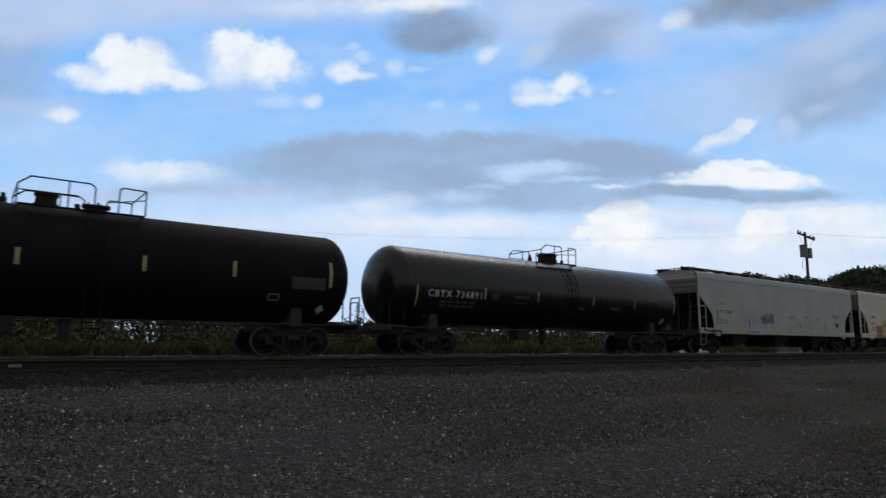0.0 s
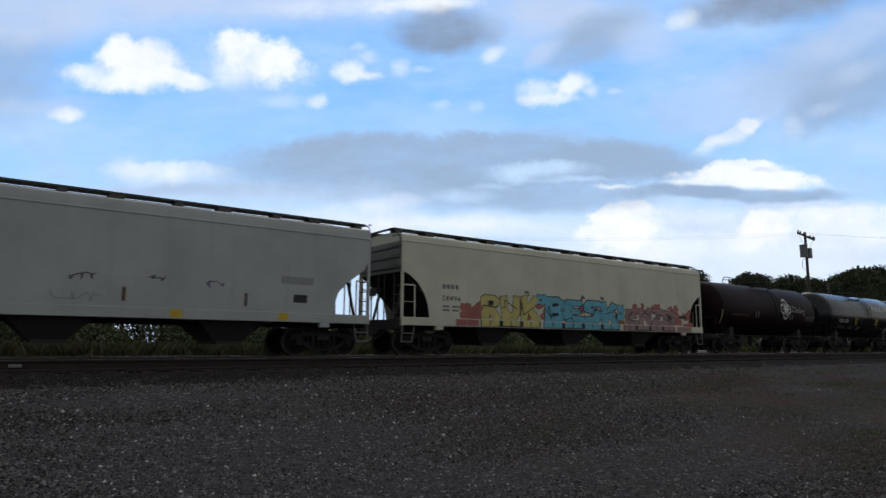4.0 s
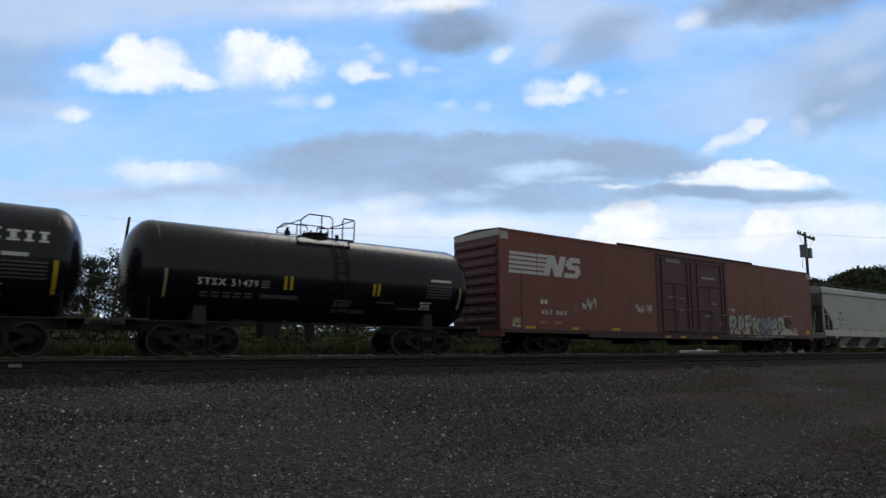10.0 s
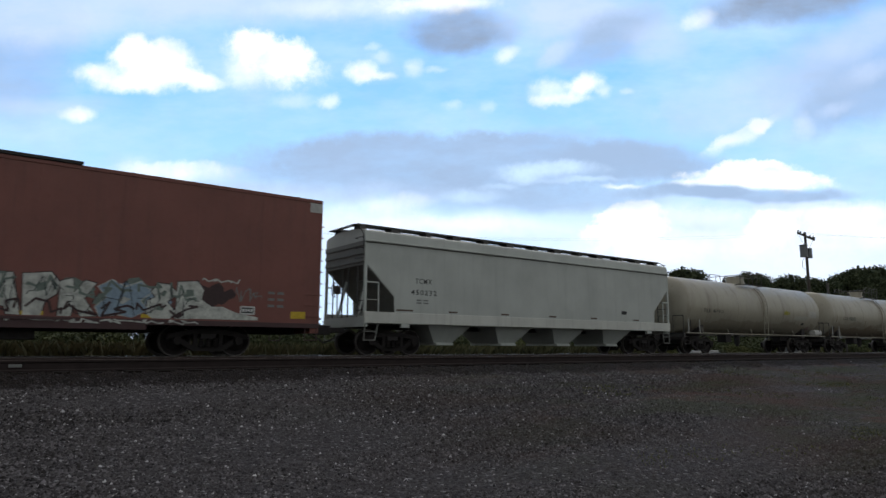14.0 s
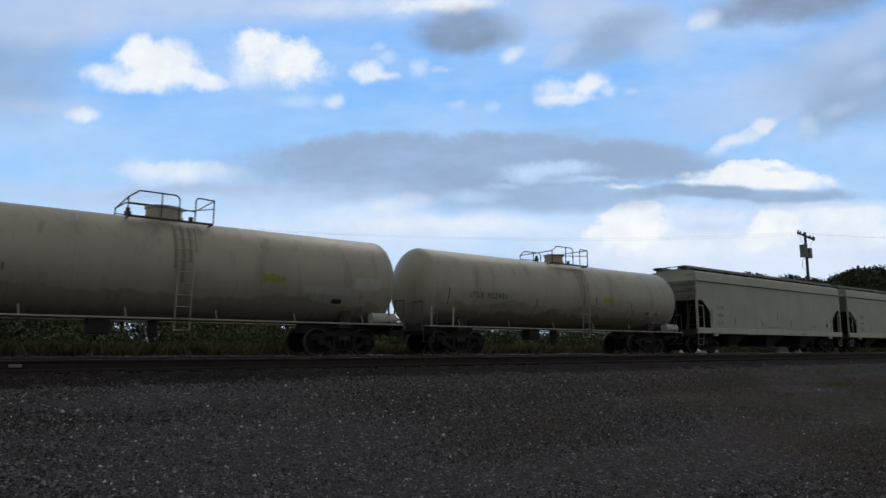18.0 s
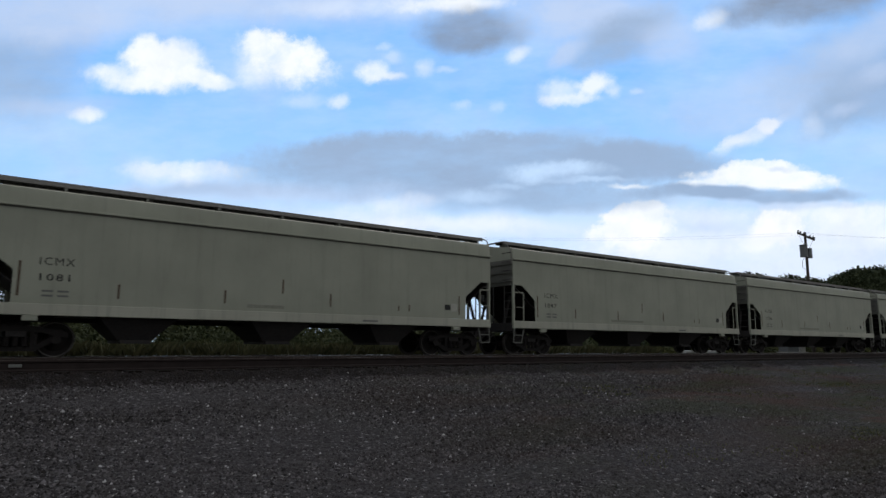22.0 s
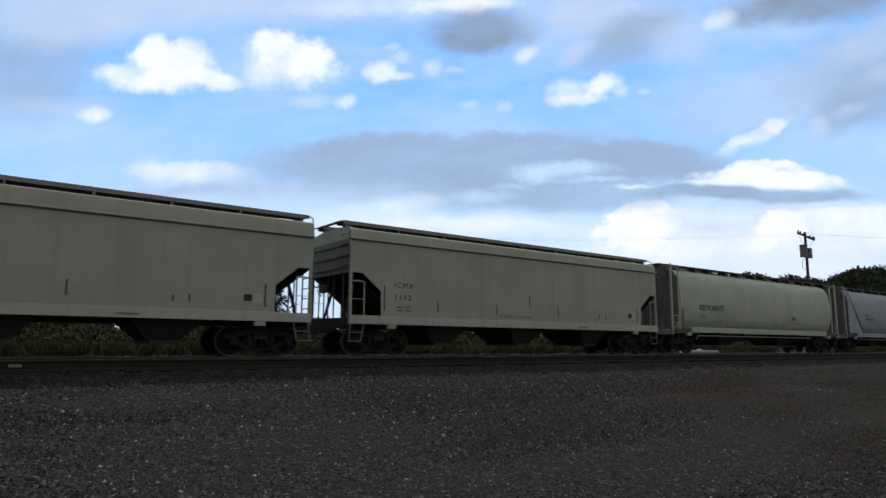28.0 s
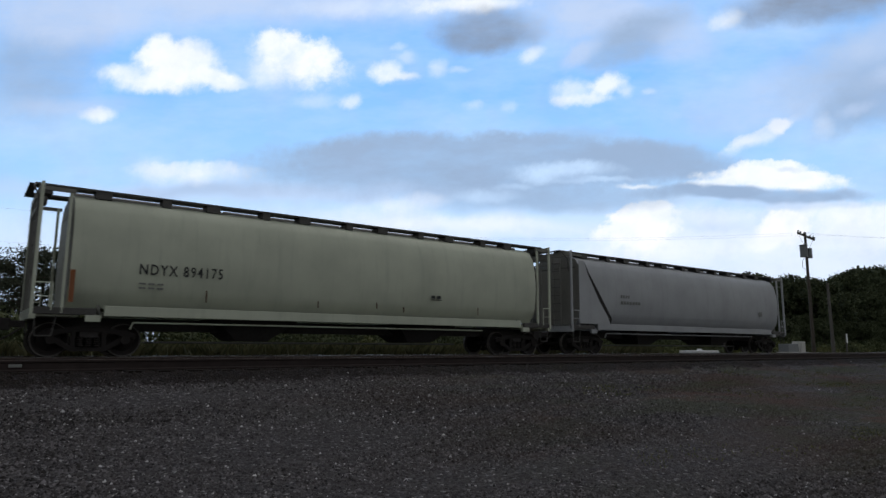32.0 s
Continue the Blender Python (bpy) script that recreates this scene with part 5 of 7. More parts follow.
def plant_all():
    rng = random.Random(5)
    dense = [make_tree(11, 9.5, 7.0, 0.12, LEAF, "broad dense dark green tree at the edge of the wood", per=80, leaf=0.165, low=0.10),
             make_tree(12, 10.5, 6.2, 0.15, LEAF, "tall dense dark green tree at the edge of the wood", per=80, leaf=0.165, low=0.12),
             make_tree(13, 8.0, 7.5, 0.12, LEAF, "low spreading dark green tree at the edge of the wood", per=80, leaf=0.16, low=0.06)]
    thin = [make_tree(21, 7.4, 4.4, 0.34, LEAF_GREY, "slender tree with sparse foliage and sky showing through", per=64, leaf=0.075, low=0.10),
            make_tree(22, 6.9, 4.0, 0.36, LEAF_GREY, "small tree with thin twiggy foliage", per=64, leaf=0.075, low=0.10)]
    pine = make_conifer(31, 7.2, 3.0)
    shrubs = [make_bush(41, 2.6, 1.5, BRAMBLE, "rank dark green bush beyond the ballast"), make_bush(42, 2.2, 1.15, LEAF_DRY, "yellowish green bush beyond the ballast"),
              make_bush(43, 3.0, 1.9, BRAMBLE, "broad dark green bush beyond the ballast")]
    # wood at the far end
    for i in range(46):
        x = 78 + i * 3.1 + rng.uniform(-1.6, 1.6)
        y = 44 + (i % 3) * 6.0 + rng.uniform(-2, 2) + max(0, (x - 110)) * 0.02
        if x < 92 and i % 3 == 0:
            continue
        stand(dense[i % 3], x, y, rng.uniform(1.12, 1.36) * (1.0 if x < 120 else 1.08), rng.uniform(0, 360))
    for x, y, k in ((123, 47, 1.62), (129, 46, 1.7), (118, 46, 1.5), (135, 47, 1.72), (141, 47, 1.75)):
        stand(dense[int(x) % 3], x, y, k if x % 3 else k * 1.08, x * 11)
    stand(dense[1], 69.2, 45.5, 1.14, 90)
    for x, y, k in ((84, 45, 1.2), (91, 47, 1.25), (98, 46, 1.28)):
        stand(dense[1], x, y, k, x * 7)
    for i in range(16):
        stand(dense[2], 82 + i * 5.2 + rng.uniform(-1, 1), 39.5 + rng.uniform(-1.2, 1.5), rng.uniform(0.5, 0.75), rng.uniform(0, 360))
    # thin trees at the near end
    for x, y, s, k in ((3.4, 43, 1.02, 0), (5.6, 41, 0.98, 1), (7.7, 44, 1.08, 0), (9.6, 42, 1.02, 1), (11.6, 43, 1.0, 0), (13.6, 46, 1.06, 1), (16.0, 44, 1.12, 0), (17.0, 46, 1.12, 1), (15.0, 41, 0.98, 0), (1.0, 42, 0.92, 1), (-1.2, 44, 0.95, 0), (-3.8, 42, 0.9, 1), (2.2, 40.5, 0.95, 0), (4.6, 45, 1.08, 1), (-0.2, 46, 1.05, 0)):
        stand(thin[k], x, y, s, rng.uniform(0, 360))
    for x, y, s in ((11.0, 37, 0.82), (12.6, 38, 0.86), (14.7, 40, 0.93), (9.9, 39, 0.84)):
        stand(pine, x, y, s, rng.uniform(0, 360))
    # rank growth along the ballast
    for i in range(58):
        x = -5 + i * 0.95 + rng.uniform(-0.4, 0.4)
        y = 27.4 + rng.uniform(-1.0, 3.2)
        if 19 < x < 26 and rng.random() < 0.35:
            continue
        stand(shrubs[rng.choice((0, 1, 1, 2))], x, y, rng.uniform(0.72, 1.12), rng.uniform(0, 360))
    for i in range(58):
        stand(shrubs[rng.choice((0, 2, 2))], -6 + i * 1.15 + rng.uniform(-0.5, 0.5), 33 + rng.uniform(-1, 2), rng.uniform(1.15, 1.5), rng.uniform(0, 360))
    for i in range(22):
        stand(shrubs[rng.choice((0, 1, 2))], 50 + i * 2.3 + rng.uniform(-0.8, 0.8), 31 + rng.uniform(-1, 3), rng.uniform(0.9, 1.3), rng.uniform(0, 360))
    for i in range(52):
        stand(shrubs[2], -7 + i * 1.2 + rng.uniform(-0.5, 0.5), 35.6 + rng.uniform(-0.6, 1.2), rng.uniform(1.25, 1.6), rng.uniform(0, 360))
    for i in range(46):
        stand(shrubs[rng.choice((0, 2, 2))], -6 + i * 1.3 + rng.uniform(-0.4, 0.4), 31 + rng.uniform(-0.6, 0.6), rng.uniform(0.9, 1.1), rng.uniform(0, 360))
    # the belt of trees behind the gravel lot, which shades it and stands mirrored in the tanks
    for i in range(14):
        stand(dense[i % 3], -60 + i * 10.4 + rng.uniform(-1, 1), -22 + rng.uniform(-2, 2), rng.uniform(0.7, 0.95), rng.uniform(0, 360))
    for p in dense + thin + [pine] + shrubs:
        for o in p.children_recursive:
            bpy.data.objects.remove(o)
        bpy.data.objects.remove(p)


plant_all()


def blades(name, label, spots, height, spread, per, mat, seed):
    """Grass and weeds: narrow upright blades."""
    rng = np.random.default_rng(seed)
    base = np.repeat(np.array(spots), per, 0)
    k = len(base)
    off = rng.normal(0, spread, (k, 2))
    c = base.copy()
    c[:, :2] += off
    h = height * rng.uniform(0.4, 1.2, k)
    a = rng.uniform(0, 6.28, k)
    w = rng.uniform(0.004, 0.011, k) * (1 + height)
    lean = rng.normal(0, 0.35, (k, 2)) * h[:, None]
    p0 = c + np.stack([np.cos(a) * w, np.sin(a) * w, np.zeros(k)], 1)
    p1 = c - np.stack([np.cos(a) * w, np.sin(a) * w, np.zeros(k)], 1)
    mid = c + np.stack([lean[:, 0] * 0.3, lean[:, 1] * 0.3, h * 0.6], 1)
    tip = c + np.stack([lean[:, 0], lean[:, 1], h], 1)
    v = np.stack([p0, mid, tip, p1], 1).reshape(-1, 3)
    return tagged(new(name, leaf_mesh(name, v, mat)), label, "grass", kind="stuff")


def grow_grass():
    rng = random.Random(8)
    spots = []
    for i in range(2600):
        x, y = rng.uniform(-8, 62), 23.9 + abs(rng.gauss(0, 1.7))
        if x > 1.38 * y:
            continue
        spots.append((x, y, ground_height(y)))
    blades("grass", "rough dry grass beyond the ballast", spots, 0.85, 0.14, 14, STRAW, 3)
    spots = []
    for i in range(2200):
        x, y = rng.uniform(5, 36), rng.uniform(4.2, 10.7)
        if x < y * 0.9 + 2 or noise.noise((x * 0.35, y * 0.6, 4)) < 0.12:
            continue
        spots.append((x, y, ground_height(y)))
    blades("weeds", "scattered low weeds in the gravel", spots, 0.045, 0.09, 12, LEAF_DRY, 4)


grow_grass()


# ---- loose stones of the gravel lot ----
def stone_mat(name, dark, pale, chips):
    n = Nodes(name)
    info = n.add("ShaderNodeNewGeometry")
    r = info.outputs["Random Per Island"]
    c = n.mix(n.math("POWER", r, 1.6), dark, pale)
    c = n.mix(n.span(n.noise(5.0, 4, 0.6), 0.42, 0.62, 0.0, 0.45), c, tuple(k * 0.9 for k in dark))
    c = n.mix(n.span(r, chips, chips + 0.02), c, (0.46, 0.45, 0.45))
    c = n.mix(n.span(n.noise(30, 4), 0.4, 0.7, 0.0, 0.4), c, (0.04, 0.033, 0.028))
    if chips < 0.99:
        c = n.patches(c)
    return n.done(c, 0.85, spec=0.08)


def scatter_stones(name, label, seed, k, ymin, ymax, dmin, dmax, sizes, mat):
    """Loose stones strewn over the ground within view, thinner with distance."""
    rng = np.random.default_rng(seed)
    az = HEAD + np.radians(rng.uniform(-37, 37, k))
    d = dmin * (dmax / dmin) ** rng.uniform(0, 1, k)
    x, y = np.sin(az) * d, np.cos(az) * d
    stray = rng.normal(0, 0.14, k)
    ok = (y > ymin + stray) & (y < ymax + stray)
    x, y = x[ok], y[ok]
    k = len(x)
    gz = np.interp(y, [p[0] for p in PROFILE], [p[1] for p in PROFILE])
    s = rng.uniform(sizes[0], sizes[1], k) * rng.choice([1.0, 1.0, 1.3, 1.7], k)
    axes = np.array([(1, 0, -0.2), (-1, 0, -0.2), (0, 1, -0.2), (0, -1, -0.2), (0, 0, 1)], float)
    v = axes[None] * rng.uniform(0.6, 1.3, (k, 5, 1)) + rng.normal(0, 0.18, (k, 5, 3))
    a = rng.uniform(0, 6.28, k)
    ca_, sa_ = np.cos(a)[:, None], np.sin(a)[:, None]
    vx, vy = v[..., 0] * ca_ - v[..., 1] * sa_, v[..., 0] * sa_ + v[..., 1] * ca_
    v = np.stack([vx, vy, v[..., 2] * 0.75], 2) * s[:, None, None]
    v += np.stack([x, y, gz + s * 0.05 + rng.normal(0, 0.003, k)], 1)[:, None, :]
    tri = np.array([(0, 2, 4), (2, 1, 4), (1, 3, 4), (3, 0, 4)])
    f = (tri[None] + (np.arange(k) * 5)[:, None, None]).reshape(-1)
    me = bpy.data.meshes.new(name)
    me.vertices.add(k * 5)
    me.vertices.foreach_set("co", v.astype(np.float32).ravel())
    me.loops.add(len(f))
    me.loops.foreach_set("vertex_index", f.astype(np.int32))
    me.polygons.add(len(f) // 3)
    me.polygons.foreach_set("loop_start", np.arange(0, len(f), 3, dtype=np.int32))
    me.update(calc_edges=True)
    me.materials.append(mat)
    tagged(new(name, me), label, "gravel", kind="stuff")


GRAVEL = stone_mat("crushed_stone", (0.013, 0.0122, 0.0128), (0.180, 0.168, 0.175), 0.976)
GRAVEL_DIRTY = stone_mat("dirty_crushed_stone", (0.010, 0.009, 0.009), (0.125, 0.115, 0.117), 0.978)
BALLAST = stone_mat("oily_ballast_stone", (0.008, 0.006, 0.0055), (0.03, 0.023, 0.021), 0.995)
scatter_stones("gravel", "loose crushed grey stones with a few pale chips", 17, 165000, 2.5, 11.36, 4.6, 24, (0.0075, 0.018), GRAVEL)
scatter_stones("coarse_gravel", "coarser crushed stones towards the ballast", 18, 60000, 8.2, 11.4, 8.6, 36, (0.010, 0.024), GRAVEL_DIRTY)
scatter_stones("ballast", "dark oil-stained ballast stones along the near track", 19, 50000, 11.36, 19.3, 11.4, 44, (0.014, 0.026), BALLAST)

# ---- poles, wires and small things beyond the track ----
POLE = flat_mat("weathered_pole_wood", (0.075, 0.06, 0.048), 0.85, scale=6, vary=0.5)
POLE_GREY = flat_mat("silvered_pole_wood", (0.11, 0.10, 0.09), 0.85, scale=6)
WIRE = flat_mat("dull_wire", (0.05, 0.05, 0.055), 0.5)
CAN = flat_mat("grey_transformer_paint", (0.16, 0.17, 0.18), 0.5)
CONCRETE = flat_mat("pale_concrete", (0.42, 0.41, 0.39), 0.85)
WHITEWASH = flat_mat("white_painted_board", (0.78, 0.78, 0.78), 0.6)


def utility_pole(x, y, h, turn, arms=True, lean=0.0, mat=None, label="weathered wooden utility pole with a crossarm and transformer"):
    z = ground_height(y)
    pole = tagged(new("utility_pole"), label, "pole")
    pole.matrix_basis = pose(x, y, z, 0, lean, turn)
    bm = bmesh.new()
    tube(bm, (0, 0, -0.3), (0, 0, h), 0.17, 10, 0.11)
    part("pole", bm, mat or POLE, pole)
    if arms:
        arm = part("crossarm", bevel(boxes((-1.05, 1.05, -0.17, -0.05, -0.09, 0.09)), 0.01), POLE, pole, "sagging wooden crossarm")
        arm.location, arm.rotation_euler = (0, 0, h - 0.42), (0, radians(17), 0)
        for k in (-1.0, -0.72, -0.3, 0.45, 0.8, 1.0):
            bm = bmesh.new()
            tube(bm, (k, -0.11, 0.08), (k, -0.11, 0.27), 0.05, 8)
            tube(bm, (k, -0.11, 0.16), (k, -0.11, 0.22), 0.085, 8)
            part("insulator", bm, CAN, arm)
        can = bmesh.new()
        tube(can, (-0.42, -0.12, h - 2.45), (-0.42, -0.12, h - 1.35), 0.34, 16)
        tube(can, (-0.42, -0.12, h - 1.35), (-0.42, -0.12, h - 1.28), 0.37, 16)
        part("transformer", can, CAN, pole)
        can = bmesh.new()
        tube(can, (0.40, 0.05, h - 2.5), (0.40, 0.05, h - 1.55), 0.26, 14)
        part("transformer", can, CAN, pole)
        bm = bmesh.new()
        pipe(bm, [(-0.45, -0.3, h - 1.3), (-0.8, -0.3, h - 0.9), (-0.95, -0.11, h - 0.2)], 0.012)
        pipe(bm, [(-0.5, -0.4, h - 2.4), (-0.95, -0.4, h - 2.9), (-0.9, -0.3, h - 3.5), (-0.3, -0.15, h - 3.7), (0, -0.12, h - 3.3)], 0.018)
        pipe(bm, [(0.45, 0.05, h - 1.55), (0.75, 0, h - 1.0), (0.95, -0.11, h - 0.2)], 0.012)
        part("drop_wire", bm, WIRE, pole)
    return pole


def wire(a, b, sag, name="overhead_wire"):
    cu = bpy.data.curves.new(name, "CURVE")
    cu.dimensions, cu.bevel_depth, cu.bevel_resolution = "3D", 0.0045, 1
    sp = cu.splines.new("POLY")
    sp.points.add(24)
    for i in range(25):
        f = i / 24
        p = Vector(a).lerp(Vector(b), f)
        sp.points[i].co = (p.x, p.y, p.z - sag * 4 * f * (1 - f), 1)
    tmp = bpy.data.objects.new(name, cu)
    me = bpy.data.meshes.new_from_object(tmp)
    bpy.data.objects.remove(tmp)
    me.materials.append(WIRE)
    return tagged(new(name, me), "thin dark overhead wire strung between poles", "wire", group="overhead wires")


utility_pole(64.6, 28.7, 11.9, -20)
utility_pole(10.15, 63.0, 12.2, 10, lean=5, label="leaning wooden utility pole with a crossarm", arms=False)
utility_pole(65.4, 27.3, 6.9, 0, arms=False, lean=-1.5, mat=POLE_GREY, label="plain silvered wooden pole without crossarm")
for dx, dz in ((-0.9, 0.0), (0.9, 0.0)):
    wire((64.6 + dx, 28.6, 11.2), (10.2 + dx, 62.9, 11.3 + dz), 1.1)
wire((10.2, 62.9, 11.4), (-42, 97, 18.2), 0.6)
wire((10.2, 62.9, 8.6), (-42, 97, 14.0), 0.6)
wire((65.5, 28.6, 11.2), (150, 4, 18.5), 1.2)
wire((63.7, 28.6, 11.2), (150, 5, 17.0), 1.2)


def small_things():
    slab = tagged(new("drain_headwall"), "low white painted slab with a small round cap beside the track", "slab")
    slab.location = (37.9, 25.0, ground_height(25.0))
    part("slab", bevel(boxes((0, 3.9, -0.25, 0.25, -0.05, 0.62)), 0.03), WHITEWASH, slab)
    bm = bmesh.new()
    tube(bm, (1.95, 0, 0.61), (1.95, 0, 0.74), 0.22, 14, 0.12)
    part("cap", bm, WHITEWASH, slab)
    cab = tagged(new("electrical_cabinet"), "pale grey trackside electrical cabinet on a concrete base", "cabinet")
    cab.location = (54.6, 26.0, ground_height(26.0))
    part("base", bevel(boxes((-1.5, 1.9, -0.5, 0.5, -0.1, 0.5)), 0.03), CONCRETE, cab)
    body = part("cabinet_body", bevel(boxes((0.9, 1.7, -0.35, 0.35, 0.5, 1.35)), 0.02), WHITE_DIRTY, cab)
    part("cabinet_door", bevel(boxes((0.97, 1.63, -0.372, -0.345, 0.58, 1.28)), 0.008), WHITE_DIRTY, body)
    part("equipment_box", bevel(boxes((-1.3, 0.4, -0.4, 0.4, 0.5, 1.15)), 0.03), CAN, cab)
    post = tagged(new("marker_post"), "short white marker post in the grass", "post")
    post.location = (66.0, 26.4, ground_height(26.4))
    part("post", bevel(boxes((-0.06, 0.06, -0.06, 0.06, -0.2, 2.1)), 0.01), POLE_GREY, post)
    part("plate", bevel(boxes((-0.13, 0.13, -0.085, -0.062, 1.3, 2.15)), 0.005), WHITEWASH, post, "white marker plate")
    sign = tagged(new("signal_post"), "slim post with pale panels among the trees", "signal")
    sign.location = (85.5, 28.0, ground_height(28.0))
    bm = bmesh.new()
    tube(bm, (0, 0, -0.2), (0, 0, 5.6), 0.06, 10)
    part("post", bm, CAN, sign)
    part("panel", bevel(boxes((-0.5, 0.5, -0.12, -0.07, 4.4, 5.3)), 0.01), WHITEWASH, sign)
    part("panel", bevel(boxes((-0.35, 0.35, -0.12, -0.07, 3.3, 3.9)), 0.01), WHITEWASH, sign)


small_things()


# ---- lettering, strips and paintings on the cars ----
SKIN = 0.006


def on_tank(thing, c0, c1, z0, z1, mat, name="placard", rows=1, label=""):
    car, (R, zc), h, cx = thing
    return patch(name, c0 - cx, c1 - cx, z0, z1, mat, car, -SKIN, (R, zc), label, rows)


def text_tank(thing, words, c0, c1, z0, z1, mat, bold=0.0, name="lettering"):
    car, (R, zc), h, cx = thing
    return lettering(name, words, c0 - cx, z0, z1 - z0, mat, car, -SKIN, c1 - c0, (R, zc), bold)


def on_side(thing, c0, c1, z0, z1, mat, name="placard", rows=1, proud=0.0, label=""):
    car, y, h, cx = thing
    return patch(name, c0 - cx, c1 - cx, z0, z1, mat, car, y - SKIN - proud, None, label, rows)


def text_side(thing, words, c0, c1, z0, z1, mat, bold=0.0, name="lettering", proud=0.0):
    car, y, h, cx = thing
    return lettering(name, words, c0 - cx, z0, z1 - z0, mat, car, y - SKIN - proud, c1 - c0, None, bold)


def word_bars(thing, c0, c1, z0, z1, n, mat, fn, name="worn_lettering"):
    """Writing too worn to read: a row of plain bars."""
    w = (c1 - c0) / n
    for i in range(n):
        fn(thing, c0 + i * w, c0 + i * w + w * 0.72, z0, z1, mat, name)


def strips(thing, mat, fn, spots, w=0.09):
    for c, z0, z1 in spots:
        fn(thing, c - w / 2, c + w / 2, z0, z1, mat, "reflective_strip")


def diamond(thing, c, z, r, mat):
    car, (R, zc), h, cx = thing
    bm = bmesh.new()
    v = []
    for x, zz in ((-r, z), (0, z - r), (r, z), (0, z + r)):
        v.append(bm.verts.new((c - cx + x, -math.sqrt(R * R - (zz - zc) ** 2) - 0.012, zz)))
    bm.faces.new(v)
    part("hazard_placard", bm, mat, car)


# two long black tank cars
strips(A, YELLOW_DIM, on_tank, ((-101.5, 2.32, 2.75), (-98.53, 2.36, 2.79), (-96.0, 2.37, 2.85), (-92.8, 2.21, 3.06)), 0.11)
on_tank(A, -94.15, -92.98, 2.12, 2.5, FAINT, "stencil_panel")
on_tank(A, -94.87, -94.5, 1.72, 1.76, PALE, "stencil_frame")
on_tank(A, -94.87, -94.5, 1.9, 1.94, PALE, "stencil_frame")
on_tank(A, -94.87, -94.83, 1.76, 1.9, PALE, "stencil_frame")
on_tank(A, -94.54, -94.5, 1.76, 1.9, PALE, "stencil_frame")
diamond(A, -93.0, 1.5, 0.16, WHITE)
text_tank(B, "CBTX", -88.85, -87.75, 2.14, 2.40, WHITE, 0.012)
text_tank(B, "736891", -87.55, -86.3, 2.14, 2.40, WHITE, 0.012)
for z in (1.94, 1.80):
    word_bars(B, -88.25, -86.5, z, z + 0.07, 5, DIM, on_tank)
strips(B, YELLOW_DIM, on_tank, ((-89.33, 1.78, 2.55), (-86.13, 2.16, 2.6), (-83.25, 2.17, 2.58), (-79.8, 2.16, 2.56), (-76.87, 2.13, 2.57), (-73.7, 2.0, 2.7)), 0.08)
on_tank(B, -84.6, -83.75, 2.26, 2.36, DIM, rows=2)
on_tank(B, -84.5, -83.85, 2.05, 2.08, DIM)
on_tank(B, -85.75, -85.45, 2.14, 2.36, DIM, "stencil_frame", 3)
on_tank(B, -75.05, -73.85, 2.25, 2.65, FAINT, "stencil_panel", 4)
on_tank(B, -78.6, -77.9, 2.02, 2.12, DIM)
on_tank(B, -80.7, -80.3, 1.95, 2.03, DIM)
diamond(B, -88.7, 1.40, 0.13, DIM)
diamond(B, -74.37, 1.58, 0.17, WHITE)

# grey hopper
text_side(C3, "INEX", -69.58, -68.88, 2.61, 2.79, PALE, 0.01)
text_side(C3, "971340", -69.57, -68.37, 2.15, 2.36, DARKMARK, 0.02)
for z in (1.76, 1.62):
    word_bars(C3, -69.55, -68.7, z, z + 0.07, 2, PALE, on_side)
RUST_STREAKS = ((-69.79, 1.57, 2.35), (-66.6, 1.5, 1.86), (-60.58, 1.51, 1.9), (-57.2, 1.5, 1.9))
strips(C3, RUST_MARK, on_side, RUST_STREAKS, 0.09)
on_side(C3, -55.67, -55.2, 1.68, 1.93, DARKMARK)
on_side(C3, -56.1, -55.0, 2.25, 2.5, flat_mat("scuffed_grey", (0.31, 0.315, 0.31), 0.8), "paint_patch")
for c in (-67.85, -64.1, -59.2, -56.0):
    on_side(C3, c - 0.17, c + 0.17, 1.1, 1.33, YELLOW, "yellow_square", 1, 0.036)
word_bars(C3, -66.9, -65.5, 1.14, 1.24, 3, PALE, lambda t, a, b, z0, z1, m, n: on_side(t, a, b, z0, z1, m, n, 1, 0.036))

# paints of the graffiti
G_BLUE = flat_mat("sky_blue_spray_paint", (0.145, 0.45, 0.58), 0.6, scale=2.5)
G_DARK = flat_mat("black_blue_spray_paint", (0.012, 0.018, 0.024), 0.6)
G_YELL = flat_mat("straw_yellow_spray_paint", (0.609, 0.522, 0.174), 0.6, scale=2.5)
G_RED = flat_mat("coral_red_spray_paint", (0.40, 0.13, 0.11), 0.6, scale=2.5)
G_PINK = flat_mat("dusty_pink_spray_paint", (0.348, 0.217, 0.217), 0.6, scale=2.5)
G_PLUM = flat_mat("plum_spray_paint", (0.045, 0.022, 0.022), 0.6)
G_WHITE = flat_mat("white_spray_paint", (0.60, 0.61, 0.55), 0.6, scale=5, vary=0.55)
G_GREEN = flat_mat("grey_green_spray_paint", (0.16, 0.20, 0.17), 0.6)
G_PALEBLUE = flat_mat("pale_blue_spray_paint", (0.27, 0.36, 0.44), 0.6)
G_PURPLE = flat_mat("purple_marker", (0.07, 0.06, 0.14), 0.6)
G_ORANGE = flat_mat("orange_spray_paint", (0.40, 0.13, 0.04), 0.6)

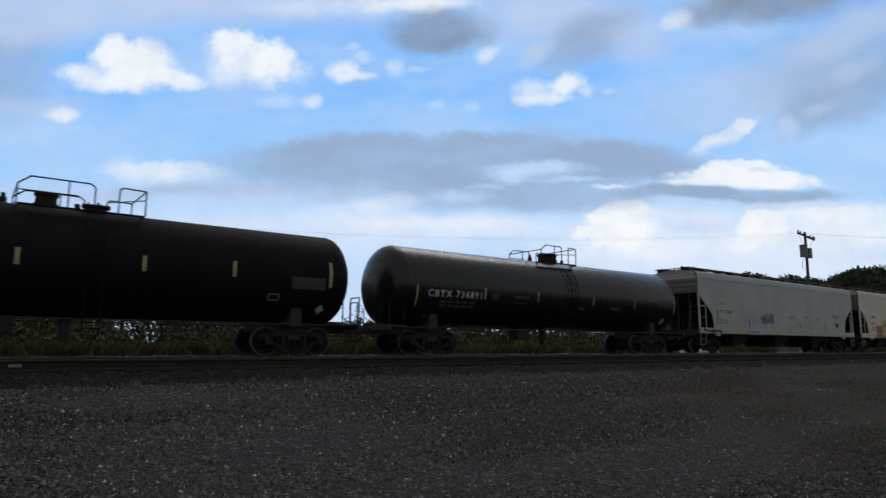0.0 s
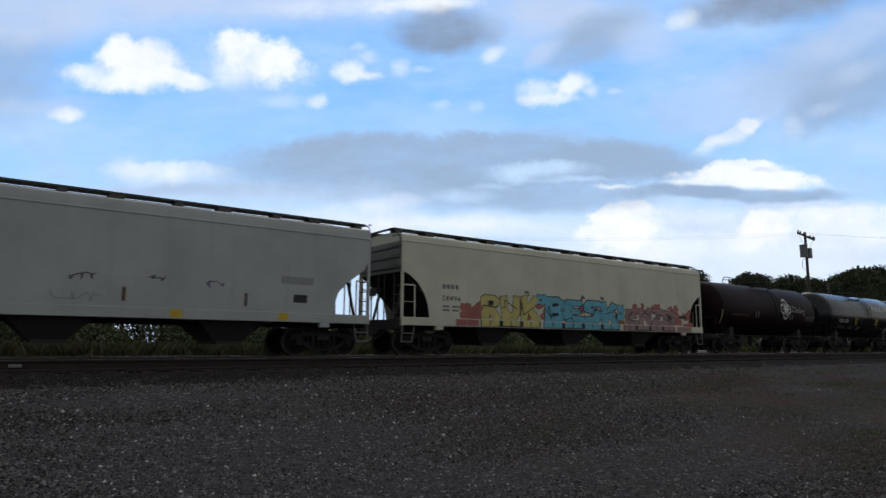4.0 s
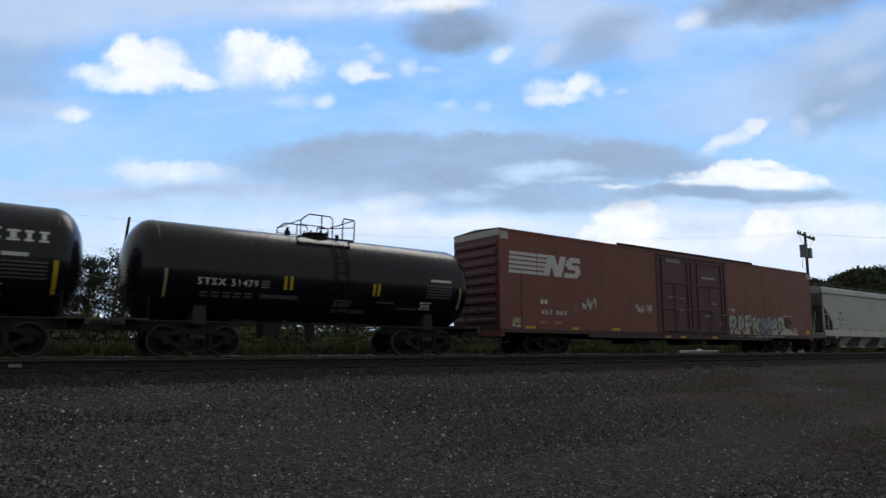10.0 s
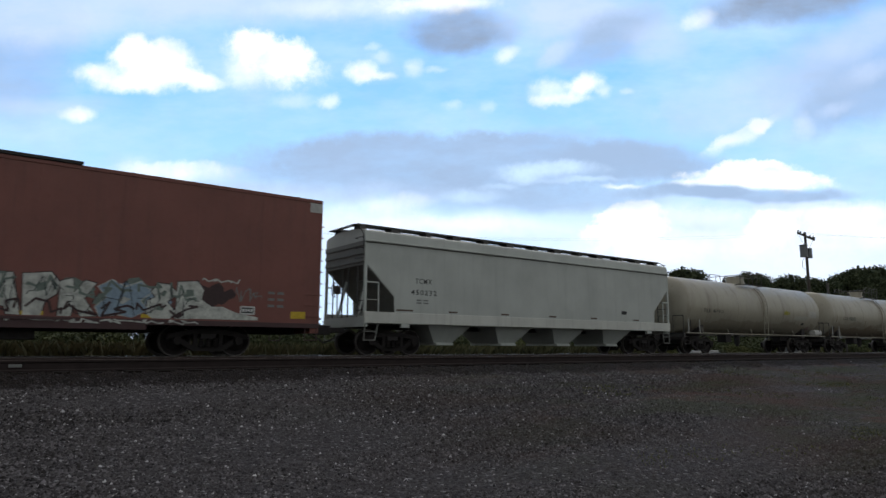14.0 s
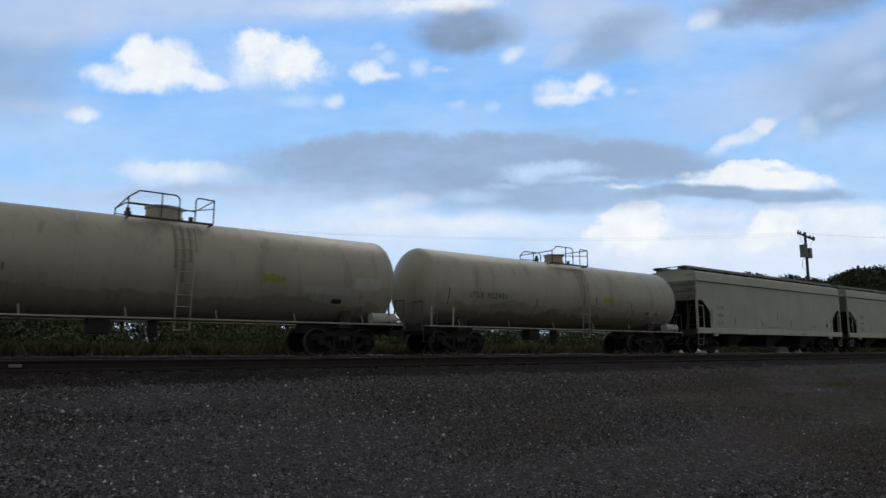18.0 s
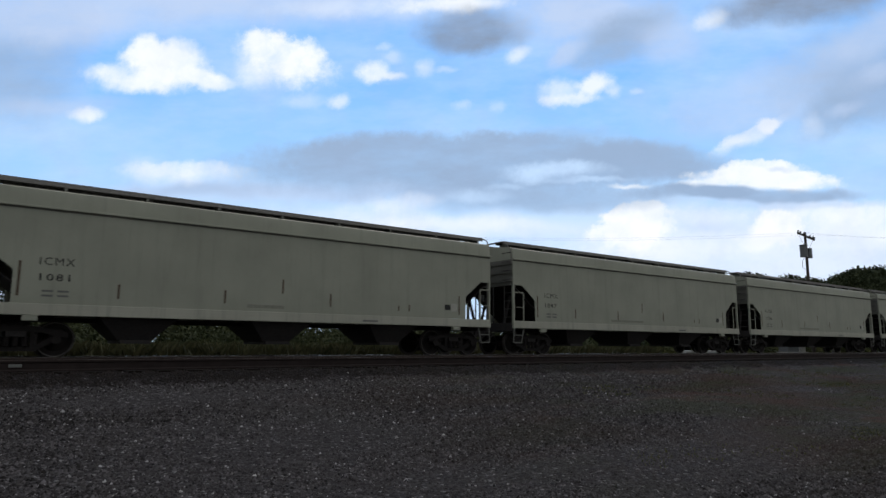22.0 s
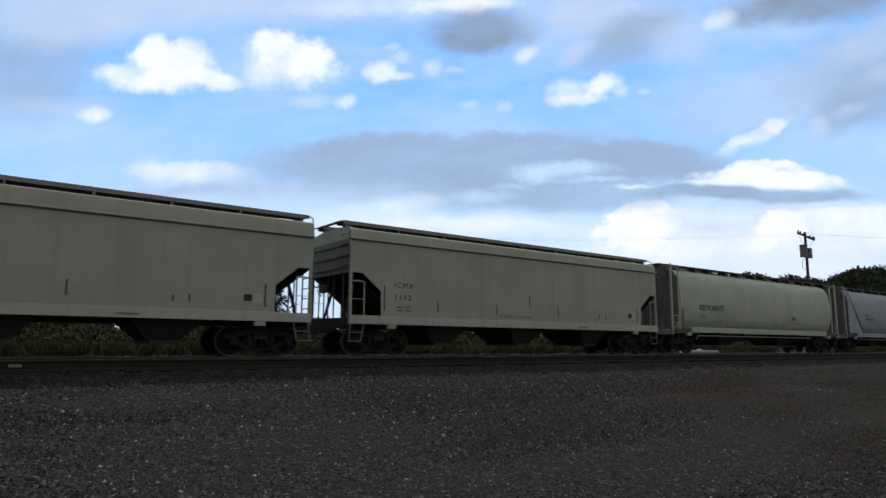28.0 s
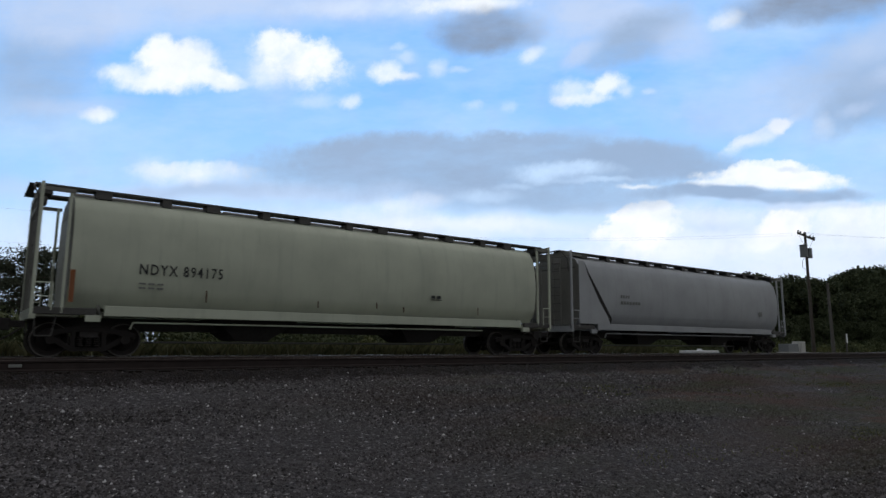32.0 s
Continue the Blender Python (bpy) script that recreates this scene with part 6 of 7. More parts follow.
# angular block figures in a unit cell, each with its dark inner hollows
FIG = {
    "k": (((0.05, 0), (0, 1), (0.6, 1.02), (0.92, 0.85), (0.9, 0.62), (0.75, 0.52), (0.98, 0.38), (0.96, 0.12), (0.7, 0)), (((0.35, 0.62), (0.35, 0.8), (0.62, 0.8), (0.66, 0.68)), ((0.35, 0.2), (0.35, 0.4), (0.64, 0.4), (0.68, 0.24)))),
    "l": (((0.02, 0), (0, 0.24), (0.55, 0.28), (0.55, 0.38), (0.1, 0.5), (0.02, 0.8), (0.25, 1), (0.95, 1.02), (0.97, 0.78), (0.45, 0.74), (0.45, 0.66), (0.9, 0.55), (1, 0.25), (0.8, 0.02)), ()),
    "m": (((0.05, 0), (0.02, 0.2), (0.5, 0.7), (0.05, 0.72), (0.02, 0.98), (0.95, 1), (0.97, 0.78), (0.5, 0.28), (0.98, 0.26), (0.95, 0)), ()),
    "a": (((0.05, 0), (0, 0.9), (0.15, 1), (0.6, 1.02), (0.86, 0.85), (0.82, 0.6), (0.65, 0.5), (0.97, 0.1), (0.9, 0), (0.6, 0), (0.45, 0.3), (0.38, 0)), (((0.32, 0.6), (0.34, 0.8), (0.58, 0.8), (0.6, 0.66), (0.5, 0.58)),)),
    "b": (((0.1, 0), (0.02, 0.95), (0.3, 1), (0.35, 0.4), (0.5, 0.32), (0.62, 0.4), (0.62, 1), (0.94, 0.98), (0.92, 0.3), (0.75, 0.02)), ()),
    "c": (((0.05, 0), (0, 0.95), (0.32, 1), (0.36, 0.65), (0.62, 1), (0.97, 0.9), (0.66, 0.52), (1.02, 0.02), (0.66, 0), (0.42, 0.32), (0.38, 0)), ()),
    "d": (((0.05, 0.05), (0, 0.6), (0.1, 0.97), (0.92, 1), (0.9, 0.74), (0.42, 0.72), (0.42, 0.62), (0.8, 0.62), (0.8, 0.4), (0.42, 0.38), (0.44, 0.28), (0.98, 0.26), (0.95, 0)), ()),
    "e": (((0.02, 0.1), (-0.02, 0.85), (0.2, 1), (0.45, 0.93), (0.78, 1), (1, 0.7), (0.97, 0.25), (0.75, 0), (0.15, 0)), (((0.38, 0.34), (0.34, 0.66), (0.6, 0.68), (0.66, 0.4)),)),
    "f": (((0.05, 0), (0, 0.95), (0.3, 1), (0.62, 0.5), (0.64, 0.98), (0.97, 0.97), (0.95, 0.02), (0.65, 0), (0.38, 0.45), (0.35, 0)), ()),
    "g": (((0.0, 0.12), (0.05, 0.5), (0.3, 0.62), (0.1, 0.78), (0.3, 1.02), (0.7, 0.98), (1.0, 0.72), (0.7, 0.5), (1.02, 0.2), (0.8, 0), (0.2, 0)), (((0.4, 0.66), (0.5, 0.8), (0.66, 0.74), (0.55, 0.6)), ((0.3, 0.26), (0.42, 0.4), (0.62, 0.3), (0.5, 0.2)))),
    "i": (((0.0, 0), (0.22, 1.0), (0.62, 1.02), (0.95, 0.0), (0.64, 0.02), (0.58, 0.22), (0.38, 0.22), (0.34, 0)), (((0.40, 0.42), (0.47, 0.76), (0.54, 0.42)),)),
    "j": (((0.05, 0), (0.0, 1.0), (0.7, 1.03), (0.98, 0.82), (0.9, 0.5), (0.6, 0.38), (0.55, 0.0)), (((0.38, 0.58), (0.36, 0.8), (0.62, 0.8), (0.66, 0.62)),)),
    "h": (((0.1, 0), (0.02, 0.3), (0.2, 0.55), (0.0, 0.8), (0.25, 1), (0.5, 0.85), (0.8, 1.02), (1.0, 0.75), (0.8, 0.5), (0.98, 0.25), (0.7, 0.0), (0.4, 0.12)), (((0.4, 0.45), (0.5, 0.6), (0.62, 0.48), (0.5, 0.36)),)),
}


def swell(pts, r):
    """The outline pushed outwards by r."""
    out = []
    n = len(pts)
    area = sum(pts[i][0] * pts[(i + 1) % n][1] - pts[(i + 1) % n][0] * pts[i][1] for i in range(n))
    s = 1 if area > 0 else -1
    for i in range(n):
        a, b, c = Vector(pts[i - 1]), Vector(pts[i]), Vector(pts[(i + 1) % n])
        e, f = (b - a).normalized(), (c - b).normalized()
        m = Vector((e.y + f.y, -e.x - f.x)) * s
        m = m.normalized() if m.length > 0.05 else Vector((0, 0))
        out.append((b.x + m.x * r, b.y + m.y * r))
    return out


def capsule(bm, x0, z0, x1, z1, w, y):
    d = Vector((x1 - x0, 0, z1 - z0))
    n = Vector((-d.z, 0, d.x)).normalized() * w if d.length > 1e-6 else Vector((w, 0, 0))
    ring = []
    for k in range(5):
        a = -math.pi / 2 + math.pi * k / 4
        t = d.normalized()
        ring.append(Vector((x1, y, z1)) + t * w * math.cos(a) * 0.6 + n * math.sin(a))
    for k in range(5):
        a = math.pi / 2 + math.pi * k / 4
        t = d.normalized()
        ring.append(Vector((x0, y, z0)) + t * w * math.cos(a) * 0.6 + n * math.sin(a))
    bm.faces.new([bm.verts.new(p) for p in ring])


def piece(thing, figs, c0, c1, z0, z1, fill, edge, seed=1, rim=0.035, wob=0.03, overlap=1.06, hollow=None):
    """A painted row of crowded angular block figures with dark edges."""
    car, y, h, cx = thing
    rng = random.Random(seed)
    cell = (c1 - c0) / len(figs)
    for i, f in enumerate(figs):
        a = c0 - cx + i * cell
        top = (z1 - z0) * rng.uniform(0.88, 1.0)
        lean = rng.uniform(-0.06, 0.1)
        outline, holes = FIG[f]

        def place(p):
            return (a + p[0] * cell * overlap + lean * p[1] + rng.uniform(-wob, wob), z0 + max(0.0, p[1] * top + (rng.uniform(-wob, wob) if p[1] > 0.05 else 0.0)))

        pts = [place(p) for p in outline]
        lift = 0.0012 * (i % 2)
        for name, shape, mat, d in [("graffiti_outline", [(x, max(z, z0 - 0.002)) for x, z in swell(pts, rim)], edge, 0.004), ("graffiti_letter", pts, fill, 0.0075)] + [("graffiti_hollow", [place(p) for p in hole], hollow or edge, 0.0105) for hole in holes]:
            bm = bmesh.new()
            face = bm.faces.new([bm.verts.new((x, y - d - lift, z)) for x, z in shape])
            face.normal_update()
            if face.normal.y > 0:
                face.normal_flip()
            part(name, bm, mat, car)


def scrawl(thing, c0, c1, z0, z1, n, w, mat, seed, proud=0.0):
    car, y, h, cx = thing
    rng = random.Random(seed)
    bm = bmesh.new()
    x, z = c0 - cx, (z0 + z1) / 2
    for k in range(n):
        x2 = c0 - cx + (c1 - c0) * min(1, max(0, (k + rng.uniform(-1.5, 2.5)) / n))
        z2 = rng.uniform(z0, z1)
        capsule(bm, x, z, x2, z2, w, y - 0.006 - proud - 0.0003 * k)
        x, z = x2, z2
    part("graffiti_scrawl", bm, mat, car)


def splash(thing, c0, c1, z0, z1, n, r, mat, seed, depth=0.003):
    car, y, h, cx = thing
    rng = random.Random(seed)
    bm = bmesh.new()
    for k in range(n):
        x, z, q = rng.uniform(c0, c1) - cx, rng.uniform(z0, z1), r * rng.uniform(0.5, 1.2)
        bm.faces.new([bm.verts.new((x + q * rng.uniform(0.8, 1.2) * math.cos(t), y - depth - 0.0001 * k, max(1.37, z + q * rng.uniform(0.6, 1.1) * math.sin(t)))) for t in [6.283 * i / 9 for i in range(9)]])
    pieces("graffiti_cloud", bm, mat, car)


scrawl(C3, -65.3, -63.8, 1.6, 2.35, 34, 0.018, G_PURPLE, 3)
scrawl(C3, -65.15, -63.95, 1.68, 2.28, 30, 0.013, G_PURPLE, 33)
scrawl(C3, -61.9, -61.3, 2.02, 2.25, 12, 0.014, DARKMARK, 4)
scrawl(C3, -59.98, -59.45, 2.1, 2.26, 10, 0.014, DARKMARK, 5)
scrawl(C3, -58.4, -57.8, 1.9, 2.28, 9, 0.014, G_PURPLE, 6)
scrawl(C3, -67.2, -65.9, 1.7, 2.1, 12, 0.008, PALE, 7)
scrawl(C3, -62.3, -61.0, 1.45, 1.75, 14, 0.008, PALE, 8)
scrawl(C3, -71.2, -69.4, 1.12, 1.33, 9, 0.05, DARKMARK, 9, 0.037)

# cream hopper with the big painting
text_side(D4, "58496", -49.8, -48.95, 2.0, 2.2, DARKMARK, 0.01)
word_bars(D4, -49.8, -49.0, 2.45, 2.62, 4, PALE, on_side)
for z in (1.76, 1.62):
    word_bars(D4, -49.8, -48.9, z, z + 0.07, 2, PALE, on_side)
splash(D4, -48.9, -47.6, 1.3, 1.95, 16, 0.3, G_RED, 21)
splash(D4, -44.9, -44.2, 1.4, 2.2, 10, 0.3, G_RED, 22)
splash(D4, -42.6, -41.5, 1.9, 2.2, 6, 0.22, G_RED, 24)
splash(D4, -46.0, -45.0, 1.5, 2.0, 6, 0.25, G_ORANGE, 25)
splash(D4, -38.8, -35.2, 2.0, 2.32, 26, 0.18, G_RED, 26)
splash(D4, -35.2, -33.8, 1.35, 2.1, 24, 0.17, G_RED, 27)
splash(D4, -40.2, -39.3, 1.4, 2.1, 8, 0.2, G_ORANGE, 28)
piece(D4, "abc", -48.0, -44.85, 1.368, 2.42, G_YELL, G_DARK, 1)
piece(D4, "kdlc", -44.5, -39.75, 1.368, 2.38, G_BLUE, G_DARK, 2, rim=0.055)
piece(D4, "h", -39.85, -39.3, 1.5, 2.3, G_BLUE, G_DARK, 5)
piece(D4, "h", -45.1, -44.4, 2.05, 2.5, G_BLUE, G_DARK, 6)
piece(D4, "dfme", -39.2, -35.25, 1.368, 2.2, G_PINK, G_PLUM, 3)
for k in range(5):
    a = -44.4 + 0.95 * k
    scrawl(D4, a, a + 0.85, 1.42, 2.25, 4, 0.018, G_DARK, 140 + k, 0.009)
for k in range(4):
    a = -39.1 + 0.97 * k
    scrawl(D4, a, a + 0.8, 1.42, 2.05, 3, 0.018, G_PLUM, 150 + k, 0.009)
for k in range(3):
    a = -47.9 + 1.05 * k
    scrawl(D4, a, a + 0.8, 1.42, 2.25, 3, 0.018, G_DARK, 160 + k, 0.009)
for c in (-42.2, -40.9, -45.6):
    scrawl(D4, c, c + 0.22, 2.38, 2.6, 6, 0.03, G_DARK, int(-c * 10))
for c0, c1, k, m, d in ((-49.2, -48.0, 1, G_RED, G_PINK), (-48.0, -44.7, 3, G_YELL, G_DARK), (-44.6, -39.6, 4, G_BLUE, G_DARK), (-39.4, -35.3, 4, G_PINK, G_PLUM), (-35.2, -33.9, 1, G_PINK, G_RED)):
    on_side(D4, c0, c1 - 0.06, 1.09, 1.34, d, "graffiti_band", 1, 0.036)
    for i in range(k):
        w = (c1 - c0) / k
        on_side(D4, c0 + i * w + 0.05, c0 + (i + 1) * w - 0.13, 1.11 + 0.03 * (i % 2), 1.338, m, "graffiti_letter_foot", 1, 0.039)
        on_side(D4, c0 + i * w + w * 0.42, c0 + i * w + w * 0.46, 1.14, 1.338, d, "graffiti_stroke", 1, 0.042)
on_side(D4, -34.9, -34.3, 1.75, 1.9, DARKMARK)
on_side(D4, -33.75, -33.65, 1.5, 2.15, RUST_MARK, "reflective_strip")

# maroon tank
strips(E5, YELLOW_DIM, on_tank, ((-30.86, 1.6, 2.38),), 0.07)
strips(E5, PALE, on_tank, ((-27.32, 2.03, 2.4), (-27.05, 2.03, 2.4), (-23.32, 2.02, 2.30), (-23.05, 2.02, 2.3)), 0.09)
word_bars(E5, -29.83, -28.0, 2.08, 2.22, 8, flat_mat("dull_red_marking", (0.055, 0.016, 0.014), 0.7), on_tank)
on_tank(E5, -21.38, -20.2, 1.97, 2.3, FAINT, "stencil_panel")


def emblem(thing, c, z, r):
    """A round white emblem: a ring of petals about a hub, in plain shapes."""
    car, (R, zc), h, cx = thing

    def dish(x0, z0, q, lift, mat, sx=1.0, name="emblem_disc"):
        bm = bmesh.new()
        pts = [(x0 + q * sx * math.cos(6.283 * i / 20), z0 + q * math.sin(6.283 * i / 20)) for i in range(20)]
        bm.faces.new([bm.verts.new((px - cx, -math.sqrt(R * R - (pz - zc) ** 2) - lift, pz)) for px, pz in pts])
        part(name, bm, mat, car)

    body = thing[0].children[0].data.materials[0]
    for k in range(4):
        a = 1.5708 * k
        dish(c + r * 0.52 * math.cos(a), z + r * 0.52 * math.sin(a), r * 0.5, 0.010 + 0.001 * k, WHITE, 1.0, "emblem_petal")
    dish(c, z, r * 0.4, 0.015, WHITE)
    for k in range(4):
        a = 1.5708 * k
        dish(c + r * 0.52 * math.cos(a), z + r * 0.52 * math.sin(a), r * 0.33, 0.018 + 0.001 * k, body, 1.0, "emblem_hollow")
    for k in range(4):
        a = 1.5708 * k + 0.78
        dish(c + r * 0.30 * math.cos(a), z + r * 0.30 * math.sin(a), r * 0.13, 0.023, WHITE, 1.0, "emblem_dot")
    on_tank(thing, c - r * 0.07, c + r * 0.07, z - r * 0.62, z + r * 0.62, WHITE, "emblem_bar").location.y = -0.020
    on_tank(thing, c - r * 0.62, c + r * 0.62, z - r * 0.07, z + r * 0.07, WHITE, "emblem_bar").location.y = -0.022


emblem(E5, -23.87, 2.64, 0.62)
MARK_DULL = flat_mat("weathered_cream_marking", (0.27, 0.25, 0.21), 0.7)
for c, w, z0, z1 in ((-23.12, 0.34, 2.5, 2.86), (-22.72, 0.16, 2.48, 2.8), (-22.5, 0.24, 2.48, 2.68), (-22.2, 0.1, 2.46, 2.82), (-22.04, 0.22, 2.46, 2.66), (-21.76, 0.3, 2.34, 2.64)):
    on_tank(E5, c, c + w, z1 - 0.07, z1, MARK_DULL, "brand_block")
    on_tank(E5, c + w * 0.3, c + w * 0.3 + 0.07, z0 + 0.074, z1 - 0.074, MARK_DULL, "brand_block")
    on_tank(E5, c, c + w, z0, z0 + 0.07, MARK_DULL, "brand_block")

# the two glossy black tanks
text_tank(F6, "STSX", -16.5, -15.82, 2.04, 2.26, WHITE, 0.014)
text_tank(F6, "3082", -15.66, -15.05, 2.04, 2.26, WHITE, 0.014)
for z in (1.78, 1.66):
    word_bars(F6, -16.52, -15.35, z, z + 0.06, 4, DIM, on_tank)
strips(F6, YELLOW, on_tank, ((-13.97, 1.9, 2.39), (-13.76, 1.9, 2.39), (-10.53, 1.95, 2.42), (-10.3, 1.95, 2.42), (-7.0, 1.62, 2.48)), 0.10)
for c0, c1, z0, z1 in ((-14.8, -14.05, 1.65, 1.8), (-13.55, -12.95, 1.58, 1.82), (-10.4, -9.9, 1.76, 1.84), (-9.33, -8.9, 1.67, 1.77)):
    on_tank(F6, c0, c1, z0, z1, DIM, "paint_patch")
on_tank(F6, -8.2, -7.18, 1.97, 2.42, DIM, "stencil_panel", 5)
on_tank(F6, -8.2, -7.62, 2.53, 2.63, WHITE)
on_tank(F6, -8.62, -8.12, 1.80, 1.84, WHITE, "stencil_frame")
on_tank(F6, -8.62, -8.12, 1.54, 1.58, WHITE, "stencil_frame")
word_bars(F6, -8.55, -8.15, 1.63, 1.75, 3, WHITE, on_tank)
for c, w, z in ((-10.78, 0.30, 3.30), (-10.36, 0.34, 3.26), (-9.90, 0.26, 3.26), (-9.54, 0.28, 3.24), (-9.02, 0.34, 3.28), (-8.46, 0.22, 3.26), (-8.12, 0.28, 3.22), (-7.74, 0.20, 3.22), (-7.42, 0.22, 3.22)):
    on_tank(F6, c, c + w, z - 0.30, z - 0.24, WHITE, "brand_block")
    on_tank(F6, c + w * 0.25, c + w * 0.75, z - 0.236, z - 0.07, WHITE, "brand_block")
    on_tank(F6, c, c + w, z - 0.066, z, WHITE, "brand_block")
text_tank(G7, "STSX", -3.42, -2.58, 2.09, 2.30, WHITE, 0.014)
text_tank(G7, "51479", -2.42, -1.6, 2.09, 2.30, WHITE, 0.014)
on_tank(G7, -1.5, -1.24, 2.09, 2.3, PALE, "stencil_frame", 3)
for z in (1.85, 1.75):
    word_bars(G7, -3.32, -1.65, z, z + 0.06, 5, DIM, on_tank)
strips(G7, YELLOW_DIM, on_tank, ((-4.3, 1.69, 2.5),), 0.07)
strips(G7, YELLOW, on_tank, ((2.52, 2.03, 2.45), (2.70, 2.03, 2.45), (-0.72, 2.07, 2.5), (-0.52, 2.07, 2.5)), 0.09)
strips(G7, YELLOW_DIM, on_tank, ((6.25, 1.7, 2.52),), 0.08)
for c0, c1, z0, z1 in ((-1.5, -0.25, 1.78, 1.9), (1.05, 1.7, 1.62, 1.85), (1.05, 2.35, 1.42, 1.55), (2.68, 3.4, 1.79, 1.86), (3.56, 4.4, 1.61, 1.68)):
    on_tank(G7, c0, c1, z0, z1, DIM, "paint_patch")
on_tank(G7, 4.72, 5.85, 2.07, 2.53, DIM, "stencil_panel", 5)
on_tank(G7, 4.9, 5.82, 2.66, 2.75, WHITE)
on_tank(G7, 4.5, 5.0, 1.86, 1.9, WHITE, "stencil_frame")
on_tank(G7, 4.5, 5.0, 1.64, 1.68, WHITE, "stencil_frame")
word_bars(G7, 4.55, 4.98, 1.71, 1.82, 3, WHITE, on_tank)

# boxcar: five speed lines running into heavy slanted blocks
for i in range(5):
    z = 3.30 + i * 0.19
    on_side(H8, 8.74 + 0.01 * i, 10.72 + 0.09 * i, z, z + 0.13, WHITE, "logo_stripe")


def blocks_logo():
    car, y, h, cx = H8

    def shape(pts, k):
        bm = bmesh.new()
        prism(bm, [(a - cx, b) for a, b in pts], y - 0.007 - 0.0008 * k, y - 0.003)
        part("logo_block", bm, WHITE, car)

    shape(((10.70, 3.30), (11.05, 3.30), (11.35, 4.20), (11.00, 4.20)), 0)
    shape(((11.03, 4.20), (11.40, 4.20), (11.75, 3.30), (11.38, 3.30)), 1)
    shape(((11.42, 3.30), (11.80, 3.30), (12.12, 4.20), (11.74, 4.20)), 2)
    shape(((12.20, 3.98), (13.03, 3.98), (12.98, 4.20), (12.35, 4.20)), 0)
    shape(((12.06, 3.78), (12.42, 3.70), (12.50, 3.97), (12.16, 4.08)), 1)
    shape(((12.20, 3.66), (12.85, 3.66), (12.95, 3.86), (12.28, 3.86)), 2)
    shape(((12.66, 3.42), (13.02, 3.46), (12.98, 3.76), (12.68, 3.70)), 3)
    shape(((11.95, 3.30), (12.80, 3.30), (12.95, 3.50), (12.00, 3.50)), 4)


blocks_logo()
word_bars(H8, 10.52, 10.98, 2.10, 2.28, 2, WHITE, on_side)
text_side(H8, "487", 10.53, 11.20, 1.66, 1.86, WHITE, 0.01)
text_side(H8, "860", 11.42, 12.1, 1.66, 1.86, WHITE, 0.01)
on_side(H8, 12.5, 12.76, 1.84, 2.1, PALE, "stencil_frame", 3)
on_side(H8, 9.40, 9.46, 0.98, 3.5, DARKMARK, "panel_seam_gap")
on_side(H8, 8.95, 9.38, 1.28, 1.48, YELLOW_DIM, "paint_patch")
scrawl(H8, 8.95, 9.4, 1.02, 1.3, 8, 0.02, WHITE, 51)
word_bars(H8, 10.5, 10.95, 1.28, 1.40, 2, G_PINK, on_side)
word_bars(H8, 11.35, 11.8, 1.28, 1.40, 2, G_PINK, on_side)
for c0, c1, z in ((12.42, 12.83, 1.06), (15.08, 15.66, 1.08), (9.6, 10.2, 1.06), (33.76, 34.26, 1.17), (26.6, 27.1, 1.07), (29.4, 29.9, 1.07)):
    on_side(H8, c0, c1, z, z + (0.10 if c0 < 33 else 0.22), YELLOW, "reflective_strip")
for c0, c1 in ((19.1, 19.53), (20.35, 20.82), (23.22, 23.7)):
    on_side(H8, c0, c1, 0.80, 0.89, YELLOW, "reflective_strip", 1, 0.014)
scrawl(H8, 13.1, 14.0, 1.95, 2.5, 34, 0.026, G_WHITE, 52)
scrawl(H8, 16.85, 17.5, 1.95, 2.38, 24, 0.024, G_WHITE, 53)
scrawl(H8, 17.6, 18.15, 1.95, 2.35, 24, 0.024, G_WHITE, 54)
scrawl(H8, 24.95, 25.65, 2.22, 2.5, 14, 0.018, G_WHITE, 55)
word_bars(H8, 19.41, 20.6, 4.6, 4.66, 6, WHITE, lambda t, a, b, z0, z1, m, n: on_side(t, a, b, z0, z1, m, n, 1, -0.012))
word_bars(H8, 19.41, 20.6, 4.69, 4.73, 6, WHITE, lambda t, a, b, z0, z1, m, n: on_side(t, a, b, z0, z1, m, n, 1, 0.03))
on_side(H8, 22.52, 23.74, 3.93, 3.96, WHITE, "placard", 1, 0.0)
on_side(H8, 22.52, 23.74, 3.98, 4.02, WHITE, "placard", 1, 0.0)
for k, (c, z) in enumerate(((19.4, 2.75), (20.3, 2.72), (20.2, 2.1), (23.3, 2.6), (22.6, 1.9), (24.2, 2.0), (23.9, 1.55))):
    scrawl(H8, c, c + 0.45, z, z + 0.12, 7, 0.012, G_WHITE, 120 + k, 0.05)
splash(H8, 27.6, 29.4, 1.45, 2.0, 8, 0.35, G_GREEN, 56)
splash(H8, 28.8, 30.0, 1.5, 2.0, 8, 0.3, G_PALEBLUE, 57)
piece(H8, "aijc", 24.95, 28.2, 1.06, 2.14, G_WHITE, G_PLUM, 11, hollow=G_GREEN)
piece(H8, "h", 28.25, 29.5, 1.06, 2.12, G_PALEBLUE, G_WHITE, 12, hollow=G_WHITE)
piece(H8, "gj", 29.5, 31.0, 1.06, 2.14, G_WHITE, G_PLUM, 13, hollow=G_GREEN)
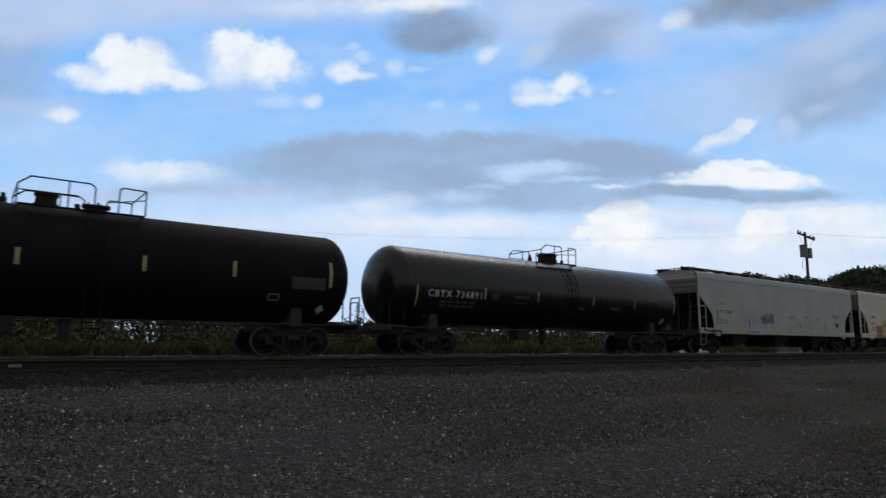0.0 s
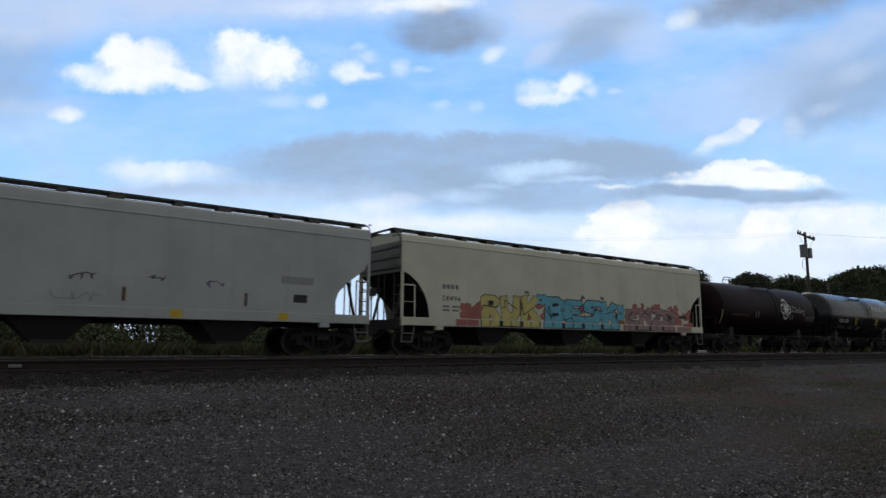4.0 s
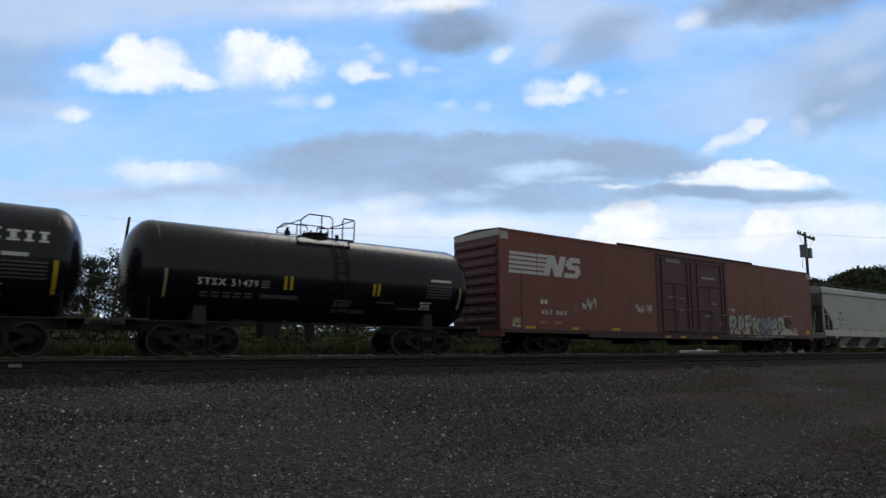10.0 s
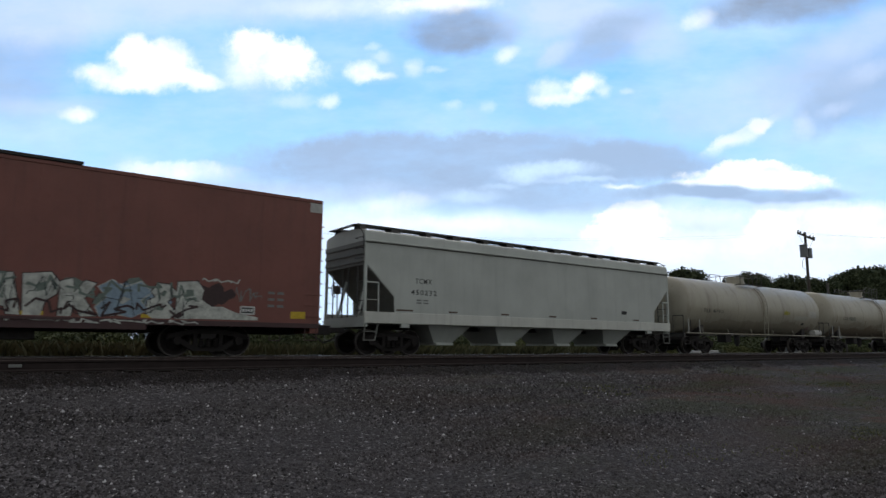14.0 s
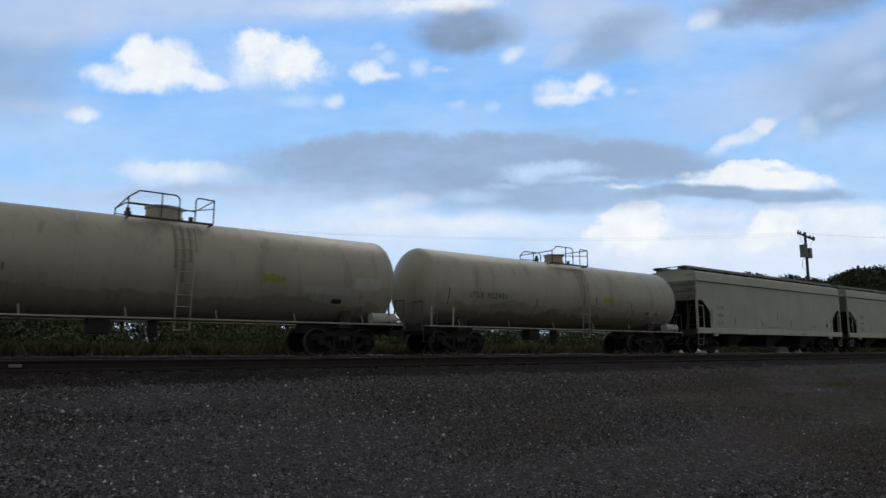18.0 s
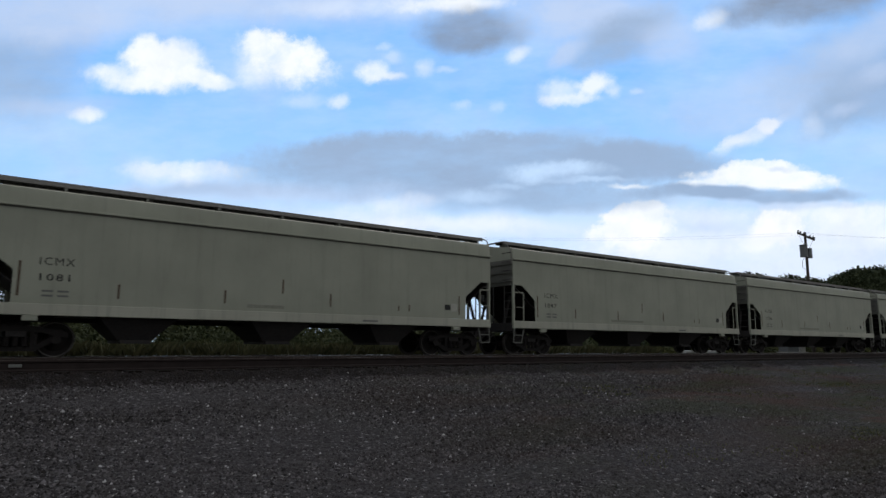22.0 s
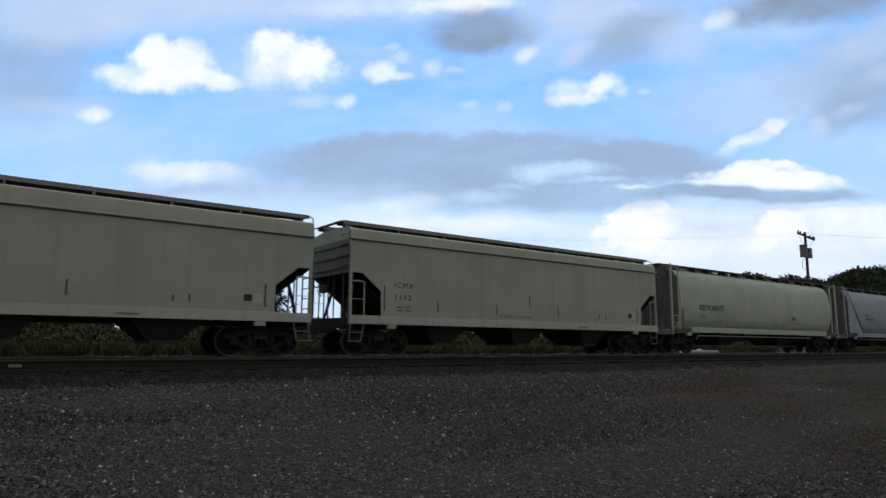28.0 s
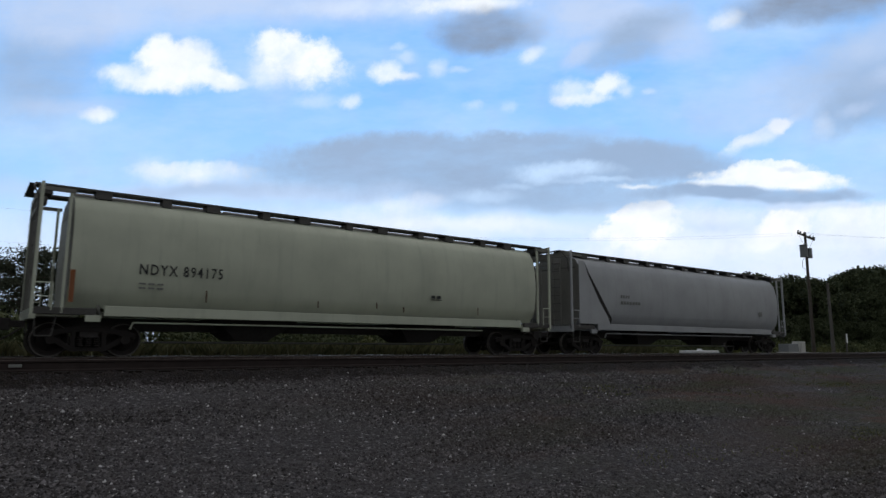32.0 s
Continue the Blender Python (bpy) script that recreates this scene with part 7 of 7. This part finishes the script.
for k in range(7):
    a = 24.98 + 0.86 * k
    scrawl(H8, a, a + 0.7, 1.55, 2.1, 7, 0.03, G_GREEN, 70 + k, 0.009)
    scrawl(H8, a, a + 0.8, 1.08, 1.5, 6, 0.028, G_PLUM, 80 + k, 0.012)
    scrawl(H8, a, a + 0.8, 1.08, 2.1, 9, 0.009, G_DARK, 90 + k, 0.016)
    scrawl(H8, a, a + 0.8, 0.90, 1.02, 8, 0.018, G_WHITE, 100 + k, 0.018)
splash(H8, 31.05, 31.9, 1.62, 1.95, 11, 0.24, G_PLUM, 58)
scrawl(H8, 31.0, 32.2, 2.12, 2.3, 16, 0.018, G_WHITE, 60)
scrawl(H8, 32.0, 32.8, 1.62, 2.1, 20, 0.012, PALE, 59)
on_side(H8, 32.15, 32.6, 1.25, 1.5, WHITE, "tag_frame")
on_side(H8, 32.19, 32.56, 1.29, 1.46, DARKMARK, "tag_field", 1, 0.003)
word_bars(H8, 32.22, 32.56, 1.33, 1.42, 4, WHITE, lambda t, a, b, z0, z1, m, n: on_side(t, a, b, z0, z1, m, n, 1, 0.006))


def drips():
    """White paint run out in a long tapering smear."""
    car, y, h, cx = H8
    bm = bmesh.new()
    prism(bm, [(a - cx, b) for a, b in ((30.7, 1.08), (30.72, 1.5), (31.0, 1.64), (31.3, 1.44), (31.6, 1.46), (32.0, 1.3), (32.7, 1.17), (32.7, 1.08))], y - 0.010, y - 0.003)
    part("graffiti_drip", bm, G_WHITE, car)


drips()
word_bars(H8, 33.0, 33.6, 1.5, 1.58, 2, PALE, on_side)
word_bars(H8, 33.0, 33.6, 1.7, 1.78, 2, PALE, on_side)
word_bars(H8, 33.0, 33.6, 1.9, 1.98, 2, PALE, on_side)

# light grey hopper
text_side(I9, "TCMX", 38.49, 39.22, 2.56, 2.75, DARKMARK, 0.01)
text_side(I9, "450232", 38.31, 39.44, 2.15, 2.34, DARKMARK, 0.012)
for z in (1.94, 1.84):
    word_bars(I9, 38.55, 39.15, z, z + 0.05, 2, PALE, on_side)
for c in (37.7, 40.0, 42.6, 45.3, 47.9, 50.9):
    on_side(I9, c, c + 0.7 if c < 38 else c + 0.42, 1.55, 1.61, RUST_MARK, "rust_streak")
on_side(I9, 50.05, 50.42, 1.82, 1.98, DARKMARK)

# cream tanks
text_tank(J10, "TILX", 56.84, 57.5, 2.16, 2.36, DARKMARK, 0.01)
text_tank(J10, "401911", 57.75, 58.73, 2.16, 2.36, DARKMARK, 0.01)
Y_STAIN = flat_mat("sulphur_yellow_stain", (0.36, 0.33, 0.05), 0.8)
BROWN_STAIN = flat_mat("brown_stain", (0.21, 0.15, 0.10), 0.8)
on_tank(J10, 66.8, 68.45, 2.0, 2.25, flat_mat("cleaned_patch", (0.46, 0.45, 0.38), 0.6), "paint_patch")
on_tank(J10, 68.65, 69.6, 2.2, 2.6, flat_mat("pale_panel", (0.50, 0.49, 0.44), 0.6), "paint_patch")
on_tank(J10, 67.83, 68.2, 1.72, 1.86, DARKMARK)
strips(J10, Y_STAIN, on_tank, ((65.5, 2.3, 2.5), (65.68, 2.28, 2.55), (65.86, 2.3, 2.5), (66.04, 2.33, 2.46)), 0.16)
text_tank(K11, "UTLX", 73.62, 74.3, 2.2, 2.42, DARKMARK, 0.006)
text_tank(K11, "902401", 74.5, 75.48, 2.2, 2.42, DARKMARK, 0.006)
on_tank(K11, 74.45, 75.55, 2.17, 2.45, flat_mat("scrubbed_patch", (0.36, 0.35, 0.28), 0.8), "paint_patch").location.y = 0.004
on_tank(K11, 81.35, 82.05, 2.34, 2.54, Y_STAIN, "paint_patch")
strips(K11, RUST_MARK, on_tank, ((72.6, 1.9, 2.5), (77.2, 1.9, 2.3), (80.9, 2.2, 2.6), (83.4, 2.1, 2.4)), 0.05)
on_tank(K11, 84.55, 84.85, 1.85, 2.0, BROWN_STAIN, "paint_patch")
on_tank(K11, 85.3, 85.55, 1.85, 1.98, BROWN_STAIN, "paint_patch")
for thing in (J10, K11):
    car, (R, zc), h, cx = thing
    bm = bmesh.new()
    tube(bm, (h - 1.2, -1.3, 1.27), (h - 0.25, -1.3, 1.27), 0.19, 14)
    part("air_reservoir", bm, WHITE_DIRTY, car, "pale rust-streaked air reservoir")
    for dx, m in (((1.58, G_PINK),) if thing is J10 else ((1.79, WHITE), (1.36, WHITE_DIRTY))):
        diamond(thing, cx + h - dx, 1.52, 0.17, m)



def belly_dirt(thing, mat, top, ragged, seed, label):
    """Dirt thrown up from the track on to the lower shell, with a ragged upper edge."""
    car, (R, zc), h, cx = thing
    bm = bmesh.new()
    rows = []
    n = 150
    for i in range(n + 1):
        x = -h + 0.75 + (2 * h - 1.5) * i / n
        z1 = top + ragged * (noise.noise((x * 0.45, seed, 0)) + 0.6 * noise.noise((x * 2.1, seed, 3)) + 0.35 * noise.noise((x * 7.0, seed, 5)))
        a0, a1 = -1.45, math.asin(max(-0.95, min(0.95, (z1 - zc) / R)))
        rows.append([bm.verts.new((x, -(R + 0.004) * math.cos(a0 + (a1 - a0) * k / 7), zc + (R + 0.004) * math.sin(a0 + (a1 - a0) * k / 7))) for k in range(8)])
    for a, b in zip(rows, rows[1:]):
        for k in range(7):
            bm.faces.new((a[k], b[k], b[k + 1], a[k + 1]))
    smooth(part("dirt_film", bm, mat, car, label))


FILM = paint("thin_brown_dirt", (0.325, 0.288, 0.22), amount=0.6, grime=(0.11, 0.075, 0.05), rust=0.2, streak=1.2)
CRUST = paint("thick_brown_dirt", (0.255, 0.205, 0.15), amount=0.6, grime=(0.075, 0.048, 0.032), rust=0.3, streak=1.2)
belly_dirt(J10, FILM, 1.78, 0.34, 2.0, "thin film of brown track dirt")
belly_dirt(K11, FILM, 2.0, 0.36, 5.0, "thin film of brown track dirt")
K_DIRT = (K11[0], (K11[1][0] + 0.004, K11[1][1]), K11[2], K11[3])
belly_dirt(K_DIRT, CRUST, 1.66, 0.36, 8.0, "thick crust of brown track dirt")
for thing, c in ((J10, 62.75), (K11, 79.85)):
    for k, (dx, w, z0, z1) in enumerate(((0.0, 0.06, 2.5, 3.85), (0.2, 0.10, 2.1, 3.85), (0.42, 0.06, 2.7, 3.8), (0.6, 0.04, 3.0, 3.8))):
        on_tank(thing, c + dx, c + dx + w, z0, z1, CRUST, "spill_streak")

# cream hoppers
for thing, number in zip(HOPPERS, ("1081", "1047", "1136", "1112")):
    car, y, h, cx = thing
    a = cx - h
    text_side(thing, "ICMX", a + 1.78, a + 2.57, 2.35, 2.55, DARKMARK, 0.0)
    text_side(thing, number, a + 1.80, a + 2.49, 1.945, 2.13, DARKMARK, 0.01)
    for z in (1.66, 1.54):
        word_bars(thing, a + 1.88, a + 2.58, z, z + 0.05, 2, PALE, on_side)
    rng = random.Random(int(number))
    strips(thing, RUST_MARK, on_side, ((a + 1.36, 1.54, 2.42), (a + 3.66, 1.55, 1.95), (a + 6.54, 1.56, 1.95), (a + 8.34, 1.94, 2.38), (a + 10.0, 1.6, 2.02), (a + 12.65, 1.56, 1.74), (a + 13.1, 1.56, 1.78), (a + 15.35, 1.5, 2.2)), 0.055)
    on_side(thing, a + 14.68, a + 14.94, 1.66, 1.86, DARKMARK)
    on_side(thing, a + 14.98, a + 15.25, 1.62, 1.9, flat_mat("pale_patch", (0.55, 0.54, 0.47), 0.6), "paint_patch")
    on_side(thing, a + 7.3 + rng.uniform(-1.5, 1.5), a + 8.4, 1.46, 1.56, flat_mat("scuffed_cream", (0.33, 0.33, 0.27), 0.8), "paint_patch")
    on_side(thing, a + 11.2, a + 11.8, 1.14, 1.2, PALE, "worn_lettering", 1, 0.036)

# the last two cars
text_side(P17, "NDYX 894175", 163.91, 166.2, 2.25, 2.56, DARKMARK, 0.014)
for z in (1.98, 1.86):
    word_bars(P17, 163.92, 164.62, z, z + 0.05, 3, PALE, on_side)
on_side(P17, 162.24, 162.36, 1.42, 2.27, flat_mat("orange_rust_strip", (0.26, 0.09, 0.035), 0.8), "reflective_strip", 1, 0.05)
word_bars(P17, 173.8, 174.3, 2.05, 2.16, 2, DARKMARK, on_side)
on_side(P17, 173.8, 174.28, 1.99, 2.02, DARKMARK)
strips(P17, RUST_MARK, on_side, ((165.75, 1.55, 1.9), (169.3, 1.52, 1.75), (171.5, 1.6, 1.8), (172.6, 1.5, 1.7), (176.0, 1.5, 1.8)), 0.05)
word_bars(Q18, 184.6, 185.3, 2.58, 2.72, 4, PALE, on_side)
word_bars(Q18, 184.6, 186.1, 2.30, 2.44, 7, PALE, on_side)
on_side(Q18, 197.0, 197.35, 2.1, 2.35, PALE)


# ---- motion ----
SPEEDS = [(-4, 9.976), (5.5, 9.386), (9, 8.990), (13, 8.423), (20, 7.771), (27, 7.126), (32, 6.550), (40, 6.190)]


def speed(t):
    for (a, u), (b, v) in zip(SPEEDS, SPEEDS[1:]):
        if t <= b:
            return u + (v - u) * (t - a) / (b - a)
    return SPEEDS[-1][1]


def travelled(t, dt=0.01):
    """Metres that the train has rolled past where it stood at 11 s."""
    n = round(abs(t - 11) / dt)
    sign = 1 if t > 11 else -1
    return sum(speed(11 + sign * (k + 0.5) * dt) for k in range(n)) * dt * sign


def motions():
    gone = {k: travelled(k / 15) for k in range(481)}
    for car, at in CARS:
        walk(car, [(k / 15, pose(at - gone[k], 20.8, 0)) for k in sorted(set(range(0, 480, 15)) | {480})])
    for w in WHEELSETS:
        place = w.location.copy()
        turn0 = random.random() * 360
        rows = []
        for k in range(481):
            m = pose(*place, 0, turn0 + math.degrees(-(gone[k] - gone[0]) / 0.457), 0)
            rows.append((k / 15, m))
        walk(w, rows)
    drift = 24.5
    walk(SKY, [(0.0, Matrix.Translation((0, 0, 0))), (16.0, Matrix.Translation(RIGHT * drift / 2)), (32.0, Matrix.Translation(RIGHT * drift))])


motions()
